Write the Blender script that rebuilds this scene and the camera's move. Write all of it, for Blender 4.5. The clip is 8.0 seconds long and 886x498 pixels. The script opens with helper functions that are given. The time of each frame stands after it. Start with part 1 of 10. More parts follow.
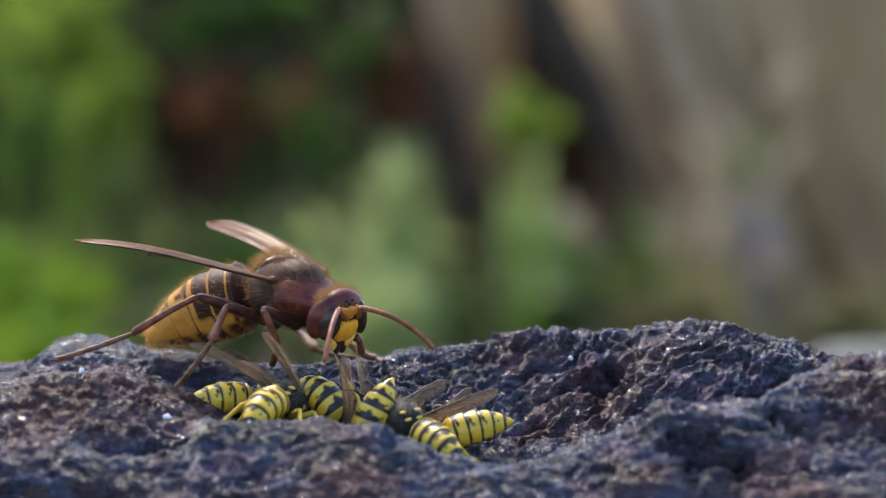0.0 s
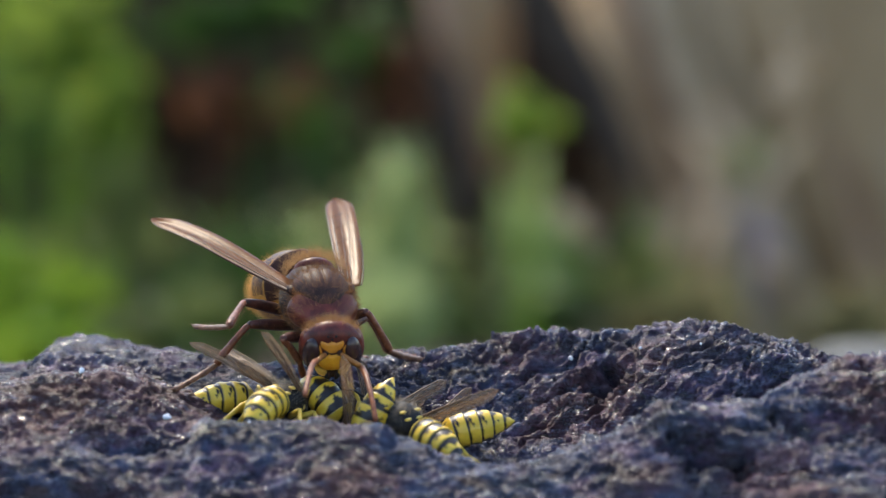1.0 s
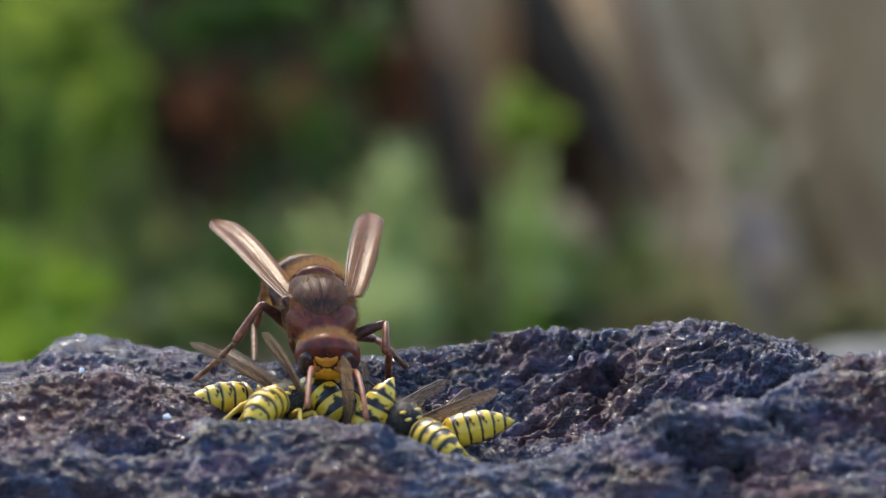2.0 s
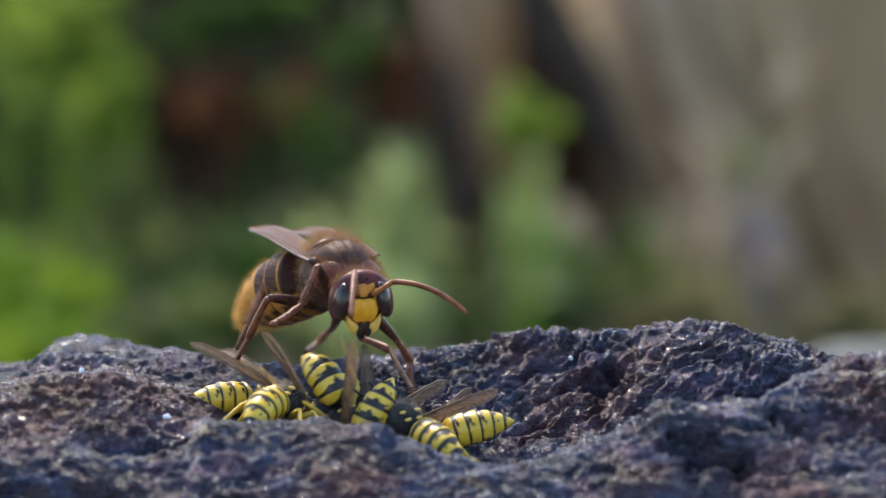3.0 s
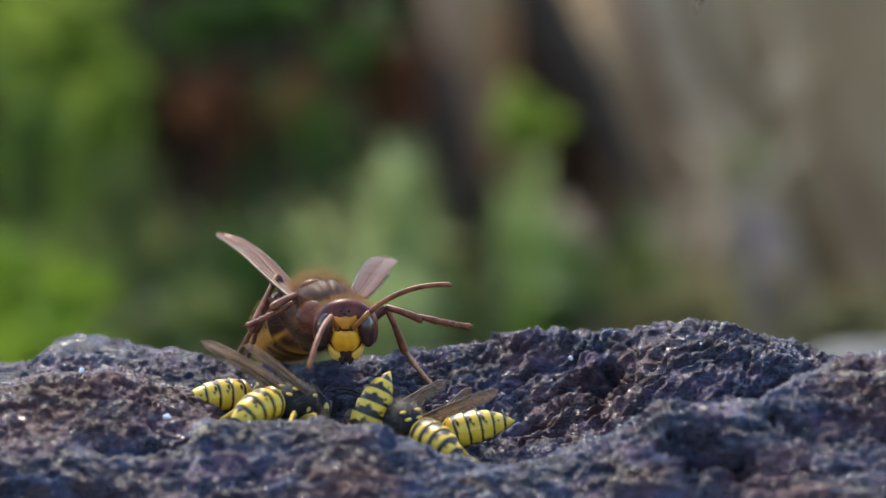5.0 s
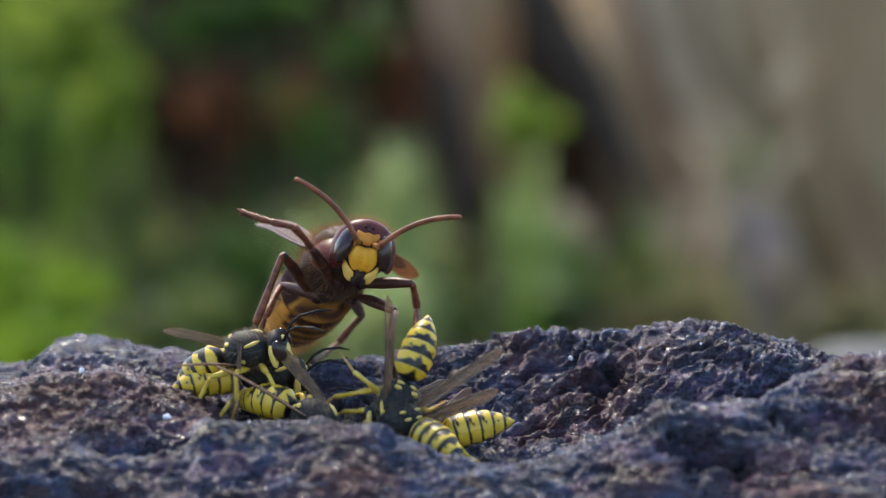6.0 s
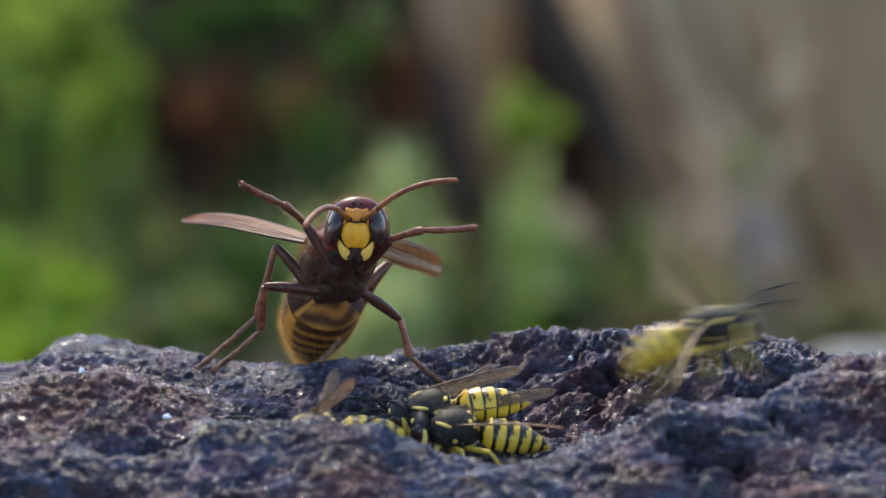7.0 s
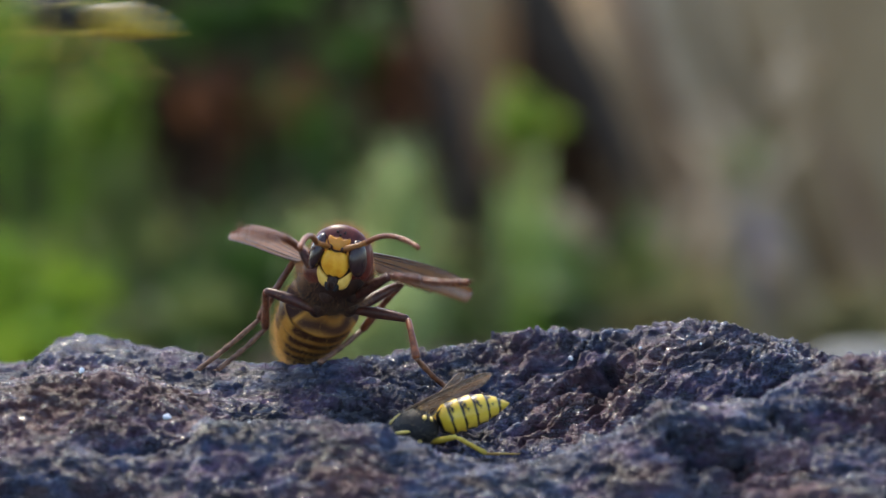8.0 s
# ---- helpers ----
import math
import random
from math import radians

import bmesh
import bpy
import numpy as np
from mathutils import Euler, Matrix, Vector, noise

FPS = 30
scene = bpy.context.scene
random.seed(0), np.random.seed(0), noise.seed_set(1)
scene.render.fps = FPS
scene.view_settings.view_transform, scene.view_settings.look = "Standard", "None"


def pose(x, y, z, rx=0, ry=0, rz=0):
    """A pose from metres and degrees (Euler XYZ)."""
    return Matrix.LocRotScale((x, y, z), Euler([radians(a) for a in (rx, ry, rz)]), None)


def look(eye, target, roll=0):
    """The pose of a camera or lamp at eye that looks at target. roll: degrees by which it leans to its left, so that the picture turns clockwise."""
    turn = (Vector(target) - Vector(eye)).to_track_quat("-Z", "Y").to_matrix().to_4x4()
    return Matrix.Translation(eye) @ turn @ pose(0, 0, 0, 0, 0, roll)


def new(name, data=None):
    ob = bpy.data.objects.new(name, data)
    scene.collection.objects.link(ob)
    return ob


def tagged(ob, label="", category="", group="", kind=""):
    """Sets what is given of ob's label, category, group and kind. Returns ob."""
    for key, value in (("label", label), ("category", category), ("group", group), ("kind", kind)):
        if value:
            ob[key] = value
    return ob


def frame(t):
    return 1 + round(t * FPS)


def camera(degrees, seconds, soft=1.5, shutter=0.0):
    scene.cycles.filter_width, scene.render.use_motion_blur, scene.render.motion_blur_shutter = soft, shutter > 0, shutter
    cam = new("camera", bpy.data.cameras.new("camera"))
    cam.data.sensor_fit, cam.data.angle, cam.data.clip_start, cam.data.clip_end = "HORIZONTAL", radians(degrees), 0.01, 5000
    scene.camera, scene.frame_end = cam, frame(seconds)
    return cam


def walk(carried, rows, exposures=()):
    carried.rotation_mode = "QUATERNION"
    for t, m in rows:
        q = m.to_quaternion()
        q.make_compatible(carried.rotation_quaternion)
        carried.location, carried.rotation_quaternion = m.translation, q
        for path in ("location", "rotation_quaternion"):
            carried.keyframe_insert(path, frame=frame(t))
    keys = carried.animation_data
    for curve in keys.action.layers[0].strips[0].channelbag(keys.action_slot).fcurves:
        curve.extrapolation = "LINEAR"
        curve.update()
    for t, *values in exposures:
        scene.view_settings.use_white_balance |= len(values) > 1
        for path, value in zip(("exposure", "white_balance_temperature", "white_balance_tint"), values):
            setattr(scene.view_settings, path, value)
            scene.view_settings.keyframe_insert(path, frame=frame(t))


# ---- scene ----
MM = 0.001

# ---- camera: a macro lens on a tripod ----
cam = camera(18.0, 8.0, soft=1.2, shutter=0.5)
cam.data.dof.use_dof = True
cam.data.dof.focus_distance = 0.2298
cam.data.dof.aperture_fstop = 25.0
cam.data.dof.aperture_blades = 0
EYE, AIM = (0.0, -0.226, 0.03645), (0.0, 0.0, 0.0087)
walk(cam, [(0.0, look(EYE, AIM)), (8.0, look(EYE, AIM))], exposures=((0.0, 1.3), (8.0, 1.3)))

# ---- sky and a soft sun, low behind the rock ----
world = bpy.data.worlds.new("sky")
scene.world = world
world.use_nodes = True
wn = world.node_tree
sky = wn.nodes.new("ShaderNodeTexSky")
sky.sky_type, sky.sun_disc = "NISHITA", False
sky.sun_elevation, sky.sun_rotation = radians(52), radians(-20)
wn.nodes["Background"].inputs["Strength"].default_value = 0.15
wn.links.new(sky.outputs["Color"], wn.nodes["Background"].inputs["Color"])
sun = new("sun", bpy.data.lights.new("sun", "SUN"))
sun.data.energy, sun.data.angle, sun.data.color = 1.9, radians(10), (1.0, 0.88, 0.7)
sun.matrix_basis = look((-0.22, 0.6, 0.82), (0, 0, 0))


# ---- materials ----
def material(name, colour, rough=0.5, metal=0.0):
    m = bpy.data.materials.new(name)
    m.use_nodes = True
    b = m.node_tree.nodes["Principled BSDF"]
    b.inputs["Base Color"].default_value = (*colour, 1)
    b.inputs["Roughness"].default_value = rough
    b.inputs["Metallic"].default_value = metal
    return m


def node(m, kind, **sockets):
    n = m.node_tree.nodes.new(kind)
    for key, value in sockets.items():
        n.inputs[key.replace("_", " ")].default_value = value
    return n


def link(m, a, b):
    m.node_tree.links.new(a, b)


def noise_tex(m, scale, detail=4.0, rough=0.55, stretch=None):
    n = node(m, "ShaderNodeTexNoise", Scale=scale, Detail=detail, Roughness=rough)
    c = m.node_tree.nodes.new("ShaderNodeTexCoord")
    if stretch:
        g = m.node_tree.nodes.new("ShaderNodeMapping")
        g.inputs["Scale"].default_value = stretch
        g.inputs["Rotation"].default_value = (0.0, radians(-9), 0.0)
        link(m, c.outputs["Object"], g.inputs["Vector"])
        link(m, g.outputs[0], n.inputs["Vector"])
    else:
        link(m, c.outputs["Object"], n.inputs["Vector"])
    return n


def ramp(m, fac, stops):
    r = m.node_tree.nodes.new("ShaderNodeValToRGB")
    e = r.color_ramp.elements
    while len(e) < len(stops):
        e.new(0.5)
    for el, (p, c) in zip(e, stops):
        el.position, el.color = p, (*c, 1)
    link(m, fac, r.inputs["Fac"])
    return r.outputs["Color"]


def blend(m, fac, a, b):
    x = m.node_tree.nodes.new("ShaderNodeMix")
    x.data_type = "RGBA"
    if isinstance(fac, float):
        x.inputs[0].default_value = fac
    else:
        link(m, fac, x.inputs[0])
    for socket, v in ((x.inputs[6], a), (x.inputs[7], b)):
        if isinstance(v, tuple):
            socket.default_value = (*v, 1)
        else:
            link(m, v, socket)
    return x.outputs[2]


def relief(m, height, strength, distance):
    b = node(m, "ShaderNodeBump", Strength=strength, Distance=distance)
    link(m, height, b.inputs["Height"])
    link(m, b.outputs["Normal"], m.node_tree.nodes["Principled BSDF"].inputs["Normal"])
    return b


def shell(name, dark, light, rough=0.32, scale=900, coat=0.0):
    """Insect cuticle: two close colours in clouds, fine pitting, uneven gloss."""
    m = material(name, light, rough)
    b = m.node_tree.nodes["Principled BSDF"]
    n = noise_tex(m, scale, 5)
    link(m, ramp(m, n.outputs["Fac"], [(0.35, dark), (0.65, light)]), b.inputs["Base Color"])
    f = noise_tex(m, 9000, 2)
    relief(m, f.outputs["Fac"], 0.25, 0.00006)
    b.inputs["Coat Weight"].default_value = coat
    b.inputs["Specular IOR Level"].default_value = 0.32
    b.inputs["Coat Roughness"].default_value = 0.2
    return m


def banded(name, pale, pale2, dark, rough=0.35):
    """Cuticle whose dark marks come from the mesh's own pattern layer."""
    m = material(name, pale, rough)
    b = m.node_tree.nodes["Principled BSDF"]
    at = m.node_tree.nodes.new("ShaderNodeAttribute")
    at.attribute_name = "pattern"
    n = noise_tex(m, 700, 4)
    base = ramp(m, n.outputs["Fac"], [(0.3, pale), (0.7, pale2)])
    link(m, blend(m, at.outputs["Fac"], base, dark), b.inputs["Base Color"])
    f = noise_tex(m, 8000, 2)
    relief(m, f.outputs["Fac"], 0.2, 0.00006)
    return m


def leafy(name, a, b_, rough=0.5):
    m = material(name, a, rough)
    b = m.node_tree.nodes["Principled BSDF"]
    g = m.node_tree.nodes.new("ShaderNodeNewGeometry")
    link(m, ramp(m, g.outputs["Random Per Island"], [(0.0, a), (1.0, b_)]), b.inputs["Base Color"])
    b.inputs["Specular IOR Level"].default_value = 0.12
    t = node(m, "ShaderNodeBsdfTranslucent")
    t.inputs["Color"].default_value = (*[min(1, 1.5 * v) for v in b_], 1)
    mix = node(m, "ShaderNodeMixShader", Fac=0.35)
    out = m.node_tree.nodes["Material Output"]
    link(m, b.outputs[0], mix.inputs[1])
    link(m, t.outputs[0], mix.inputs[2])
    link(m, mix.outputs[0], out.inputs["Surface"])
    return m


def membrane(name, colour, clear, rough=0.34, gloss=0.3):
    """Thin smoky wing skin."""
    m = material(name, colour, rough)
    b = m.node_tree.nodes["Principled BSDF"]
    n = noise_tex(m, 500, 3)
    link(m, ramp(m, n.outputs["Fac"], [(0.3, tuple(0.6 * v for v in colour)), (0.7, colour)]), b.inputs["Base Color"])
    f = noise_tex(m, 2500, 3)
    relief(m, f.outputs["Fac"], 0.4, 0.0001)
    b.inputs["Specular IOR Level"].default_value = gloss
    tr = node(m, "ShaderNodeBsdfTransparent")
    tl = node(m, "ShaderNodeBsdfTranslucent")
    tl.inputs["Color"].default_value = (*colour, 1)
    m1 = node(m, "ShaderNodeMixShader", Fac=0.4)
    m2 = node(m, "ShaderNodeMixShader", Fac=clear)
    link(m, b.outputs[0], m1.inputs[1])
    link(m, tl.outputs[0], m1.inputs[2])
    link(m, m1.outputs[0], m2.inputs[1])
    link(m, tr.outputs[0], m2.inputs[2])
    link(m, m2.outputs[0], m.node_tree.nodes["Material Output"].inputs["Surface"])
    return m


def rock_material():
    """Glassy vesicular lava in thin layers: slate blue, with purple and rusty stains; pit shade and glints are put into
    the colour.
    """
    m = material("lava rock", (0.1, 0.1, 0.11), 0.5)
    b = m.node_tree.nodes["Principled BSDF"]
    lie = (0.5, 0.9, 1.5)
    big = noise_tex(m, 110, 5, 0.65)
    mid = noise_tex(m, 420, 6, 0.68, lie)
    fine = noise_tex(m, 2600, 5, 0.7)
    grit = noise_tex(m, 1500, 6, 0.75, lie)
    # each ramp falls to near-black where the bump dips: cavity shade put into colour
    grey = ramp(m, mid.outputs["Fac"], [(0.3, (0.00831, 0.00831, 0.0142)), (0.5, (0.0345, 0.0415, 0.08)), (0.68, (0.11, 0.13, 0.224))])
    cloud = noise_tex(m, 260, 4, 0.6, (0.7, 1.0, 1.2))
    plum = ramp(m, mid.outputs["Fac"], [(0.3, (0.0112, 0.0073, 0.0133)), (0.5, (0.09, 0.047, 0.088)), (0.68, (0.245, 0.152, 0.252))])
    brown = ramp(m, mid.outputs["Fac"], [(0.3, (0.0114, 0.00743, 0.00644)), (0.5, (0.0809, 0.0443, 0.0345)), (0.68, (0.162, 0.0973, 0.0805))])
    grey = blend(m, ramp(m, cloud.outputs["Fac"], [(0.47, (0, 0, 0)), (0.6, (0.9,) * 3)]), grey, plum)
    grey = blend(m, ramp(m, cloud.outputs["Fac"], [(0.33, (0.8,) * 3), (0.41, (0, 0, 0))]), grey, brown)
    rust = ramp(m, mid.outputs["Fac"], [(0.3, (0.0134, 0.00546, 0.00644)), (0.5, (0.085, 0.036, 0.045)), (0.68, (0.19, 0.095, 0.12))])
    stain = node(m, "ShaderNodeAttribute")
    stain.attribute_name = "stain"
    add = node(m, "ShaderNodeMath")
    add.operation = "ADD"
    link(m, big.outputs["Fac"], add.inputs[0])
    link(m, stain.outputs["Fac"], add.inputs[1])
    where = ramp(m, add.outputs[0], [(0.53, (0, 0, 0)), (0.68, (1, 1, 1))])
    ochre = ramp(m, mid.outputs["Fac"], [(0.3, (0.0153, 0.00641, 0.00542)), (0.5, (0.115, 0.044, 0.036)), (0.68, (0.24, 0.115, 0.095))])
    rust = blend(m, ramp(m, add.outputs[0], [(0.76, (0, 0, 0)), (0.94, (1, 1, 1))]), rust, ochre)
    col = blend(m, where, grey, rust)
    pale = noise_tex(m, 900, 4, 0.7, lie)
    col = blend(m, ramp(m, pale.outputs["Fac"], [(0.58, (0, 0, 0)), (0.7, (0.6,) * 3)]), col, (0.32, 0.33, 0.42))
    # near-white flecks painted into the base colour as glints
    painted_glint = ramp(m, fine.outputs["Fac"], [(0.67, (0, 0, 0)), (0.7, (1, 1, 1))])
    # near-black where stain is far below 0, on the hollow's back wall
    hollow_black = ramp(m, add.outputs[0], [(0.08, (0.9,) * 3), (0.26, (0, 0, 0))])
    col = blend(m, hollow_black, col, (0.014, 0.014, 0.019))
    # shade of the small pits painted near-black over the low grit noise
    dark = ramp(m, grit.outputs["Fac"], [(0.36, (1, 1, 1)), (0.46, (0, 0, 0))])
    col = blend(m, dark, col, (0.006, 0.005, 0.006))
    link(m, blend(m, painted_glint, col, (0.6, 0.6, 0.64)), b.inputs["Base Color"])
    # small glassy faces among dull ones
    shine = noise_tex(m, 700, 3, 0.6, lie)
    face = ramp(m, shine.outputs["Fac"], [(0.48, (0, 0, 0)), (0.56, (1, 1, 1))])
    link(m, blend(m, face, (0.42,) * 3, (0.14,) * 3), b.inputs["Roughness"])
    link(m, blend(m, face, (0.42,) * 3, (1.0,) * 3), b.inputs["Specular IOR Level"])
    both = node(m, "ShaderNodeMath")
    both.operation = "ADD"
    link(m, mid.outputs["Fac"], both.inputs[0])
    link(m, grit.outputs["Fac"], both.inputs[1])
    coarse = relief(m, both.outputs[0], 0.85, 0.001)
    crisp = node(m, "ShaderNodeBump", Strength=0.7, Distance=0.00022)
    link(m, fine.outputs["Fac"], crisp.inputs["Height"])
    link(m, coarse.outputs["Normal"], crisp.inputs["Normal"])
    link(m, crisp.outputs["Normal"], b.inputs["Normal"])
    return m


ROCK = rock_material()
SOIL = shell("garden soil", (0.028, 0.02, 0.013), (0.075, 0.055, 0.035), 0.9, 12)
# near-black tone stands in for the shade between and under the plants
SHADE = shell("undergrowth with shade in its colour", (0.022, 0.014, 0.009), (0.06, 0.038, 0.022), 0.9, 9)
GREEN = leafy("fresh leaf", (0.125, 0.19, 0.022), (0.23, 0.31, 0.045))
LIME = leafy("lime leaf", (0.14, 0.235, 0.018), (0.245, 0.35, 0.036))
# darker leaf colour that carries the shade of its shrubs
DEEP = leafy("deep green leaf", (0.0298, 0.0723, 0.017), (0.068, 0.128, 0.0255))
SAGE = leafy("sage leaf", (0.29, 0.36, 0.14), (0.42, 0.48, 0.2))
RUST = leafy("dry leaf", (0.072, 0.0288, 0.0126), (0.135, 0.054, 0.0216))
OLIVE = leafy("olive leaf", (0.09, 0.13, 0.033), (0.17, 0.2, 0.065))
KHAKI = leafy("khaki leaf", (0.14, 0.13, 0.06), (0.24, 0.22, 0.1))
STRAW = leafy("straw", (0.289, 0.238, 0.17), (0.391, 0.332, 0.246))
LILAC = leafy("lilac flower", (0.187, 0.144, 0.194), (0.259, 0.216, 0.259))
BARK = shell("dark bark", (0.032, 0.024, 0.018), (0.08, 0.06, 0.046), 1.0, 60)
OLDBARK = shell("grey weathered bark", (0.26, 0.165, 0.082), (0.41, 0.282, 0.155), 0.85, 9)
PALEBARK = shell("pale bark", (0.33, 0.24, 0.145), (0.5, 0.375, 0.24), 0.9, 14)
RUSTBARK = shell("rusty bark", (0.25, 0.145, 0.085), (0.4, 0.26, 0.165), 0.9, 14)
STONE = shell("pale stone", (0.11, 0.11, 0.1), (0.19, 0.185, 0.17), 0.8, 30)

CHESTNUT = shell("chestnut cuticle", (0.06, 0.013, 0.01), (0.18, 0.036, 0.022), 0.36)
UMBER = shell("umber cuticle", (0.016, 0.009, 0.007), (0.055, 0.026, 0.018), 0.48)
SCUTUM = shell("scutum cuticle", (0.022, 0.009, 0.006), (0.085, 0.032, 0.019), 0.56)
FEMUR = shell("femur cuticle", (0.032, 0.011, 0.008), (0.1, 0.032, 0.02), 0.4, 1400)
LEGBROWN = shell("leg cuticle", (0.09, 0.027, 0.013), (0.26, 0.088, 0.04), 0.38, 1400)
SCAPE = shell("antenna root", (0.22, 0.08, 0.02), (0.4, 0.16, 0.035), 0.4)
TANLEG = shell("tarsus cuticle", (0.1, 0.045, 0.025), (0.27, 0.135, 0.08), 0.45, 1400)
FLAGEL = shell("antenna cuticle", (0.14, 0.04, 0.016), (0.29, 0.095, 0.038), 0.45)
YOLK = shell("yellow face cuticle", (0.8, 0.33, 0.018), (0.92, 0.48, 0.045), 0.42, 1500)
LEMON = shell("pale yellow cuticle", (0.74, 0.53, 0.1), (0.86, 0.67, 0.2), 0.35)
CREAM = shell("cream yellow cuticle", (0.72, 0.4, 0.06), (0.86, 0.56, 0.13), 0.4)
AMBER = shell("orange cuticle", (0.52, 0.18, 0.018), (0.72, 0.3, 0.04), 0.35)
COMPOUND = shell("eye", (0.024, 0.011, 0.011), (0.055, 0.025, 0.022), 0.24, coat=0.35)
BLACK = shell("black cuticle", (0.006, 0.006, 0.006), (0.02, 0.018, 0.017), 0.6)
FUZZ = leafy("golden hair", (0.2, 0.1, 0.04), (0.42, 0.24, 0.1), 0.6)
def dull(m, level=0.2):
    m.node_tree.nodes["Principled BSDF"].inputs["Specular IOR Level"].default_value = level
    return m


DARKHAIR = leafy("brown hair", (0.11, 0.05, 0.025), (0.28, 0.14, 0.06), 0.6)
DUSKHAIR = leafy("dusky hair", (0.1, 0.055, 0.03), (0.25, 0.15, 0.085), 0.6)
LEGHAIR = leafy("tan leg hair", (0.2, 0.11, 0.06), (0.42, 0.27, 0.17), 0.6)
GREYHAIR = leafy("grey hair", (0.16, 0.13, 0.1), (0.34, 0.29, 0.22), 0.6)
GOLDHAIR = leafy("pale golden hair", (0.36, 0.19, 0.05), (0.6, 0.36, 0.12), 0.6)
GASTER = banded("hornet gaster", (0.5, 0.205, 0.03), (0.7, 0.35, 0.06), (0.05, 0.017, 0.01), 0.5)
WASPBAND = banded("wasp gaster", (0.67, 0.42, 0.022), (0.83, 0.575, 0.07), (0.016, 0.011, 0.008), 0.36)
dull(GASTER), dull(UMBER), dull(SCUTUM, 0.3), dull(OLDBARK, 0.1), dull(BARK, 0.1), dull(SHADE, 0.1), dull(PALEBARK, 0.1), dull(RUSTBARK, 0.1)
WASPLEG = shell("wasp leg", (0.58, 0.36, 0.03), (0.75, 0.54, 0.09), 0.42)
WING = membrane("hornet wing", (0.31, 0.12, 0.04), 0.24, 0.3, 0.18)
VEIN = shell("wing vein", (0.05, 0.02, 0.01), (0.12, 0.05, 0.025), 0.4)
WASPWING = membrane("wasp wing", (0.3, 0.2, 0.125), 0.52)
QUARTZ = shell("quartz", (0.6, 0.6, 0.62), (0.82, 0.82, 0.84), 0.2)
WASPFOOT = shell("wasp foot", (0.42, 0.22, 0.04), (0.62, 0.38, 0.1), 0.45)
WASPVEIN = shell("wasp wing vein", (0.1, 0.06, 0.035), (0.2, 0.12, 0.07), 0.5)


# ---- building ----
def part(name, bm, mat, parent=None, label="", smooth=True):
    me = bpy.data.meshes.new(name)
    bmesh.ops.recalc_face_normals(bm, faces=bm.faces)
    bm.to_mesh(me)
    bm.free()
    me.materials.append(mat)
    if smooth:
        me.polygons.foreach_set("use_smooth", [True] * len(me.polygons))
    ob = new(name, me)
    if parent:
        ob.parent = parent
    return tagged(ob, label)


def loft(bm, rings, n=16, layer=None, mark=None):
    """Skin over rings square to y: (x, y, z, half width, half height). mark(i, angle) fills the pattern layer."""
    made = []
    for i, (x, y, z, rx, rz) in enumerate(rings):
        row = []
        for k in range(n):
            a = 2 * math.pi * k / n
            v = bm.verts.new((MM * (x + rx * math.cos(a)), MM * y, MM * (z + rz * math.sin(a))))
            if layer is not None:
                v[layer] = mark(i, a)
            row.append(v)
        made.append(row)
    for a, b in zip(made, made[1:]):
        for k in range(n):
            bm.faces.new((a[k], a[(k + 1) % n], b[(k + 1) % n], b[k]))
    bm.faces.new(made[0])
    bm.faces.new(made[-1])
    return made


def limb(length, profile, n=10, bend=0.0):
    """A leg or feeler segment along +y from its joint; profile: (share of length, radius)."""
    bm = bmesh.new()
    loft(bm, [(0, length * s, bend * 4 * s * (1 - s), r, r) for s, r in profile], n)
    return bm


def blob(bm, centre, radii, turn=(0, 0, 0), seg=20, warp=None):
    made = bmesh.ops.create_uvsphere(bm, u_segments=seg, v_segments=seg // 2 + 2, radius=1)
    m = Matrix.Translation(Vector(centre) * MM) @ Euler([radians(a) for a in turn]).to_matrix().to_4x4() @ Matrix.Diagonal((*[MM * r for r in radii], 1))
    for v in made["verts"]:
        co = v.co.copy()
        if warp:
            co = warp(co)
        v.co = m @ co
    return made["verts"]


def fur(spots, length, width, rng):
    """Fine hairs: spots of (point, normal) in mm."""
    bm = bmesh.new()
    for p, nrm in spots:
        d = (Vector(nrm) + Vector((rng.uniform(-.5, .5), rng.uniform(-.6, .3), rng.uniform(-.4, .4)))).normalized()
        s = d.orthogonal().normalized()
        s.rotate(Matrix.Rotation(rng.uniform(0, 6.28), 3, d))
        l, w = length * rng.uniform(0.5, 1.15), width
        p = Vector(p)
        bend = Vector((0, -0.15 * l, 0))
        a, b = bm.verts.new((p - s * w) * MM), bm.verts.new((p + s * w) * MM)
        c = bm.verts.new((p + d * l * 0.55 + s * w * 0.7) * MM)
        e = bm.verts.new((p + d * l * 0.55 - s * w * 0.7) * MM)
        f = bm.verts.new((p + d * l + bend) * MM)
        bm.faces.new((a, b, c, e))
        bm.faces.new((e, c, f))
    return bm


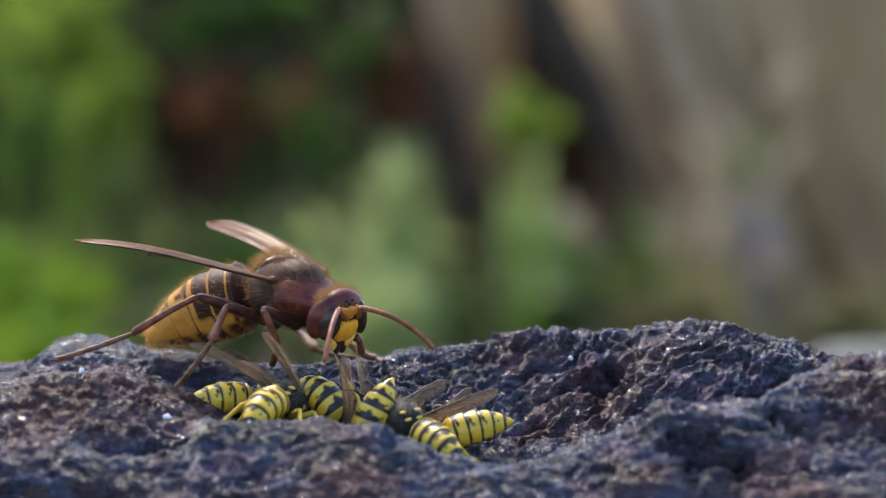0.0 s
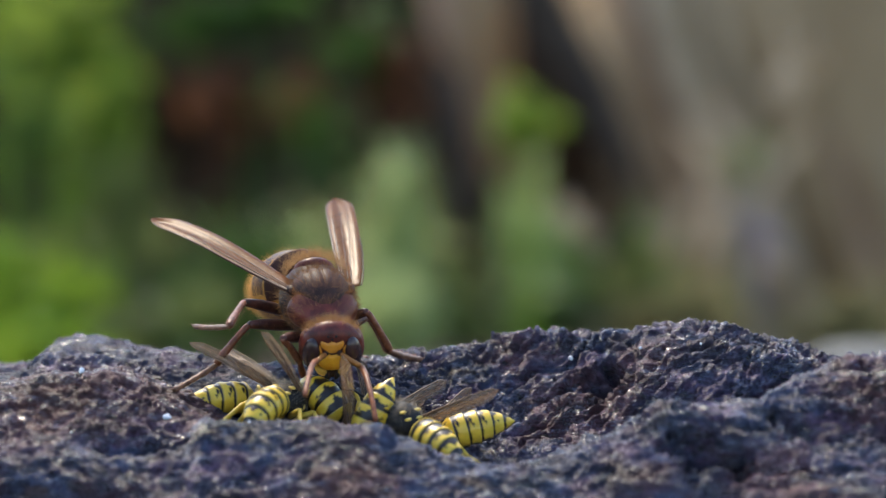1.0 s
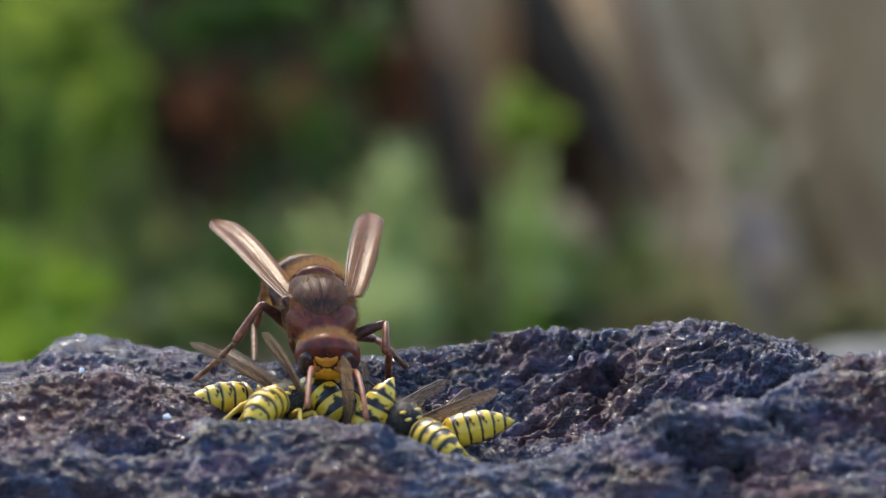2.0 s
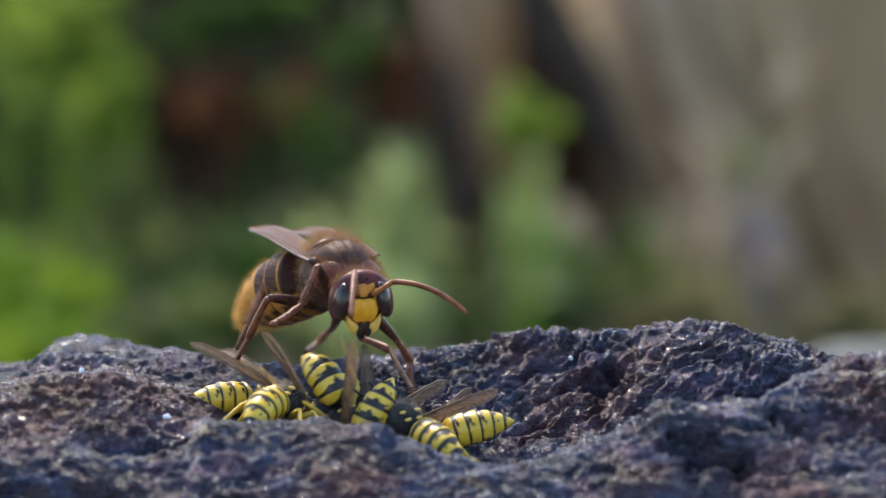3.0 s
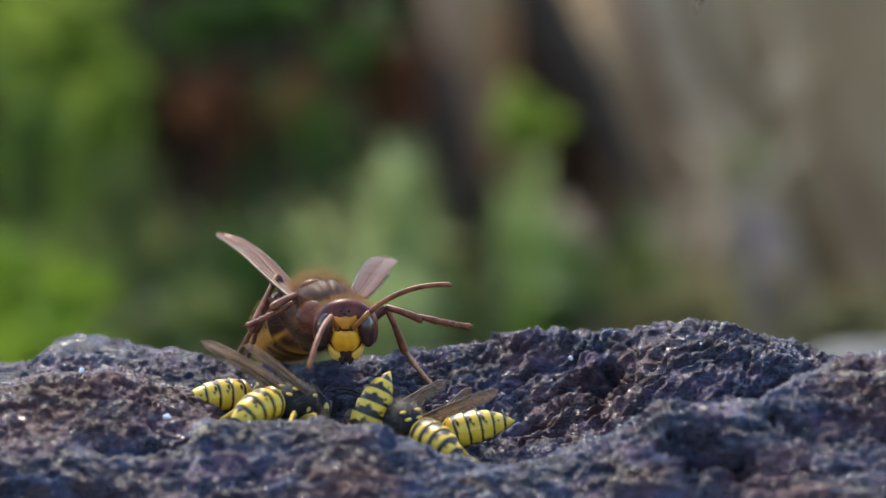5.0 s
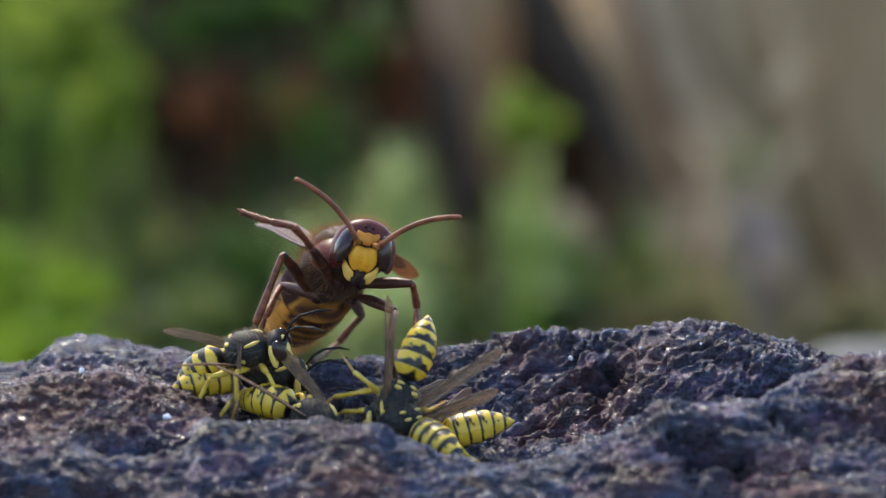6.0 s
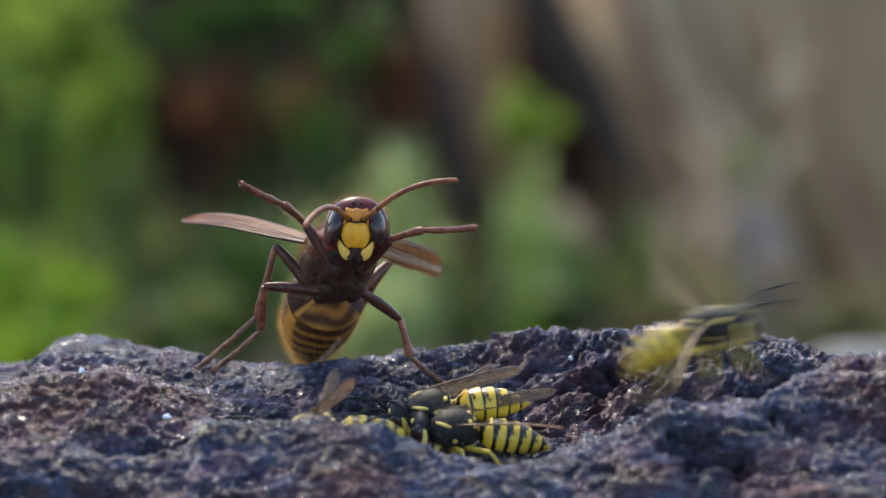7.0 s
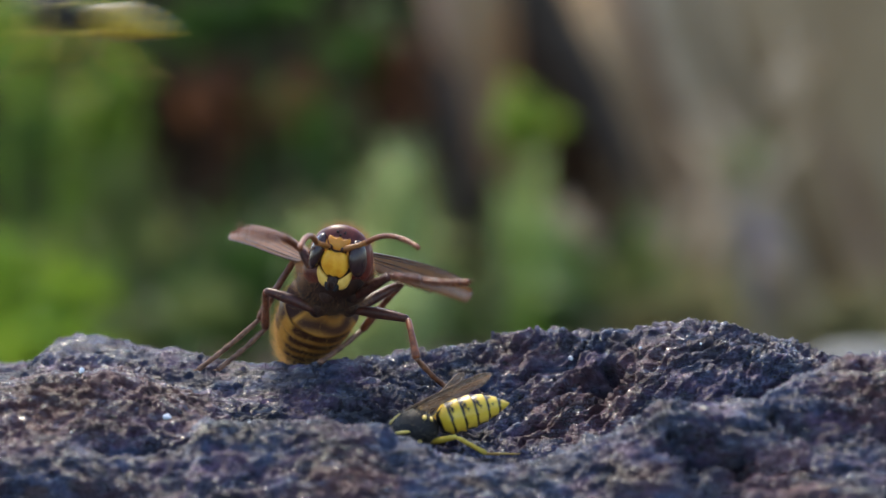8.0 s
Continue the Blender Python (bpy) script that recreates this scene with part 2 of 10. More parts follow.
def wing_meshes(length, width, pleats=3):
    """A folded wing along +y: a pleated skin with thickness, and its veins."""
    bm = bmesh.new()
    nx, ny, th = 12, 36, 0.025

    def place(u, v):
        chord = width * (0.28 + 0.72 * math.sin(math.pi * min(1, 0.06 + 0.62 * v ** 0.8)) ** 0.8) * (1 - max(0, (v - 0.84) / 0.16) ** 2.4 * 0.9)
        x = (u - 0.35) * chord
        z = 0.1 * math.sin(u * math.pi * pleats) * min(1, v * 5) * (0.4 + 0.6 * v) + 0.5 * (v * (1 - v)) * width * 0.2 + 0.25 * v * v - 0.055 * length * max(0, v - 0.45) ** 2 * 3.3
        return x, v * length, z

    for side in (-1, 1):
        grid = [[bm.verts.new([MM * c for c in (place(i / nx, j / ny)[0], place(i / nx, j / ny)[1], place(i / nx, j / ny)[2] + side * th / 2)]) for i in range(nx + 1)] for j in range(ny + 1)]
        for j in range(ny):
            for i in range(nx):
                bm.faces.new((grid[j][i], grid[j][i + 1], grid[j + 1][i + 1], grid[j + 1][i]))
        if side < 0:
            under = grid
    rim = lambda g: [g[0][i] for i in range(nx)] + [g[j][nx] for j in range(ny)] + [g[ny][i] for i in range(nx, 0, -1)] + [g[j][0] for j in range(ny, 0, -1)]
    a, b = rim(under), rim(grid)
    for k in range(len(a)):
        bm.faces.new((a[k], a[(k + 1) % len(a)], b[(k + 1) % len(a)], b[k]))
    veins = bmesh.new()

    def vein(path, r0, r1):
        rows = []
        for k, (u, v) in enumerate(path):
            x, y, z = place(u, v)
            r = (r0 + (r1 - r0) * k / (len(path) - 1)) * min(1, 0.3 + 0.28 * width)
            rows.append([veins.verts.new([MM * c for c in (x + r * math.cos(q), y, z + (r + 0.01) * math.sin(q))]) for q in (0, 1.57, 3.14, 4.71)])
        for p, q in zip(rows, rows[1:]):
            for k in range(4):
                veins.faces.new((p[k], p[(k + 1) % 4], q[(k + 1) % 4], q[k]))

    vein([(0.0, k / 24) for k in range(24)], 0.16, 0.06)
    vein([(0.12 + 0.04 * k / 20, k / 20) for k in range(15)], 0.1, 0.05)
    vein([(0.3 + 0.2 * k / 20, k / 20) for k in range(19)], 0.08, 0.03)
    vein([(0.45 + 0.35 * k / 20, k / 20) for k in range(18)], 0.07, 0.03)
    for v0 in (0.42, 0.58, 0.72):
        vein([(0.08 + 0.1 * k, v0 + 0.012 * k) for k in range(6)], 0.04, 0.03)
    return bm, veins


# ---- the rock: two ridges with a hollow between, in mm ----
BACK = [(-39.5, 20, -4.0), (-35.8, 19, -3.7), (-34.0, 17, -1.5), (-32.0, 17, -1.3), (-28.4, 16, -1.6), (-23.7, 14, -1.7), (-20.0, 10, -1.8), (-16.0, 8, -1.9), (-10.7, 8, -1.9),
        (-6.4, 9, -1.8), (-1.2, 10, -1.6), (3.7, 11, -0.7), (6.6, 10, 0.1), (12.8, 9, 0.6), (16.1, 8, 1.0), (18.8, 7, 2.0), (24.1, 7, 1.4), (29.5, 8, -0.1), (32.0, 9, -1.6), (37.8, 10, -2.2)]
HOLLOW = [(-36.4, -5, -2.3), (-33.6, -5, -1.4), (-31.3, -5, -0.8), (-27.6, -5, -0.4), (-25.7, -5, -1.0), (-22.4, -5, -2.3), (-20.5, -5, -3.4), (-18.6, -5, -4.6), (-16.0, -6, -6.6), (-12.0, -7, -7.8),
          (-1.5, -8, -8.6), (3.0, -8, -8.4), (7.5, -7, -7.6), (11.6, -6, -7.0), (15.4, -5, -6.8), (21.6, -4, -6.0), (28.8, -2, -4.6), (36.9, 4, -3.6)]
FRONT = [(-34.4, -12, -5.3), (-29.2, -12, -5.3), (-23.8, -13, -5.4), (-19.9, -13, -5.1), (-18.5, -13, -3.4), (-14.6, -13, -3.2), (-9.8, -13, -3.0), (-5.8, -14, -3.3), (-2.8, -14, -4.4),
         (2.9, -15, -5.9), (7.2, -15, -6.1), (9.8, -14, -5.1), (12.9, -14, -3.9), (15.5, -14, -1.8), (17.2, -14, -1.2), (22.1, -13, -1.9), (24.8, -12, -1.5), (28.7, -9, 0.1), (31.9, -8, 1.3), (34.9, -8, 1.7)]
GROUND_Z = -420.0


def line(table, x):
    a = np.array(table)
    return np.interp(x, a[:, 0], a[:, 1]), np.interp(x, a[:, 0], a[:, 2])


def rock_height(X, Y):
    """Smooth body of the rock over a grid, mm."""
    x = X[0]
    by, bz = line(BACK, x)
    hy, hz = line(HOLLOW, x)
    fy, fz = line(FRONT, x)
    one = np.ones_like(x)
    steep = 0.5 + 0.25 * np.exp(-((x - 6) / 6) ** 2) + 0.25 * np.clip((-22 - x) / 6, 0, 1) + 0.15 * np.clip((x - 13) / 5, 0, 1) + 0.3 * np.clip((-8 - x) / 10, 0, 1)
    st = [(-75 * one, -48 * one), (-46 * one, -17 + 0.3 * fz), (-29 + 8 * steep, -6.8 + 0.45 * (fz + 4) - 6.0 * steep), (fy, fz), (hy, hz), (by, bz), (by + 14, bz - 5), (by + 40, bz - 30)]
    Z = np.full_like(X, -60.0)
    brow = np.clip((x - 13) / 4, 0, 1)
    floor_ = np.clip((x - 1) / 4, 0, 1) * (1 - brow)
    for k, ((y0, z0), (y1, z1)) in enumerate(zip(st, st[1:])):
        t = (Y - y0) / (y1 - y0)
        s = np.clip(t, 0, 1)
        rise = 1 - (1 - s) ** 1.9
        s = 0.65 * s * s * (3 - 2 * s) + 0.35 * s
        if k == 4:
            s = s + (rise - s) * brow + (np.clip(t, 0, 1) ** 1.75 - s) * floor_
        inside = (t >= 0) & (t <= 1)
        Z = np.where(inside, z0 + (z1 - z0) * s, Z)
    dent = lambda cx, cy, rx, ry, d: d * np.exp(-((X - cx) / rx) ** 2 - ((Y - cy) / ry) ** 2)
    Z += dent(-29, 5, 12, 4, -2.6) + dent(-22.5, -11.8, 4, 0.9, -2.6) + dent(17.5, 6, 3.5, 4, -1.2)
    return Z


def build_rock():
    rng = np.random.default_rng(4)
    xs = np.concatenate([np.linspace(-70, -40, 40, endpoint=False), np.linspace(-40, 40, 720), np.linspace(40, 70, 41)[1:]])
    ys = np.concatenate([np.linspace(-75, -32, 60, endpoint=False), np.linspace(-32, 26, 500), np.linspace(26, 58, 41)[1:]])
    X, Y = np.meshgrid(xs, ys)
    Z = rock_height(X, Y)
    nx, ny = len(xs), len(ys)
    co = np.stack([X, Y, Z], -1).reshape(-1, 3)
    gy, gx = np.gradient(Z, ys, xs)
    nrm = np.stack([-gx, -gy, np.ones_like(Z)], -1).reshape(-1, 3)
    nrm /= np.linalg.norm(nrm, axis=1)[:, None]
    out = np.empty_like(co)
    flow, lay = Vector((0.72, 0.5, 0.48)).normalized(), Vector((1, 0.1, 0.05)).normalized()
    frac, cell, vec, ridged = noise.fractal, noise.voronoi, noise.noise_vector, noise.ridged_multi_fractal
    # hollows in the steep front, and rusty stains (below 0 less rust, then near-black): x, y, z, size, depth or
    # strength
    caves = ((18.4, -16.6, -4.2, 1.3, 2.2), (20.6, -17.2, -5.1, 1.35, 2.6), (22.8, -17.6, -6.2, 1.0, 1.6), (29.5, -14.5, -3.5, 2.2, 0.8), (12.8, 3.6, -2.6, 1.5, 2.2), (-20.6, -12.6, -3.9, 0.9, 1.6), (-22.6, -13.0, -4.5, 0.9, 1.4))
    stains = ((-29, -2, -3, 6, 0.34), (-22, -4, -4, 5, 0.38), (-31, -6, -4, 5, 0.5), (15.8, -18, -7.2, 2.6, 0.45), (25, -19, -7, 4, 0.4), (-6, -18.5, -6.8, 3.4, 0.42), (33, -10, -1, 5, 0.36), (5, 7, -2, 5, 0.2), (10, 0, -5, 5, 0.3), (17, 3, -3, 4, 0.22),
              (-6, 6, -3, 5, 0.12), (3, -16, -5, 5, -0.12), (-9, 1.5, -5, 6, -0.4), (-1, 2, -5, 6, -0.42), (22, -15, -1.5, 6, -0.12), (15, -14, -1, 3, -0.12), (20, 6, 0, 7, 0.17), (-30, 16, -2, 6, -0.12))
    stain = np.zeros(len(co))
    for i in range(len(co)):
        p = Vector(co[i])
        q = p + 0.8 * vec(p * 0.4)
        hill = max(0.0, min(1.0, 0.3 * (p.x - 1))) if p.y > -7 else 0.0
        front = max(0.0, min(1.0, (-9 - p.y) * 0.4))
        calm = max(front, max(0.0, min(1.0, (-13 - p.x) / 6)))
        wall = math.exp(-((p.x + 3) / 9) ** 2) * max(0.0, min(1.0, 0.4 * (p.y + 5)))
        axis = (flow * hill + lay * (1 - hill)).normalized()
        streak = q - axis * ((0.5 + 0.2 * hill) * q.dot(axis))
        patch = min(1.0, max(0.0, 0.5 + 1.1 * frac(p * 0.085 + Vector((3, 1, 7)), 1.0, 2.0, 2)))
        rough = max((0.25 + 0.45 * patch) * (1 - 0.35 * max(0.0, min(1.0, (-12 - p.x) / 6))), 0.75 * hill)
        d = 0.6 * frac(q * 0.2, 1.0, 2.1, 3) + 0.18 * front * frac(q * 0.35 + Vector((0, 0, 9)), 1.0, 2.0, 2)
        d += 0.2 * (0.5 + rough) * frac(streak * 1.4, 0.6, 2.1, 4)
        d += 0.5 * (0.15 + rough) * (1 - 0.35 * front) * (ridged(streak * 0.55, 0.9, 2.2, 4, 1.0, 2.0) - 1.1)
        flute = q - flow * (0.76 * q.dot(flow))
        if hill > 0:
            d += 0.6 * hill * (ridged(flute * 0.7 + Vector((2, 0, 5)), 1.0, 2.2, 3, 1.0, 2.0) - 1.0)
            d -= 1.1 * hill * min(1.0, max(0.0, 4.5 * (0.36 - cell(flute * 0.6)[0][0])))
        # thin tilted layers, worn back one behind the other
        lie = 0.62 * q.z + 0.05 * q.x + 0.16 * q.y + 1.1 * frac(q * 0.14 + Vector((0, 4, 0)), 1.0, 2.0, 2)
        step = lie - math.floor(lie)
        d += (0.3 * (1 - hill) + 0.12) * (0.8 - 0.2 * front) * (min(1.0, 4 * (1 - step)) * step - 0.4)
        # gas bubbles: steep-walled pits of three sizes, in swarms
        hole = frac(p * 0.3 + Vector((5, 5, 2)), 1.0, 2.0, 2)
        if hole > 0.0:
            d -= (0.1 + 0.9 * rough) * (1 - 0.9 * calm) * min(1.0, 3 * hole) * min(1.0, max(0.0, 5 * (0.34 - cell(streak * 0.5)[0][0])))
        swarm = min(1.0, max(0.0, 0.55 + 1.6 * frac(p * 0.16 + Vector((1, 8, 3)), 1.0, 2.0, 2)))
        d -= (0.25 + 0.35 * rough) * (1 - 0.85 * calm) * swarm * min(1.0, max(0.0, 5 * (0.33 - cell(q * 0.95)[0][0])))
        d -= (0.12 + 0.2 * rough) * (1 - 0.7 * calm) * min(1.0, max(0.0, 4 * (0.36 - cell(streak * 2.3)[0][0])))
        d += 0.14 * calm * frac(q * 3.1, 0.7, 2.1, 3)
        if wall > 0.05:
            d += 0.3 * wall * (ridged(q * 1.15 + Vector((4, 0, 1)), 0.8, 2.2, 3, 1.0, 2.0) - 1.0)
            d -= 0.5 * wall * min(1.0, max(0.0, 5 * (0.4 - cell(q * 1.35)[0][0])))
        for cx, cy, cz, cr, cd in caves:
            e = ((p.x - cx) / (1.5 * cr)) ** 2 + ((p.y - cy) / (1.4 * cr)) ** 2 + ((p.z - cz) / (0.75 * cr)) ** 2
            if e < 4:
                d -= cd * min(1.0, max(0.0, 0.9 * (1.5 - e * (1 + 1.1 * frac(q * 0.55, 1.0, 2.0, 4)))))
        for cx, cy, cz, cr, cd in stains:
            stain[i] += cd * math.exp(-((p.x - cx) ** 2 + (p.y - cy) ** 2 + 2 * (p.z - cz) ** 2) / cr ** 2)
        w = vec(p * 1.1)
        out[i] = co[i] + nrm[i] * d + 0.2 * np.array((w.x, w.y, w.z))
    verts = out * MM
    idx = np.arange(nx * ny).reshape(ny, nx)
    faces = np.stack([idx[:-1, :-1], idx[:-1, 1:], idx[1:, 1:], idx[1:, :-1]], -1).reshape(-1, 4)
    rim = np.concatenate([idx[0, :], idx[1:, -1], idx[-1, -2::-1], idx[-2:0:-1, 0]])
    low = verts[rim].copy()
    low[:, :2] *= 1.25
    low[:, 2] = (GROUND_Z - 3) * MM
    n0 = len(verts)
    m = len(rim)
    side = [(int(rim[k]), n0 + k, n0 + (k + 1) % m, int(rim[(k + 1) % m])) for k in range(m)]
    me = bpy.data.meshes.new("lava_rock")
    me.from_pydata(np.concatenate([verts, low]).tolist(), [], faces.tolist() + side + [tuple(range(n0 + m - 1, n0 - 1, -1))])
    me.materials.append(ROCK)
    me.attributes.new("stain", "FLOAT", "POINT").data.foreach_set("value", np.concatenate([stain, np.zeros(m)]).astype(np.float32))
    me.polygons.foreach_set("use_smooth", [True] * len(me.polygons))
    return tagged(new("lava_rock", me), "dark grey and rust pitted lava rock with a hollow", "rock")


# ---- the garden behind, far out of focus ----
def spot(px, py, y):
    """A point y mm behind the rock on the sight line that leaves the eye towards px, py."""
    f = 784 / math.tan(radians(9))
    p = radians(7)
    d = Vector((px - 784, f * math.cos(p) + (441 - py) * math.sin(p), -f * math.sin(p) + (441 - py) * math.cos(p)))
    e = Vector(EYE) / MM
    return e + d * ((y - e.y) / d.y)


def foliage(name, mat, centre, radii, count, size, seed, droop=0.0):
    """A loose crown of many small bent leaves, mm."""
    rng = np.random.default_rng(seed)
    twigs = rng.normal(size=(max(6, count // 14), 3)) * 0.62
    pick = rng.integers(0, len(twigs), count)
    along = rng.random((count, 1)) ** 0.6
    c = np.array(centre) + (twigs[pick] * along + rng.normal(size=(count, 3)) * 0.16 + np.array([0, 0, -0.25]) * (1 - along)) * np.array(radii) * 1.15
    a = rng.normal(size=(count, 3))
    a[:, 2] -= droop
    a /= np.linalg.norm(a, axis=1)[:, None]
    b = np.cross(a, rng.normal(size=(count, 3)))
    b /= np.linalg.norm(b, axis=1)[:, None]
    n = np.cross(a, b)
    asp = 0.4 if droop >= 0 else 0.15
    L = size * rng.uniform(0.6, 1.3, (count, 1)) * (1 if droop >= 0 else 2.2)
    v = np.stack([c - a * L, c - b * L * asp + n * L * .12, c + b * L * asp + n * L * .12, c + a * L - n * L * .2], 1).reshape(-1, 3) * MM
    k = np.arange(count)[:, None] * 4
    f = np.concatenate([k + np.array([0, 1, 2]), k + np.array([1, 3, 2])])
    me = bpy.data.meshes.new(name)
    me.from_pydata(v.tolist(), [], f.tolist())
    me.materials.append(mat)
    return new(name, me)


def tube(points, radii, n=14):
    """A round stem through points, mm."""
    bm = bmesh.new()
    rows = []
    for i, (p, r) in enumerate(zip(points, radii)):
        p = Vector(p)
        d = (Vector(points[min(i + 1, len(points) - 1)]) - Vector(points[max(i - 1, 0)])).normalized()
        s = d.cross(Vector((0.1, 1, 0.05))).normalized()
        t = d.cross(s)
        rows.append([bm.verts.new((p + (s * math.cos(a) + t * math.sin(a)) * r * (1 + 0.12 * math.sin(3 * a + i))) * MM) for a in [2 * math.pi * k / n for k in range(n)]])
    for a, b in zip(rows, rows[1:]):
        for k in range(n):
            bm.faces.new((a[k], a[(k + 1) % n], b[(k + 1) % n], b[k]))
    bm.faces.new(rows[0])
    bm.faces.new(rows[-1])
    return bm


def plant(mat, px, py, y, w, h, count, size, seed, label, droop=0.0, name="leafy_plant"):
    """A loose clump of leaves on stems that stand on the ground; w, h: half its size as seen from the eye."""
    s = 0.046 * (227.7 + y) / 227.7
    c = spot(px, py, y)
    base = tagged(new(name), label, "plant")
    base.location = (c.x * MM, c.y * MM, GROUND_Z * MM)
    local = Vector((0, 0, c.z - GROUND_Z))
    crown = foliage("crown", mat, local, (w * s, min(w, h) * s, h * s), count, size, seed, droop)
    crown.parent = base
    rng = random.Random(seed)
    for k in range(3):
        top = local + Vector((rng.uniform(-.5, .5) * w * s, rng.uniform(-.3, .3) * w * s, 0))
        part("stem", tube([(rng.uniform(-8, 8), rng.uniform(-8, 8), -3), tuple(top * 0.5), tuple(top)], [3, 2.4, 1.2], 8), mat, base)
    return base


def build_garden():
    bm = bmesh.new()
    n = 40
    g = [[bm.verts.new((x, y, GROUND_Z * MM + 0.012 * noise.noise(Vector((x * 3, y * 3, 0))) * (abs(x) < 5 and abs(y) < 5))) for x in [30 * (2 * i / n - 1) ** 3 for i in range(n + 1)]] for y in [30 * (2 * i / n - 1) ** 3 + 1 for i in range(n + 1)]]
    for a, b in zip(g, g[1:]):
        for i in range(n):
            bm.faces.new((a[i], a[i + 1], b[i + 1], b[i]))
    tagged(part("ground", bm, SOIL), "dark brown garden soil", kind="structure")
    # an added bank of dark earth closes the view; undergrowth shade is in its colour
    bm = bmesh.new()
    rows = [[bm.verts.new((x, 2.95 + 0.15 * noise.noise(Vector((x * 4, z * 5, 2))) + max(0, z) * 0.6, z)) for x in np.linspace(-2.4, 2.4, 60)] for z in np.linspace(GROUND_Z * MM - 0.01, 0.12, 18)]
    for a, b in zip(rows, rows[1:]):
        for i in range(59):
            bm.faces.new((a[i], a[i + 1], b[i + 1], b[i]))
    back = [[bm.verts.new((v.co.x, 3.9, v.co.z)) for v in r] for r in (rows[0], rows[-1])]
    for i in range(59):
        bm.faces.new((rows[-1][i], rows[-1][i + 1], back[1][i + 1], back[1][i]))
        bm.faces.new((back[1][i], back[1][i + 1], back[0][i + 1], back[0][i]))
    tagged(part("backdrop", bm, SHADE), "dark earth bank, undergrowth shade put into its colour", kind="structure")
    plants()


def plants():
    fresh = "fresh green leafy shrub, far out of focus"
    # nothing shades these shrubs; their shade comes from the leaf colour
    shade = "deep green leafy shrub, shade put into its leaf colour"
    sage = "grey-green sage plant, far out of focus"
    low = "olive green low shrub, far out of focus"
    rows = [
        (GREEN, 120, 60, 1600, 70, 130, 190, 16, fresh, 0), (GREEN, 190, 230, 1650, 70, 130, 170, 16, fresh, 0),
        (OLIVE, 170, 410, 1750, 110, 90, 120, 16, low, 0), (LIME, 35, 540, 1300, 110, 90, 220, 13, "lime green low plant, far out of focus", 0),
        (LIME, 110, 620, 1200, 130, 60, 170, 13, "lime green low plant, far out of focus", 0), (OLIVE, 290, 600, 1300, 110, 60, 150, 13, low, 0),
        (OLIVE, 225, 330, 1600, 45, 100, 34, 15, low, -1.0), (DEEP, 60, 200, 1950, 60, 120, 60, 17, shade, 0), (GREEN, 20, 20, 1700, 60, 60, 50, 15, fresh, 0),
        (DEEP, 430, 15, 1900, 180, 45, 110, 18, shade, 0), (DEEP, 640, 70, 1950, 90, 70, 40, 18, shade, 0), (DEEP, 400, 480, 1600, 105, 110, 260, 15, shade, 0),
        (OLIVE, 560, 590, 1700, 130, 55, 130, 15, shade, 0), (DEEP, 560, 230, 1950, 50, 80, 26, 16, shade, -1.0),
        (SAGE, 560, 420, 1700, 75, 50, 10, 15, sage, -1.0), (SAGE, 712, 400, 1550, 36, 140, 150, 14, sage, -1.0), (SAGE, 690, 560, 1500, 90, 60, 110, 14, sage, -1.0),
        (RUST, 400, 210, 1850, 75, 80, 70, 16, "rusty dry-leaved twig in shade", 0), (RUST, 680, 150, 1950, 75, 60, 60, 16, "rusty dry-leaved twig in shade", 0),
        (GREEN, 930, 205, 1450, 72, 52, 70, 12, "bright green leaf clump, far out of focus", 0), (SAGE, 920, 400, 1600, 38, 110, 45, 14, sage, -1.0),
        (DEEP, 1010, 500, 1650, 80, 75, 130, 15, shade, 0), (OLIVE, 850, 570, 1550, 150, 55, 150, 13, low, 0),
        (KHAKI, 1180, 560, 1650, 150, 70, 110, 15, "khaki green low shrub, far out of focus", 0), (KHAKI, 1450, 580, 1650, 150, 60, 110, 15, "khaki green low shrub, far out of focus", 0),
        (OLIVE, 1130, 480, 1750, 80, 90, 40, 15, low, -1.0), (STRAW, 1040, 400, 1800, 40, 100, 16, 12, "dry straw-coloured plant stalks, far out of focus", -1.5),
        (STRAW, 1330, 360, 1750, 150, 220, 60, 12, "dry straw-coloured plant stalks, far out of focus", -1.5), (OLIVE, 1320, 280, 1750, 60, 70, 18, 13, low, -1.0),
    ]
    for k, (mat, px, py, y, w, h, count, size, label, droop) in enumerate(rows):
        plant(mat, px, py, y, w, h, count, size, k + 1, label, droop)
    plant(LILAC, 1345, 420, 1650, 35, 80, 6, 13, 14, "lilac flower spike, far out of focus", -1.0, "flower_spike")
    # trunks and branches
    def trunk(label, path, radii, ridges, seed):
        tree = tagged(new("tree_trunk"), label, "tree trunk")
        part("trunk", tube(path, radii, 24), OLDBARK, tree)
        rng = random.Random(seed)
        for k in range(ridges):
            a = radians(200 + 140 * (k + rng.uniform(0.2, 0.8)) / ridges)
            side = [Vector((math.cos(a) * r * 0.97, math.sin(a) * r * 0.97, 0)) for r in radii]
            part("bark_ridge", tube([Vector(p) + q for p, q in zip(path, side)], [rng.uniform(7, 20) for _ in radii], 8), rng.choice((OLDBARK, PALEBARK, RUSTBARK)), tree, "rough bark ridge")

    trunk("grey-brown weathered leaning tree trunk, far out of focus", [spot(1660, 900, 2350), spot(1560, 500, 2370), spot(1440, 100, 2380), spot(1350, -200, 2400)], [190, 192, 196, 200], 12, 2)
    trunk("pale grey leaning trunk behind the plants", [spot(900, 330, 2560), spot(850, 90, 2560), spot(820, -100, 2560)], [12, 34, 42], 3, 5)

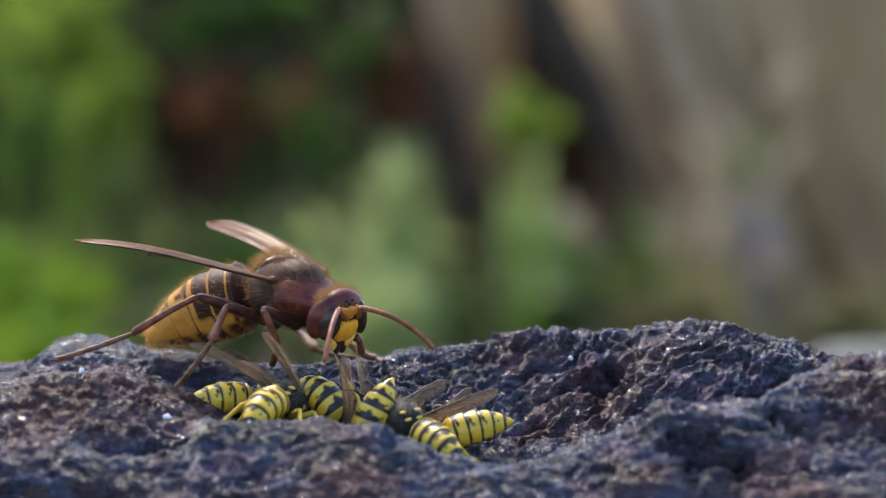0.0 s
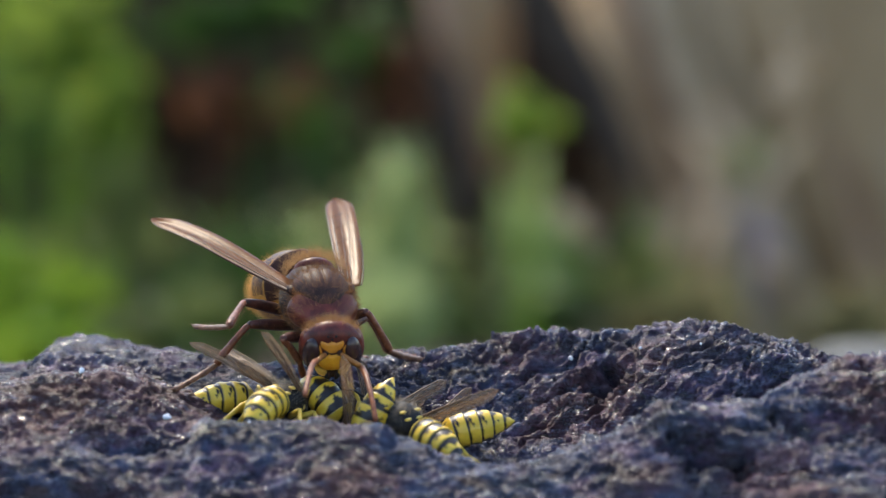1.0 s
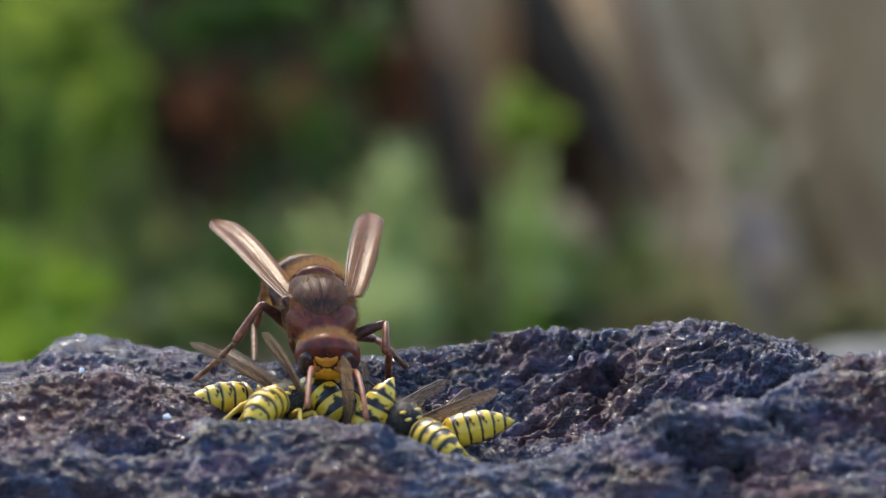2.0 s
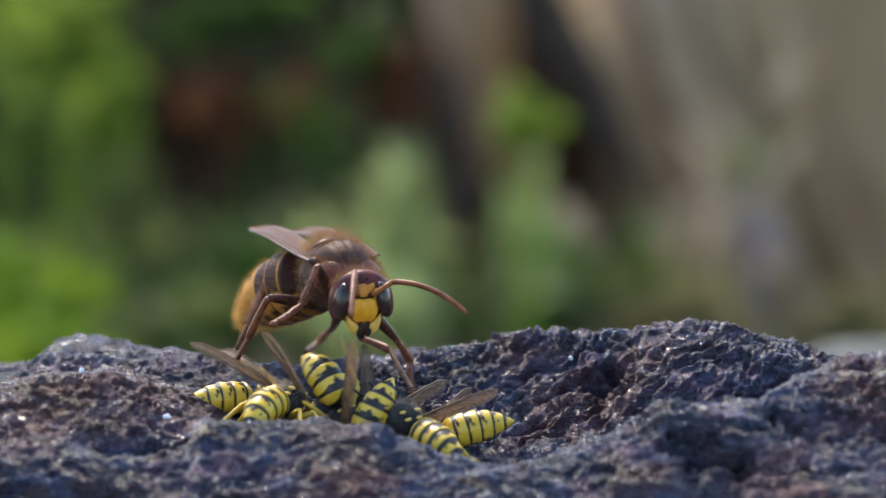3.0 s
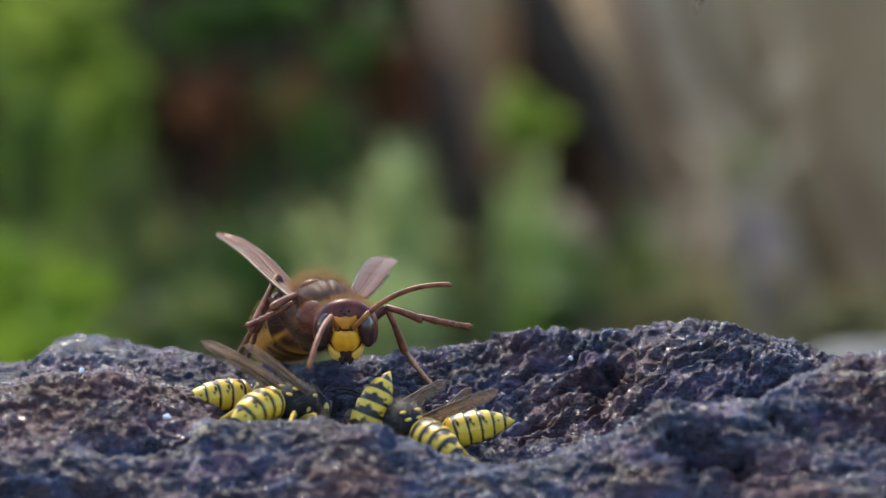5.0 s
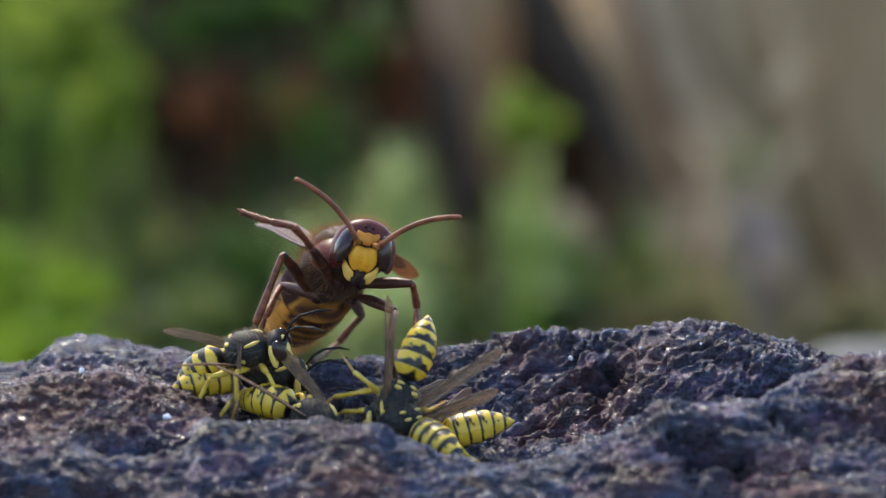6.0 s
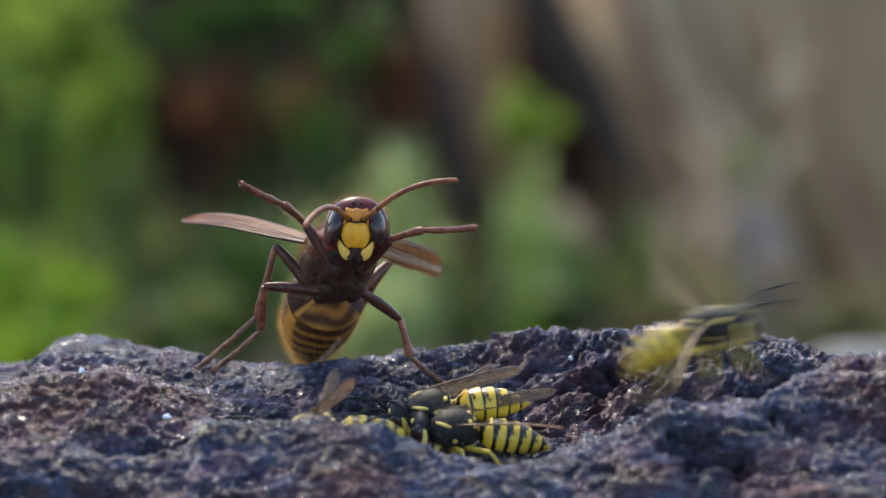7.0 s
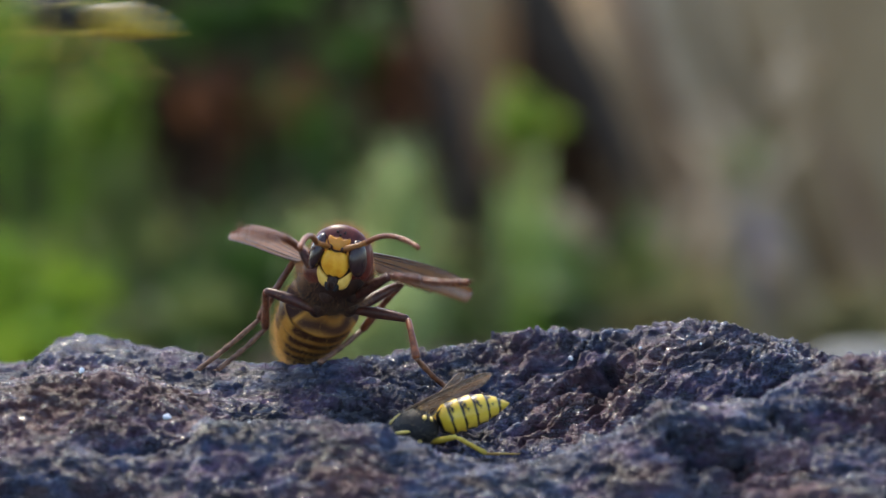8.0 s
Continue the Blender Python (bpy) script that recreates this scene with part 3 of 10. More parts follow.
    def bough(name, label, path, radii, seed):
        b = tagged(new(name), label, "branch")
        part("limb", tube(path, radii), BARK, b)
        rng = random.Random(seed)
        for k in range(4):
            p = Vector(path[1]).lerp(Vector(path[2]), rng.random())
            part("twig", tube([p, p + Vector((rng.uniform(-40, 40), rng.uniform(-10, 20), rng.uniform(15, 50)))], [5, 2], 8), BARK, b)

    bough("fallen_branch", "dark leaning dead branch, far out of focus", [spot(900, -120, 2000), spot(965, 20, 2000), spot(1050, 170, 1990), spot(1120, 320, 1980), spot(1165, 430, 1970)], [20, 19, 16, 12, 5], 1)
    bough("dead_stem", "dark upright dead stem, far out of focus", [spot(800, 120, 1650), spot(806, 240, 1650), spot(812, 360, 1650), spot(816, 660, 1650)], [7, 10, 9, 4], 2)
    bm = bmesh.new()
    c = spot(1545, 640, 260)
    blob(bm, c, (12, 9, 3.2), seg=24)
    st = part("pebble", bm, STONE)
    tagged(st, "pale grey rounded stone behind the rock", "stone")


# ---- the hornet ----
def gaster_mesh(length, width, height, bend, marks, mat, name, parent, blunt=0.75, taper=2.3, segs=6, rings=96, n=48, label="", scallop=0.07):
    """A tapering segmented abdomen along -y from its root, curling down by bend degrees; marks(s, a) in 0..1 is the dark pattern."""
    bm = bmesh.new()
    layer = bm.verts.layers.float.new("pattern")
    y = z = 0.0
    rows = []
    ss = [i / (rings - 1) for i in range(rings)]
    for i, s in enumerate(ss):
        th = radians(bend) * s
        if i:
            y -= length / (rings - 1) * math.cos(th)
            z -= length / (rings - 1) * math.sin(th)
        r = min(1, (s / 0.16) ** blunt) if s < 0.16 else 1.0
        r *= (1 - max(0, (s - 0.3) / 0.7) ** taper * 0.97)
        step = (s * segs) % 1
        r *= 1.0 - 0.64 * scallop + scallop * step ** 0.7 if 0.08 < s < 0.9 else 1
        r = max(r, 0.06)
        row = []
        for k in range(n):
            a = 2 * math.pi * k / n
            off = height / 2 * r * math.sin(a)
            v = bm.verts.new((MM * width / 2 * r * math.cos(a), MM * (y - off * math.sin(th)), MM * (z + off * math.cos(th))))
            v[layer] = marks(s, a)
            row.append(v)
        rows.append(row)
    for a, b in zip(rows, rows[1:]):
        for k in range(n):
            bm.faces.new((a[k], a[(k + 1) % n], b[(k + 1) % n], b[k]))
    bm.faces.new(rows[0])
    bm.faces.new(rows[-1])
    return part(name, bm, mat, parent, label)


def soft_step(x, edge, w):
    return min(1, max(0, (x - edge) / w + 0.5))


def hornet_marks(s, a):
    top = math.sin(a)
    if s < 0.2 and -0.5 < top <= -0.2:
        return 1.0
    f = (s * 6) % 1
    wave = 0.05 * math.cos(6 * a)
    if top > -0.55:
        if s < 0.47 and top > -0.2:
            return 0.0 if min(abs(s - 0.2), abs(s - 0.335), abs(s - 0.47)) < 0.01 else 1.0
        wide = 0.02 + 0.3 * abs(top) + wave - 0.3 * (s - 0.5)
        d = abs(((a - math.pi / 2 + math.pi) % (2 * math.pi)) - math.pi)
        dot = 1.0 if math.hypot((f - 0.45) / 0.2, (d - 0.75) / 0.16) < 1 and s < 0.85 else 0.0
        return max(soft_step(wide, f, 0.14), dot)
    if s > 0.93:
        return 0.2
    near = min(abs(s + 0.012 * math.cos(5 * a) - c) for c in (0.02, 0.115, 0.22, 0.36, 0.5, 0.64, 0.78))
    half = 0.05 * min(1, 0.5 + (-top - 0.5) / 0.4) * (1.15 - 0.3 * s) * (0.6 if s < 0.165 else 1.0)
    return 0.3 + 0.68 * soft_step(half, near, 0.045)


def face_y(x, z):
    """How far forward the face lies at x, z, in the head's mm."""
    return 1.47 * math.sqrt(max(0.02, 1 - (x / 2.8) ** 2 - (z / 2.75) ** 2)) - 0.15


def plate(outline, lift, bulge, surface=face_y, n=4):
    """A domed plate on the face: outline in x, z (mm), rounded between its corners."""
    pts = [Vector((x, z)) for x, z in outline]
    m = len(pts)
    ring = []
    for i in range(m):
        p0, p1, p2, p3 = (pts[(i + k - 1) % m] for k in range(4))
        for j in range(n):
            t = j / n
            ring.append(0.5 * (2 * p1 + (p2 - p0) * t + (2 * p0 - 5 * p1 + 4 * p2 - p3) * t * t + (3 * p1 - p0 - 3 * p2 + p3) * t ** 3))
    c = sum(ring, Vector((0, 0))) / len(ring)
    bm = bmesh.new()
    rows = []
    for r, h in ((1.0, -0.25), (1.0, 0.0), (0.94, 0.45), (0.82, 0.7), (0.6, 0.9), (0.3, 1.0)):
        row = []
        for p in ring:
            q = c + (p - c) * r
            row.append(bm.verts.new((q.x * MM, (surface(q.x, q.y) + lift + bulge * h) * MM, q.y * MM)))
        rows.append(row)
    for u, v in zip(rows, rows[1:]):
        for k in range(len(ring)):
            bm.faces.new((u[k], u[(k + 1) % len(ring)], v[(k + 1) % len(ring)], v[k]))
    bm.faces.new(rows[-1])
    bm.faces.new(rows[0])
    return bm


def mirrored(outline, sx):
    return [(sx * x, z) for x, z in outline]


def hornet_head(parent):
    def skull_warp(c):
        c.x *= 1 - 0.12 * max(0, -c.z) ** 1.2
        if c.y > 0:
            c.y *= 0.82
        return c

    bm = bmesh.new()
    blob(bm, (0, -0.15, 0), (2.8, 1.8, 2.6), seg=40, warp=skull_warp)
    head = part("head", bm, CHESTNUT, parent, "chestnut head with a yellow face")
    for sx in (-1, 1):
        bm = bmesh.new()
        blob(bm, (sx * 1.86, 0.68, 0.02), (0.66, 1.12, 1.66), (0, -sx * 11, sx * 24), 32)
        part("eye", bm, COMPOUND, head, "dark brown compound eye")
        part("orbit_patch", plate(mirrored([(0.88, 0.3), (1.4, -0.02), (1.6, 0.6), (1.5, 1.15), (1.08, 1.12)], sx), 0.03, 0.12), AMBER, head, "orange patch beside the eye")
        bm = bmesh.new()
        blob(bm, (sx * 2.2, -0.3, -0.1), (0.66, 1.1, 1.8), (0, sx * -8, sx * 14), 24)
        part("cheek", bm, CHESTNUT, head)
        jaw = plate(mirrored([(1.5, -1.25), (1.6, -1.8), (1.25, -2.7), (0.72, -3.05), (0.4, -2.75), (0.46, -2.2), (1.0, -1.7)], sx), 0.0, 0.42, lambda x, z: 0.95 + 0.1 * z)
        mand = part("mandible", jaw, CREAM, head, "pale yellow mandible")
        bm = bmesh.new()
        blob(bm, (sx * 0.42, 0.95, -2.9), (0.22, 0.3, 0.42), (0, sx * 25, 0), 14)
        part("tooth", bm, BLACK, mand, "black mandible tip")
        bm = bmesh.new()
        blob(bm, (sx * 0.62, 1.5, 0.62), (0.26, 0.24, 0.26), seg=12)
        part("antenna_socket", bm, UMBER, head)
    shield = [(0.0, 0.28), (0.7, 0.36), (1.12, 0.0), (1.3, -0.75), (1.08, -1.45), (0.62, -1.95), (0.3, -1.86), (0.0, -1.98)]
    shield += [(-x, z) for x, z in shield[-2:0:-1]]
    part("clypeus_rim", plate([(1.13 * x, -0.8 + 1.12 * (z + 0.8)) for x, z in shield], 0.0, 0.14), BLACK, head, "black seam round the yellow face plate")
    part("clypeus", plate(shield, 0.1, 0.36), YOLK, head, "bright yellow shield-shaped face plate")
    frons = [(0.0, 0.46), (0.45, 0.56), (1.0, 1.15), (0.95, 1.6), (0.4, 1.5), (0.0, 1.62), (-0.4, 1.5), (-0.95, 1.6), (-1.0, 1.15), (-0.45, 0.56)]
    part("frons_plate", plate(frons, 0.05, 0.16), AMBER, head, "orange plate between the antennae")
    bm = bmesh.new()
    blob(bm, (0, 0.7, -2.4), (0.62, 0.5, 0.8), seg=16)
    part("mouth", bm, UMBER, head, "blackish brown mouthparts")
    for sx in (-1, 1):
        part("palp", tube([Vector((sx * 0.22, 0.95, -2.2)), Vector((sx * 0.3, 1.25, -2.7)), Vector((sx * 0.3, 1.1, -2.95)), Vector((sx * 0.24, 0.95, -3.15))], [0.12, 0.11, 0.1, 0.06], 8), UMBER, head, "small brown palp")
    for x, z in ((0, 1.75), (-0.35, 2.0), (0.35, 2.0)):
        bm = bmesh.new()
        blob(bm, (x, 0.95 - 0.5 * (z - 1.75), z + 0.02), (0.12, 0.11, 0.12), seg=10)
        part("ocellus", bm, BLACK, head)
    rng = random.Random(5)
    spots = []
    for _ in range(1700):
        a, h = rng.uniform(3.0, 6.4), rng.uniform(0.4, 1)
        r = math.sqrt(1 - h * h)
        spots.append(((2.5 * r * math.cos(a), 1.5 * r * math.sin(a) - 0.2, 2.4 * h), (r * math.cos(a), r * math.sin(a) - 0.3, h)))
    part("hair", fur(spots, 0.95, 0.008, rng), FUZZ, head, "short golden-brown hair")
    return head


HIPS = {"f": (1.2, 2.3, -2.3), "m": (1.5, -0.4, -2.7), "h": (1.6, -2.2, -2.4)}
LEG = {"f": (4.6, 3.4, 4.6), "m": (5.0, 4.2, 5.4), "h": (5.8, 6.2, 6.8)}


def build_hornet():
    P = {}
    hornet = tagged(new("hornet"), "large brown and yellow hornet standing on the rock rim", "hornet")
    P["body"] = hornet
    bm = bmesh.new()
    loft(bm, [(0, -4.0, -0.6, 0.5, 0.6), (0, -3.7, -0.4, 1.6, 1.6), (0, -3.0, -0.2, 2.3, 2.25), (0, -1.8, -0.1, 2.9, 2.6), (0, -0.5, -0.1, 3.15, 2.65), (0, 0.8, -0.15, 3.15, 2.55),
              (0, 2.0, -0.3, 2.7, 2.25), (0, 2.9, -0.5, 2.25, 1.85), (0, 3.6, -0.6, 1.7, 1.45), (0, 4.3, -0.55, 1.0, 0.95)], 32)
    thorax = part("thorax", bm, UMBER, hornet, "dark umber thorax")
    bm = bmesh.new()
    blob(bm, (0, 0.95, 0.72), (2.6, 2.85, 2.35), (2, 0, 0), 64, lambda c: Vector((c.x * (1 - 0.18 * max(0, c.y)), c.y, min(c.z, 0.86 + 0.14 * c.z) - 0.05 * math.exp(-(c.x / 0.07) ** 2) - 0.04 * math.exp(-((abs(c.x) - 0.42) / 0.06) ** 2))))
    part("scutum", bm, SCUTUM, thorax, "blackish dome of the back")
    bm = bmesh.new()
    loft(bm, [(0, 1.5, 0.25, 2.75, 1.7), (0, 1.9, 0.2, 2.95, 1.9), (0, 2.4, 0.15, 2.95, 1.9), (0, 2.9, 0.1, 2.75, 1.8), (0, 3.4, 0.0, 2.4, 1.6), (0, 3.9, -0.1, 1.9, 1.3), (0, 4.4, -0.25, 1.35, 1.05), (0, 5.0, -0.3, 1.05, 0.95)], 32)
    part("pronotum", bm, CHESTNUT, thorax, "red-brown collar")
    rng = random.Random(8)
    collar = []
    for _ in range(1300):
        y, a = rng.uniform(1.5, 4.3), rng.uniform(-0.9, 4.05)
        w = 2.95 * math.sqrt(max(0.05, 1 - ((y - 1.9) / 3.2) ** 2))
        collar.append(((w * math.cos(a), y, 0.15 + 0.64 * w * math.sin(a)), (math.cos(a), 0.1, math.sin(a))))
    part("hair", fur(collar, 0.6, 0.007, rng), DARKHAIR, thorax, "short brown hair on the collar")
    bm = bmesh.new()
    blob(bm, (0, -2.2, 1.75), (1.7, 0.9, 1.1), (-18, 0, 0), 20)
    part("scutellum", bm, CHESTNUT, thorax, "red-brown shield behind the back")
    for sx in (-1, 1):
        bm = bmesh.new()
        blob(bm, (sx * 2.4, 0.9, 1.4), (0.5, 0.7, 0.4), seg=14)
        part("tegula", bm, UMBER, thorax)
        for key in "fmh":
            hx, hy, hz = HIPS[key]
            bm = bmesh.new()
            blob(bm, (sx * hx * 0.85, hy, hz + 0.6), (0.75, 0.8, 1.0), seg=14)
            part("coxa", bm, UMBER, thorax)
    rng = random.Random(3)
    spots = []
    while len(spots) < 1900:
        y, a = rng.uniform(-3.6, 3.4), rng.uniform(-0.9, 4.0)
        w = 3.0 * math.sqrt(max(0.05, 1 - (y / 4.5) ** 2))
        if (y > -0.9 and 0.35 < a < 2.8) or ((a < 0.5 or a > 2.64) and rng.random() < 0.88):
            continue
        spots.append(((w * math.cos(a), y, 0.2 + 1.08 * w * math.sin(a)), (math.cos(a), -0.1, math.sin(a))))
    part("hair", fur(spots, 1.0, 0.008, rng), FUZZ, thorax, "golden-brown hair on the thorax")
    spots = []
    for _ in range(3000):
        y, a = rng.uniform(-3.4, 3.0), rng.uniform(2.7, 6.7)
        w = 3.0 * math.sqrt(max(0.05, 1 - (y / 4.5) ** 2))
        spots.append(((w * math.cos(a), y, 0.2 + 1.0 * w * math.sin(a)), (math.cos(a), 0.2, math.sin(a))))
    part("hair", fur(spots, 0.6, 0.009, rng), DUSKHAIR, thorax, "dusky brown hair under the thorax")
    spots = []
    for _ in range(3800):
        u, a = rng.uniform(-0.95, 0.75), rng.uniform(0.1, 3.04)
        if u > -0.45 and 0.55 < a < 2.6 and rng.random() < 0.5:
            continue
        r = math.sqrt(1 - u * u)
        spots.append(((2.45 * r * math.cos(a), 0.9 + 2.6 * u, 0.72 + 2.28 * r * math.sin(a)), (r * math.cos(a), u - 0.3, r * math.sin(a))))
    part("hair", fur(spots, 0.9, 0.007, rng), DARKHAIR, thorax, "short brown hair on the back")
    P["head"] = hornet_head(hornet)
    for piece in [P["head"], *P["head"].children_recursive]:
        piece.data.transform(Matrix.Scale(0.92, 4))
    P["gaster"] = gaster_mesh(11.5, 6.6, 6.1, 22, hornet_marks, GASTER, "gaster", hornet, blunt=0.6, taper=2.1, label="orange-yellow abdomen with dark brown bands")
    spots = []
    for _ in range(7500):
        s, a = rng.uniform(0.03, 0.96), rng.uniform(0, 6.28)
        if (math.sin(a) < -0.3 and s < 0.6 and rng.random() < 0.65) or (math.sin(a) > 0 and s < 0.45 and rng.random() < 0.7):
            continue
        r = min(1, (s / 0.16) ** 0.6) * (1 - max(0, (s - 0.3) / 0.7) ** 2.1 * 0.97)
        spots.append(((3.2 * r * math.cos(a), -11.5 * s, -2.2 * s * s + 2.95 * r * math.sin(a)), (math.cos(a), -0.4, math.sin(a))))
    part("hair", fur(spots, 0.78, 0.008, rng), GOLDHAIR, P["gaster"], "short golden hair on the abdomen")
    # wings
    for key in "LR":
        bm, veins = wing_meshes(17.0, 2.5)
        w = part("wing", bm, WING, hornet, "folded smoky amber wing")
        part("venation", veins, VEIN, w, "dark brown wing veins")
        bm, veins = wing_meshes(10.5, 1.8)
        for v in bm.verts:
            v.co += Vector((0.45 * MM, 0.3 * MM, -0.16 * MM))
        veins.free()
        part("hind_wing", bm, WASPWING, w, "pale clear hind wing")
        P["wing" + key] = w
    # antennae
    for key in "LR":
        P["scape" + key] = part("scape", limb(2.0, [(0, 0.16), (0.15, 0.24), (0.6, 0.2), (1, 0.24)], 10), SCAPE, hornet, "orange-brown antenna root")
        prof = []
        for k in range(11):
            prof += [(k / 11 + 0.004, 0.215), ((k + 0.5) / 11, 0.25 - 0.003 * k), ((k + 0.93) / 11, 0.225 - 0.003 * k)]
        prof += [(1.0, 0.1)]
        P["flag" + key] = part("flagellum", limb(7.0, prof, 10, 0.75), FLAGEL, hornet, "jointed red-brown antenna")
    # legs
    for key in "fmh":
        a, b, c = LEG[key]
        for side in "LR":
            k = key + side
            P[k + "1"] = part("femur", limb(a, [(0, 0.25), (0.12, 0.36), (0.4, 0.5), (0.7, 0.45), (0.95, 0.34), (1.0, 0.27)], 12, 0.12), FEMUR, hornet, "dark red-brown femur")
            P[k + "2"] = part("tibia", limb(b, [(0, 0.21), (0.06, 0.28), (0.4, 0.27), (0.8, 0.35), (0.96, 0.33), (1.0, 0.22)], 12, 0.1), LEGBROWN, hornet)
            prof = [(0, 0.2)]
            for e0, e1 in ((0, .42), (.42, .6), (.6, .73), (.73, .83), (.83, 1)):
                prof += [(e0 + 0.01, 0.21), (e0 + 0.8 * (e1 - e0), 0.32), (e1 - 0.005, 0.25)] if key == "f" else [(e0 + 0.01, 0.19), (e0 + 0.8 * (e1 - e0), 0.255), (e1 - 0.005, 0.21)]
            bm = limb(c, prof, 8, -0.1)
            for sx in (-1, 1):
                m = limb(0.45, [(0, 0.07), (0.5, 0.06), (1, 0.02)], 6)
                m.transform(Matrix.Translation((0, c * MM, 0)) @ Euler((0.5, 0, sx * 0.6)).to_matrix().to_4x4())
                me = bpy.data.meshes.new("claw")
                m.to_mesh(me)
                m.free()
                bm.from_mesh(me)
                bpy.data.meshes.remove(me)
            P[k + "3"] = part("tarsus", bm, LEGBROWN if key == "f" else TANLEG, hornet, "jointed brown foot with claws")
            hairs = []
            for _ in range(260):
                s, q = rng.uniform(0.1, 0.98), rng.uniform(0, 6.28)
                hairs.append(((0.36 * math.cos(q), b * s, 0.36 * math.sin(q)), (math.cos(q), 0.8, math.sin(q))))
            part("bristles", fur(hairs, 0.3, 0.007, rng), LEGHAIR, P[k + "2"])
            for piece, reach, girth, count in (("1", a, 0.48, 260), ("3", c, 0.22, 220)):
                hairs = []
                for _ in range(count):
                    s, q = rng.uniform(0.05, 0.98), rng.uniform(0, 6.28)
                    hairs.append(((girth * math.cos(q), reach * s, girth * math.sin(q)), (math.cos(q), 0.8, math.sin(q))))
                part("bristles", fur(hairs, 0.24, 0.006, rng), LEGHAIR, P[k + piece])
    return P


# ---- the wasps ----
def wasp_marks(thick):
    """Black bands along the front edge of each segment: hooked teeth above, free dots at the sides, patches below."""
    def marks(s, a):
        f, k = (s * 6 + 0.02) % 1, int(s * 6 + 0.02)
        d = abs(((a - math.pi / 2 + math.pi) % (2 * math.pi)) - math.pi)
        if s < 0.05:
            return 1.0
        wob = 0.03 * math.sin(7 * a + 2.3 * k) + 0.02 * math.sin(17 * a + k)
        tooth = 0.44 * max(0, 1 - d / 0.3) ** 0.7 * (1.05 - 0.6 * s)
        edge = 0.13 + 0.2 * thick + 0.22 * thick * max(0, 1 - d / 1.1) + tooth + wob
        band = soft_step(edge, f, 0.07)
        hook = soft_step(1.0, math.hypot((f - 0.36 - 0.06 * thick) / 0.12, (d - 0.5 - 0.05 * math.sin(3 * k)) / 0.2), 0.3) if k in (1, 2, 3) else 0
        dot = soft_step(1.0, math.hypot((f - 0.52) / 0.11, (d - 0.82) / 0.1), 0.4) if k in (2, 3, 4) else 0
        under = soft_step(1.0, math.hypot((f - 0.5) / 0.36, (d - 2.45) / 0.34), 0.3) if k < 5 else 0
        return max(band, hook, dot, under, 0.3 * soft_step(f, 0.96, 0.04))
    return marks


def wasp_leg(lengths, splay, sx):
    """One bent leg in three meshes: thigh out and up, shin down, thin foot."""
    (a, b, c), (fwd, up, down) = lengths, splay
    p0 = Vector((0, 0, 0))
    p1 = p0 + Vector((sx * 0.75, fwd, up)).normalized() * a
    p2 = p1 + Vector((sx * 0.45, fwd * 0.9, -down)).normalized() * b
    p3 = p2 + Vector((sx * 0.35, fwd * 1.5, -down * 0.5)).normalized() * c
    knee = p1.lerp(p0, 0.06)
    thigh = tube([p0, p0.lerp(p1, .15), p0.lerp(p1, .5), p0.lerp(p1, .9), p1], [0.16, 0.25, 0.27, 0.22, 0.15], 10)
    shin = tube([knee, p1.lerp(p2, .12), p1.lerp(p2, .6), p1.lerp(p2, .94), p2], [0.13, 0.17, 0.19, 0.22, 0.13], 10)
    q = [p2.lerp(p3, t) for t in (0, .03, .4, .42, .62, .64, .8, .82, 1)]
    foot = tube(q, [0.07, 0.11, 0.13, 0.09, 0.12, 0.08, 0.11, 0.08, 0.05], 8)
    return thigh, shin, foot


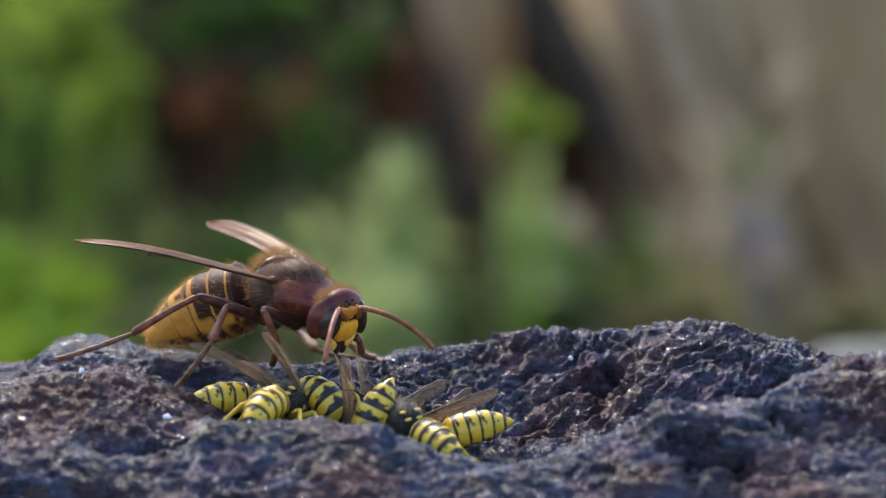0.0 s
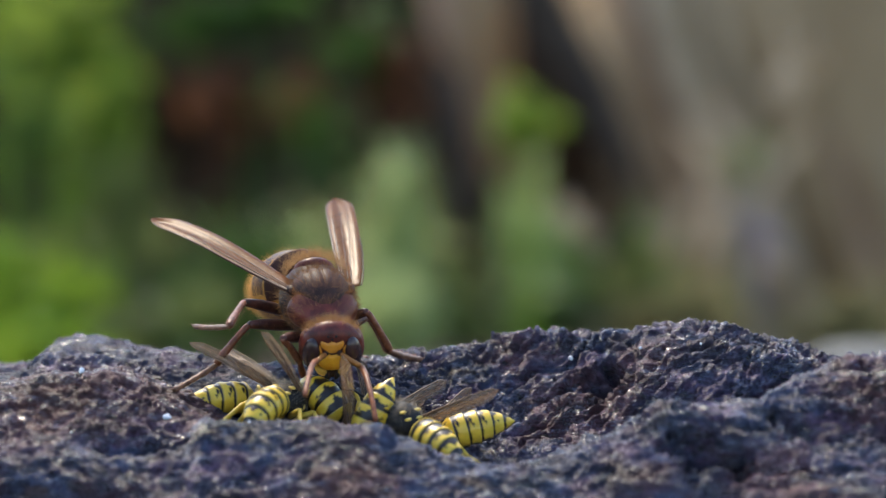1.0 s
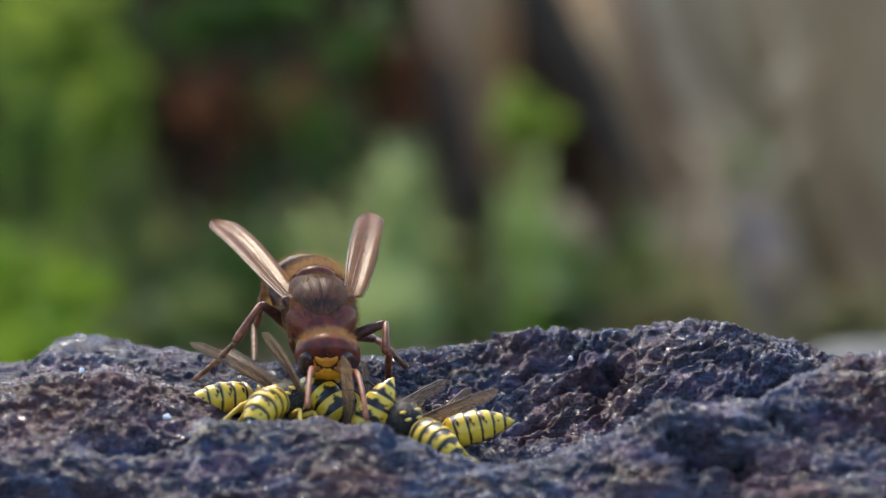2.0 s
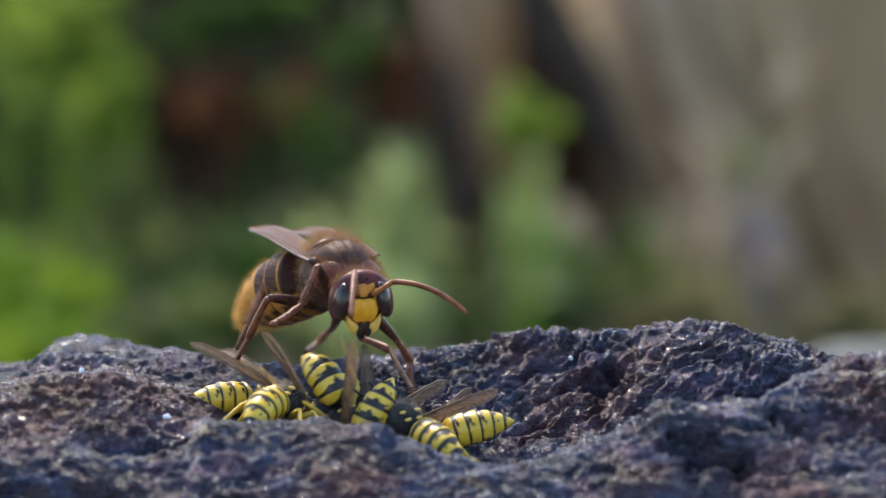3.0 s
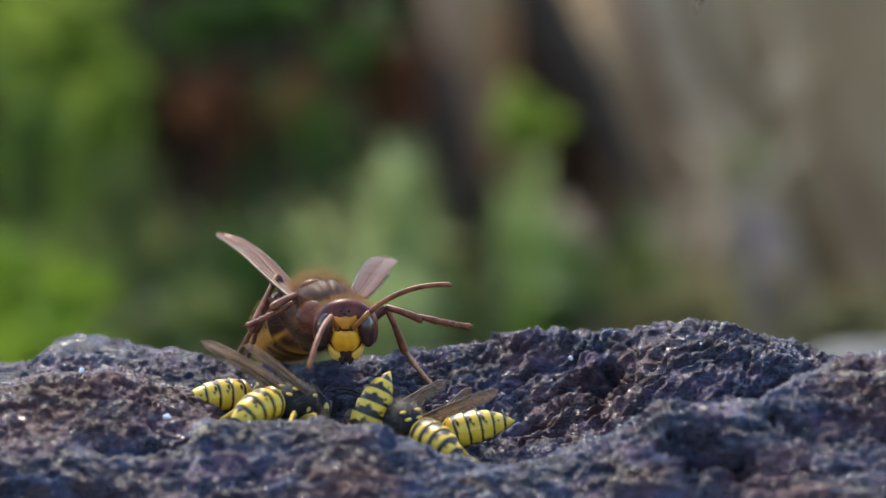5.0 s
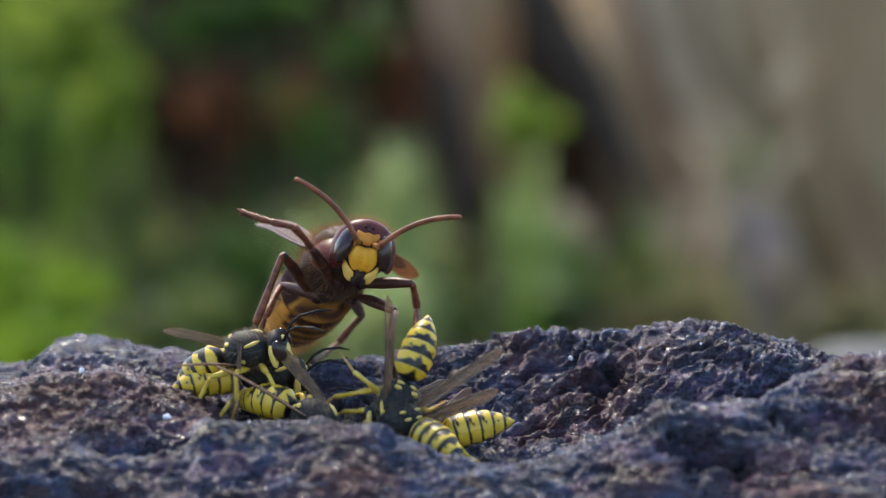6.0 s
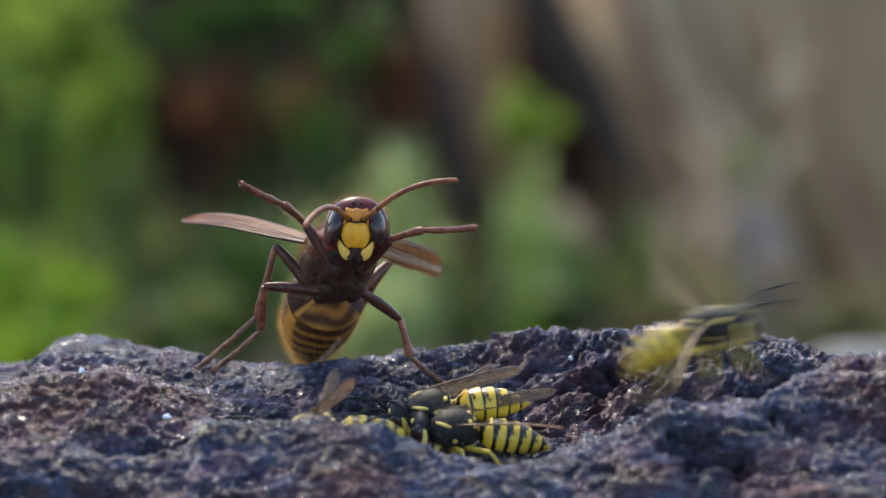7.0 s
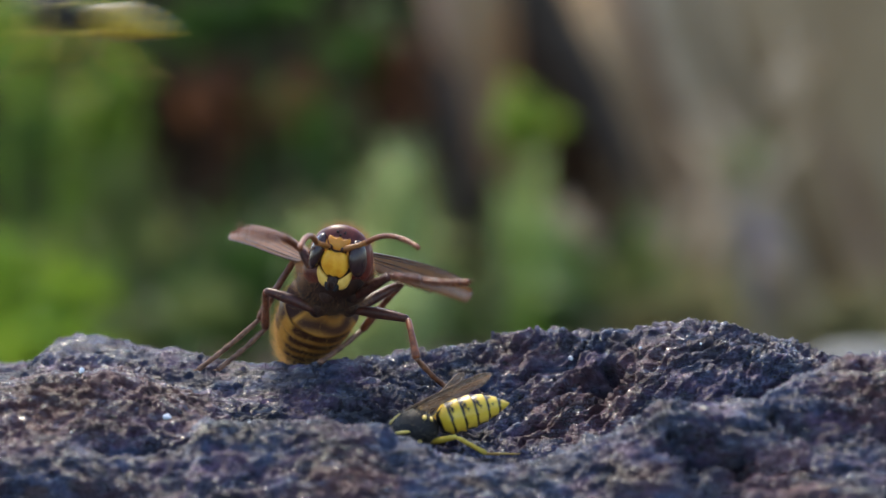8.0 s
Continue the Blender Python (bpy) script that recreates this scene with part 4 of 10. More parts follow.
def build_wasp(label, bend=40, wings=((18, 14), (18, 14)), seed=0, thick=0.5, hind=(-0.9, 0.25, 0.95)):
    """wings: for each side the angle off the body's axis and the lift, in degrees."""
    rng = random.Random(seed)
    wasp = tagged(new("wasp"), label, "wasp", "wasps on the rock")
    P = {"body": wasp}
    bm = bmesh.new()
    loft(bm, [(0, -0.1, -0.3, 0.25, 0.25), (0, 0.1, -0.2, 0.8, 0.8), (0, 0.6, 0, 1.3, 1.3), (0, 1.4, 0.1, 1.6, 1.6), (0, 2.4, 0.1, 1.65, 1.55), (0, 3.2, 0, 1.4, 1.3), (0, 3.8, -0.1, 0.9, 0.85), (0, 4.1, -0.15, 0.4, 0.4)], 22)
    th = part("thorax", bm, BLACK, wasp, "black thorax with yellow marks")
    for sx in (-1, 1):
        for c, r, t in (((sx * 1.12, 2.9, 1.0), (0.2, 0.75, 0.16), (0, -sx * 40, sx * 30)), ((sx * 0.72, 0.75, 1.22), (0.34, 0.2, 0.14), (-10, 0, 0)), ((sx * 1.5, 1.9, -0.1), (0.14, 0.3, 0.34), (0, 0, 0)), ((sx * 0.55, 0.3, 0.72), (0.36, 0.16, 0.14), (-30, 0, 0))):
            bm = bmesh.new()
            blob(bm, c, r, t, 12)
            part("thorax_mark", bm, LEMON, th, "yellow mark")
    spots = []
    for _ in range(1700):
        y, a = rng.uniform(0.3, 3.6), rng.uniform(0, 6.28)
        w = 1.6 * math.sqrt(max(0.1, 1 - ((y - 2) / 2.2) ** 2))
        spots.append(((w * math.cos(a), y, 0.05 + w * math.sin(a)), (math.cos(a), 0, math.sin(a))))
    part("hair", fur(spots, 0.55, 0.007, rng), GREYHAIR, th, "short grey hair")
    bm = bmesh.new()
    blob(bm, (0, 4.6, -0.25), (1.62, 0.85, 1.5), (0, 0, 0), 26, lambda c: Vector((c.x * (1 - 0.2 * max(0, -c.z)), c.y, c.z)))
    hd = part("head", bm, BLACK, wasp, "black and yellow head")
    for sx in (-1, 1):
        bm = bmesh.new()
        blob(bm, (sx * 1.22, 4.95, -0.05), (0.4, 0.6, 0.95), (0, -sx * 8, sx * 24), 16)
        part("eye", bm, COMPOUND, hd)
        bm = bmesh.new()
        blob(bm, (sx * 1.38, 4.4, -0.35), (0.28, 0.35, 1.0), (0, -sx * 6, 0), 12)
        part("cheek", bm, LEMON, hd, "yellow cheek")
        bm = bmesh.new()
        blob(bm, (sx * 0.6, 5.05, -1.35), (0.36, 0.34, 0.5), (0, sx * 16, 0), 12)
        part("mandible", bm, LEMON, hd, "yellow mandible")
        bm = tube([Vector((sx * 0.4, 5.35, 0.45)), Vector((sx * 0.7, 6.0, 1.3)), Vector((sx * 1.0, 6.9, 1.7)), Vector((sx * 1.5, 8.4, 1.6)), Vector((sx * 1.9, 9.4, 1.2))], [0.12, 0.1, 0.11, 0.11, 0.06], 8)
        part("antenna", bm, BLACK, wasp, "black antenna")
    bm = bmesh.new()
    blob(bm, (0, 5.22, -0.55), (0.78, 0.32, 0.72), seg=16)
    part("clypeus", bm, LEMON, hd, "yellow face plate")
    bm = bmesh.new()
    blob(bm, (0, 5.2, 0.5), (0.4, 0.22, 0.3), seg=12)
    part("frons_plate", bm, LEMON, hd)
    ga = gaster_mesh(6.1, 2.9, 2.75, bend, wasp_marks(thick), WASPBAND, "gaster", wasp, blunt=0.4, taper=2.3, scallop=0.11, label="bright yellow abdomen with black bands")
    ga.location = (0, -0.1 * MM, -0.25 * MM)
    for k, sx in enumerate((-1, 1)):
        yaw, lift = wings[k]
        bm, veins = wing_meshes(8.6, 1.0, 2)
        w = part("wing", bm, WASPWING, wasp, "smoky translucent wing")
        part("venation", veins, WASPVEIN, w)
        w.matrix_basis = Matrix.Translation(Vector((sx * 1.2, 1.9, 1.1)) * MM) @ Euler((0, 0, radians(180 + sx * yaw))).to_matrix().to_4x4() @ Euler((radians(lift), radians(sx * 35), 0)).to_matrix().to_4x4()
        P["wing" + "RL"[k]] = w
        for (hx, hy, hz), lens, splay in (((0.7, 2.9, -1.0), (1.9, 1.9, 2.0), (0.4, -0.1, 1.2)), ((0.8, 1.9, -1.2), (2.2, 2.3, 2.6), (-0.2, 0.3, 1.1)), ((0.8, 1.0, -1.1), (2.6, 2.8, 2.7), hind)):
            thigh, shin, foot = wasp_leg(lens, splay, sx)
            lg = part("leg", thigh, WASPLEG, wasp, "yellow leg")
            part("shin", shin, WASPLEG, lg)
            part("foot", foot, WASPFOOT, lg, "thin tan foot")
            lg.location = (sx * hx * MM, hy * MM, hz * MM)
    return P


rock = build_rock()
skin = np.empty(len(rock.data.vertices) * 3)
rock.data.vertices.foreach_get("co", skin)
skin = skin.reshape(-1, 3) / MM
for k, (x, y, r) in enumerate(((-21.8, -8.0, 0.42), (-28.95, -4.9, 0.28), (-10.3, -13.8, 0.2), (10.8, 7.6, 0.22), (-24.6, -1.2, 0.18), (-15.0, -13.2, 0.16), (16.5, 4.6, 0.17), (21.4, 3.5, 0.15))):
    spot_z = skin[np.argmin((skin[:, 0] - x) ** 2 + (skin[:, 1] - y) ** 2), 2] + 0.25 * r
    bm = bmesh.new()
    bmesh.ops.create_icosphere(bm, subdivisions=1, radius=r * MM)
    for v in bm.verts:
        v.co = Vector((x, y, spot_z)) * MM + v.co * (1 + 0.5 * noise.noise(v.co * 4000 + Vector((k, 0, 0))))
    part("crystal", bm, QUARTZ, rock, "white quartz grain", smooth=False)
build_garden()
HORNET = build_hornet()
WASP = {}
WASP["A"] = build_wasp("yellow and black wasp feeding in the hollow", 25, ((12, 30), (12, 40)), 1, 0.25)
WASP["B"] = build_wasp("yellow and black wasp with a curled abdomen feeding", 60, ((10, 50), (12, 45)), 2, 0.45)
WASP["C"] = build_wasp("yellow and black wasp seized and thrown by the hornet", 72, ((14, 12), (14, 12)), 3, 0.9)
WASP["D"] = build_wasp("yellow and black wasp feeding head down", 40, ((18, 8), (18, 8)), 4, 0.8, (0.5, -0.1, 1.0))
WASP["E"] = build_wasp("yellow and black wasp feeding behind the front ridge", 20, ((14, 24), (14, 24)), 5, 1)
WASP["F"] = build_wasp("yellow and black wasp that stays in the hollow", 18, ((8, 18), (8, 14)), 6, 0.35)
WASP["H"] = build_wasp("yellow and black wasp deep in the hollow", 30, ((20, 40), (20, 40)), 7, 0.5)


# ---- all that moves: seconds, then metres and degrees ----
def motions():
    walk(HORNET["body"], [(0, pose(-.01273, .00516, .00438, -2.9, 0, -142.8)), (0.3, pose(-.01208, .00537, .00448, -3.2, 0, -148.2)), (0.5, pose(-.01126, .00541, .00404, -5.4, 0, -150.2)), (0.7, pose(-.01094, .00474, .00419, -9.7, 0, -157)), (0.9, pose(-.01063, .00394, .00397, -15.7, 0, -163.4)), (1, pose(-.0104, .00351, .00405, -18.1, 0, -166.4)), (1.2, pose(-.01022, .00376, .00494, -10.9, 0, -170.2)), (1.5, pose(-.00969, .00388, .00444, -7.1, 0, -174.6)), (1.7, pose(-.01025, .00352, .00347, -20.1, 0, -172.5)), (2.2, pose(-.01038, .00346, .00329, -20.9, 0, -168.8)), (2.8, pose(-.01031, .00341, .00325, -21.7, 0, -167.7)), (2.9, pose(-.00939, .00334, .00468, -20.7, 0, -161.2)), (3, pose(-.00869, .00471, .00594, -1.1, 0, -158.4)), (3.1, pose(-.00836, .00466, .00437, -3.3, 0, -157.6)), (3.2, pose(-.0082, .00471, .00492, 1.8, 0, -157.3)), (3.3, pose(-.0091, .00479, .00733, 13.4, 0, -160.3)), (3.4, pose(-.00971, .00481, .00752, 17.5, 0, -162.5)), (3.5, pose(-.00951, .00481, .00629, 16.5, 0, -162.2)), (3.6, pose(-.00939, .00479, .0058, 15.2, 0, -160.5)), (3.8, pose(-.00939, .0047, .00599, 16.7, 0, -157.6)), (4, pose(-.0096, .00464, .00591, 17.3, 0, -155.7)), (4.2, pose(-.00962, .00468, .00591, 16.5, 0, -156.6)), (4.5, pose(-.00949, .00474, .0049, 11.8, 0, -157.7)), (4.6, pose(-.01005, .00481, .00368, 7.1, 0, -160.6)), (4.7, pose(-.01009, .0048, .0022, 1.4, 0, -161.4)), (5.2, pose(-.00978, .00482, .00294, 0.3, 0, -162.5)), (5.8, pose(-.00941, .00488, .00579, 5.7, 0, -163.8)), (5.9, pose(-.00928, .00484, .00674, 14.4, 0, -162.4)), (6, pose(-.00875, .00471, .00679, 20.1, 0, -159.4)), (6.2, pose(-.00874, .00474, .00653, 23.1, 0, -162.8)), (6.4, pose(-.00921, .00473, .00683, 28.2, 0, -167.9)), (6.5, pose(-.00856, .00451, .0082, 35.2, 0, -166.4)), (6.6, pose(-.00859, .00446, .00829, 36.4, 0, -165.7)), (6.8, pose(-.00865, .00447, .00766, 35.6, 0, -164.8)), (7, pose(-.00872, .00446, .00717, 35.4, 0, -163.8)), (7.2, pose(-.00877, .00451, .00706, 33.5, 0, -163.3)), (7.5, pose(-.00909, .00462, .00668, 29.9, 0, -163.8)), (7.6, pose(-.00946, .00473, .00618, 27.2, 0, -166.6)), (7.8, pose(-.0089, .00467, .00737, 29.5, 0, -166.2)), (7.9, pose(-.00909, .0048, .00635, 24.9, 0, -168.3)), (8, pose(-.00901, .00487, .00563, 21.4, 0, -169.3))])
    walk(HORNET["head"], [(0, pose(-.00053, .00634, -.00096, -19.2, 3.3, 7.5)), (0.3, pose(-.00044, .00616, -.00126, -18.8, 2.7, 1.3)), (0.5, pose(-.0003, .00609, -.00139, -18.9, 1.6, -17.7)), (0.7, pose(-.00024, .00605, -.00134, -24.6, 2.5, -14.8)), (0.9, pose(-.00016, .00605, -.00124, -22.6, 4.7, -10.9)), (1, pose(-.00011, .00606, -.00122, -20.1, 4.2, -7.9)), (1.2, pose(-.00015, .00589, -.00111, -7.2, 1.9, -9.6)), (1.5, pose(-.00018, .00576, -.00069, -6.9, 0.7, -5.4)), (1.7, pose(-.00012, .00602, -.00106, -26.1, 2.6, -7)), (2.2, pose(-.00001, .00605, -.00112, -29.5, 4, -10.5)), (2.8, pose(.00007, .00606, -.00114, -24.6, 3.8, -9.6)), (2.9, pose(-.00008, .00624, -.00147, -5.8, 6.5, -12.2)), (3, pose(.00004, .00576, -.00108, -5, 2.2, -11.7)), (3.1, pose(.00008, .00576, -.00088, -10.8, 2.6, -10.8)), (3.2, pose(.00009, .00571, -.00091, -7.8, 1.6, -13)), (3.3, pose(-.00001, .0056, -.00114, -7.1, -3.2, -13.4)), (3.4, pose(-.00008, .00558, -.00112, -7, -4, -12.9)), (3.5, pose(-.00005, .00563, -.00096, -10.1, -5.6, -12)), (3.6, pose(-.00005, .00566, -.00091, -14.9, -1.1, -11.6)), (3.8, pose(-.00006, .00567, -.00093, -18.2, 0, -14.1)), (4, pose(-.00009, .0057, -.00092, -20.7, 1.4, -15.8)), (4.2, pose(-.00018, .00576, -.00085, -20, 1.6, -15.9)), (4.5, pose(-.00031, .00586, -.00062, -17.4, 2.8, -15.8)), (4.6, pose(-.00034, .00587, -.00045, -18.8, 1.9, -16.6)), (4.7, pose(-.00032, .00586, -.00024, -23.3, 1.4, -17.4)), (5.2, pose(-.00013, .00578, -.00017, -18.3, -0.1, -15.5)), (5.8, pose(.00009, .00572, -.00031, -15.8, -8.9, -9.9)), (5.9, pose(-.00017, .00587, -.00022, -16.4, -12.9, -10.3)), (6, pose(-.00037, .00608, -.00007, -22.3, -17.7, -10.8)), (6.2, pose(-.00039, .00607, -.0001, -22.9, -13.3, -10.9)), (6.4, pose(-.00047, .00605, -.00021, -24, -11.2, -8.2)), (6.5, pose(-.00039, .00602, -.00041, -26.8, -11.3, -9.3)), (6.6, pose(-.00038, .00605, -.0004, -28.7, -11.6, -10.9)), (6.8, pose(-.00035, .00613, -.00027, -29.7, -11.1, -12.3)), (7, pose(-.00032, .00621, -.00015, -30.2, -12.2, -14)), (7.2, pose(-.00031, .00622, -.00009, -28.3, -11.9, -14.8)), (7.5, pose(-.00031, .00622, .00004, -25.8, -10.8, -15)), (7.6, pose(-.00023, .00619, .00019, -24.3, -16.9, -15.9)), (7.8, pose(.00011, .00615, .00019, -24.8, -14.1, -13.1)), (7.9, pose(.00022, .00612, .00039, -20.9, -16.4, -16.9)), (8, pose(.00036, .00607, .00055, -18.3, -18.3, -20.1))])
    walk(HORNET["gaster"], [(0, pose(0, -.0039, -.0006, 14.3, -0.8, 41.7)), (0.3, pose(0, -.0039, -.0006, 16.7, -0.8, 36.2)), (0.5, pose(0, -.0039, -.0006, 17.9, -1.2, 33.4)), (0.7, pose(0, -.0039, -.0006, 19.6, -1.5, 21.9)), (0.9, pose(0, -.0039, -.0006, 21, -1.5, 13.9)), (1, pose(0, -.0039, -.0006, 21.5, -1.4, 10.8)), (1.2, pose(0, -.0039, -.0006, 18.6, -0.5, 6.8)), (1.5, pose(0, -.0039, -.0006, 15.2, 0, 0.2)), (1.7, pose(0, -.0039, -.0006, 20.8, 0.2, -1.4)), (2.2, pose(0, -.0039, -.0006, 22, -0.4, 2.5)), (2.8, pose(0, -.0039, -.0006, 24, -0.6, 4.3)), (2.9, pose(0, -.0039, -.0006, 29.2, -1.5, 10.6)), (3, pose(0, -.0039, -.0006, 16.4, -0.2, 26)), (3.1, pose(0, -.0039, -.0006, 14.6, -0.5, 21.6)), (3.2, pose(0, -.0039, -.0006, 12.4, 0.2, 19.1)), (3.3, pose(0, -.0039, -.0006, 10.3, 1.6, 17.3)), (3.4, pose(0, -.0039, -.0006, 8.1, 1.7, 14.1)), (3.5, pose(0, -.0039, -.0006, 5.8, 1.2, 10.8)), (3.6, pose(0, -.0039, -.0006, 4.3, 1.1, 10)), (3.8, pose(0, -.0039, -.0006, 1.3, 1, 8.8)), (4, pose(0, -.0039, -.0006, -1.5, 0.9, 7.4)), (4.2, pose(0, -.0039, -.0006, 2.6, 0.8, 7.3)), (4.5, pose(0, -.0039, -.0006, 9, 0.6, 6.7)), (4.6, pose(0, -.0039, -.0006, 10.1, 0.3, 6.5)), (4.7, pose(0, -.0039, -.0006, 11.3, 0.1, 6.1)), (5.2, pose(0, -.0039, -.0006, 14.9, 0, 7.7)), (5.8, pose(0, -.0039, -.0006, 18.8, 0.4, 10.9)), (5.9, pose(0, -.0039, -.0006, 12.7, 0.8, 8.1)), (6, pose(0, -.0039, -.0006, 6.5, 0.7, 4.8)), (6.2, pose(0, -.0039, -.0006, 3.9, 1.4, 8.9)), (6.4, pose(0, -.0039, -.0006, 1.4, 2.5, 12.8)), (6.5, pose(0, -.0039, -.0006, 0, 3.7, 15.2)), (6.6, pose(0, -.0039, -.0006, -0.9, 3.1, 12.1)), (6.8, pose(0, -.0039, -.0006, -2.4, 1.5, 6)), (7, pose(0, -.0039, -.0006, -3.5, 0.1, 0.2)), (7.2, pose(0, -.0039, -.0006, -1.1, 0.5, 2.1)), (7.5, pose(0, -.0039, -.0006, 2.5, 1.1, 5.1)), (7.6, pose(0, -.0039, -.0006, 3.8, 1.2, 6.1)), (7.8, pose(0, -.0039, -.0006, 6.1, 1.9, 9)), (7.9, pose(0, -.0039, -.0006, 7.3, 1.7, 9.8)), (8, pose(0, -.0039, -.0006, 8.4, 1.6, 10.9))])
    walk(HORNET["wingL"], [(0, pose(.0025, .0009, .0015, 10, 0.9, -136.3)), (0.3, pose(.0025, .0009, .0015, 11.8, -2.4, -138.5)), (0.5, pose(.0025, .0009, .0015, 12.7, -3.4, -138.8)), (0.7, pose(.0025, .0009, .0015, 8.8, -2.9, -142.5)), (0.9, pose(.0025, .0009, .0015, 5.2, -1.4, -145.6)), (1, pose(.0025, .0009, .0015, 3, -0.8, -145.4)), (1.2, pose(.0025, .0009, .0015, 9.7, -5.5, -152.6)), (1.5, pose(.0025, .0009, .0015, 9.4, -10.2, -144.8)), (1.7, pose(.0025, .0009, .0015, -1.9, -3.1, -160)), (2.2, pose(.0025, .0009, .0015, -0.3, -4.1, -163.4)), (2.8, pose(.0025, .0009, .0015, 2, -4.3, -165.9)), (2.9, pose(.0025, .0009, .0015, -1.8, -6.8, 173.7)), (3, pose(.0025, .0009, .0015, 4, -8.1, 179.5)), (3.1, pose(.0025, .0009, .0015, 10.1, -7.4, -179)), (3.2, pose(.0025, .0009, .0015, 13.8, 23.2, -177.9)), (3.3, pose(.0025, .0009, .0015, 14.3, 24.1, -177.5)), (3.4, pose(.0025, .0009, .0015, 13, 23.8, -174.2)), (3.5, pose(.0025, .0009, .0015, 17.3, 23.4, -170.2)), (3.6, pose(.0025, .0009, .0015, 15, 24.1, -170.3)), (3.8, pose(.0025, .0009, .0015, 12.9, 24.3, -168.5)), (4, pose(.0025, .0009, .0015, 12.2, 25.2, -167.9)), (4.2, pose(.0025, .0009, .0015, 12.4, 25.2, -167.1)), (4.5, pose(.0025, .0009, .0015, 10.3, 26, -165.7)), (4.6, pose(.0025, .0009, .0015, 13.2, 27, -168.2)), (4.7, pose(.0025, .0009, .0015, 15.8, 27.4, -166.9)), (5.2, pose(.0025, .0009, .0015, 15.1, -5.4, -170.5)), (5.8, pose(.0025, .0009, .0015, 10, -4.1, 174.7)), (5.9, pose(.0025, .0009, .0015, 16, -5.5, 175.4)), (6, pose(.0025, .0009, .0015, 22.5, -7.3, 174.5)), (6.2, pose(.0025, .0009, .0015, 25.1, -11.3, 174.9)), (6.4, pose(.0025, .0009, .0015, 32.5, -13.2, 174.3)), (6.5, pose(.0025, .0009, .0015, 41.3, -27.4, 170.4)), (6.6, pose(.0025, .0009, .0015, 43.3, -29.7, 173.5)), (6.8, pose(.0025, .0009, .0015, 42.2, -32.9, -176)), (7, pose(.0025, .0009, .0015, 40, -29.3, -168.4)), (7.2, pose(.0025, .0009, .0015, 38.2, -27.9, -168.4)), (7.5, pose(.0025, .0009, .0015, 34.8, -26, -167.4)), (7.6, pose(.0025, .0009, .0015, 35.7, -24.3, -170.7)), (7.8, pose(.0025, .0009, .0015, 39.7, -19.7, 177.7)), (7.9, pose(.0025, .0009, .0015, 30.4, -26, -179.8)), (8, pose(.0025, .0009, .0015, 28.2, -32.6, -178.5))])
    walk(HORNET["scapeL"], [(0, pose(-.00013, .00807, -.00092, 33.9, 2.4, -58.2)), (0.3, pose(.00015, .00784, -.0012, 19, 2.8, -60.3)), (0.5, pose(.0008, .00749, -.00132, 13, 4.2, -50.7)), (0.7, pose(.00078, .0075, -.00145, 13.8, 6.4, -40.9)), (0.9, pose(.00076, .00758, -.00132, 12.1, 8.6, -32.6)), (1, pose(.00074, .00763, -.00121, 8.7, 9.3, -30.2)), (1.2, pose(.00074, .00738, -.00071, 15.6, 6.7, -37.2)), (1.5, pose(.00059, .00731, -.00027, 40.1, 7, -99.8)), (1.7, pose(.0007, .0076, -.00121, 21.5, 7.4, -20.9)), (2.2, pose(.00089, .00757, -.00139, 33, 10.1, -27.7)), (2.8, pose(.00096, .0076, -.00127, 27.3, 12.1, -32.6)), (2.9, pose(.00091, .00766, -.00108, 56.2, 15.6, -132.4)), (3, pose(.00099, .00719, -.00062, 80.6, 0.1, -173)), (3.1, pose(.00101, .00725, -.00058, 75.4, 1.5, -152.6)), (3.2, pose(.00107, .00715, -.00052, 71, -1.6, -60.7)), (3.3, pose(.00095, .00703, -.00068, 35.8, -7.7, -34.4)), (3.4, pose(.00086, .00702, -.00066, 23.1, -9.4, -31.6)), (3.5, pose(.00086, .00711, -.00057, 23.8, -10.5, -38.6)), (3.6, pose(.00089, .00716, -.0007, 25.4, -10.7, -44)), (3.8, pose(.00095, .00714, -.00082, 13.1, -12.4, -47)), (4, pose(.00096, .00714, -.0009, 2.5, -13.5, -50.5)), (4.2, pose(.00087, .00719, -.00081, 3.6, -12.4, -48.2)), (4.5, pose(.00075, .0073, -.00053, 10.2, -8.6, -46.5)), (4.6, pose(.00073, .00729, -.00038, 8.3, -4.6, -40.3)), (4.7, pose(.00077, .00726, -.0003, 11.6, -0.9, -38.7)), (5.2, pose(.00091, .00722, -.00007, 47.6, -0.2, -31.6)), (5.8, pose(.00095, .00725, -.00005, 23.3, -2.3, -23.7)), (5.9, pose(.00069, .0074, .00007, 3.8, -4.9, -19.3)), (6, pose(.00053, .00761, .00011, -6, -8.2, -23.2)), (6.2, pose(.00052, .00759, .00001, -2.8, -9.3, -22.6)), (6.4, pose(.00039, .00761, -.00015, 11.7, -15.3, -30.7)), (6.5, pose(.00051, .00755, -.00043, 17.1, -33.2, -67.9)), (6.6, pose(.00057, .00755, -.00047, 10.9, -32, -57.8)), (6.8, pose(.00064, .00761, -.00037, 4.7, -27.4, -46.2)), (7, pose(.00071, .00766, -.00026, -1.7, -22.9, -36.4)), (7.2, pose(.00074, .00766, -.00014, 4.2, -22.7, -39.1)), (7.5, pose(.00073, .00766, .00004, 14.4, -21.4, -43.1)), (7.6, pose(.00082, .00762, .0003, 9.7, -17.5, -37.9)), (7.8, pose(.00109, .00763, .00025, 0, -20.9, -42.6)), (7.9, pose(.00127, .00754, .00059, -1, -16.1, -38.5)), (8, pose(.00146, .00745, .00084, -1.7, -13.4, -37.4))])
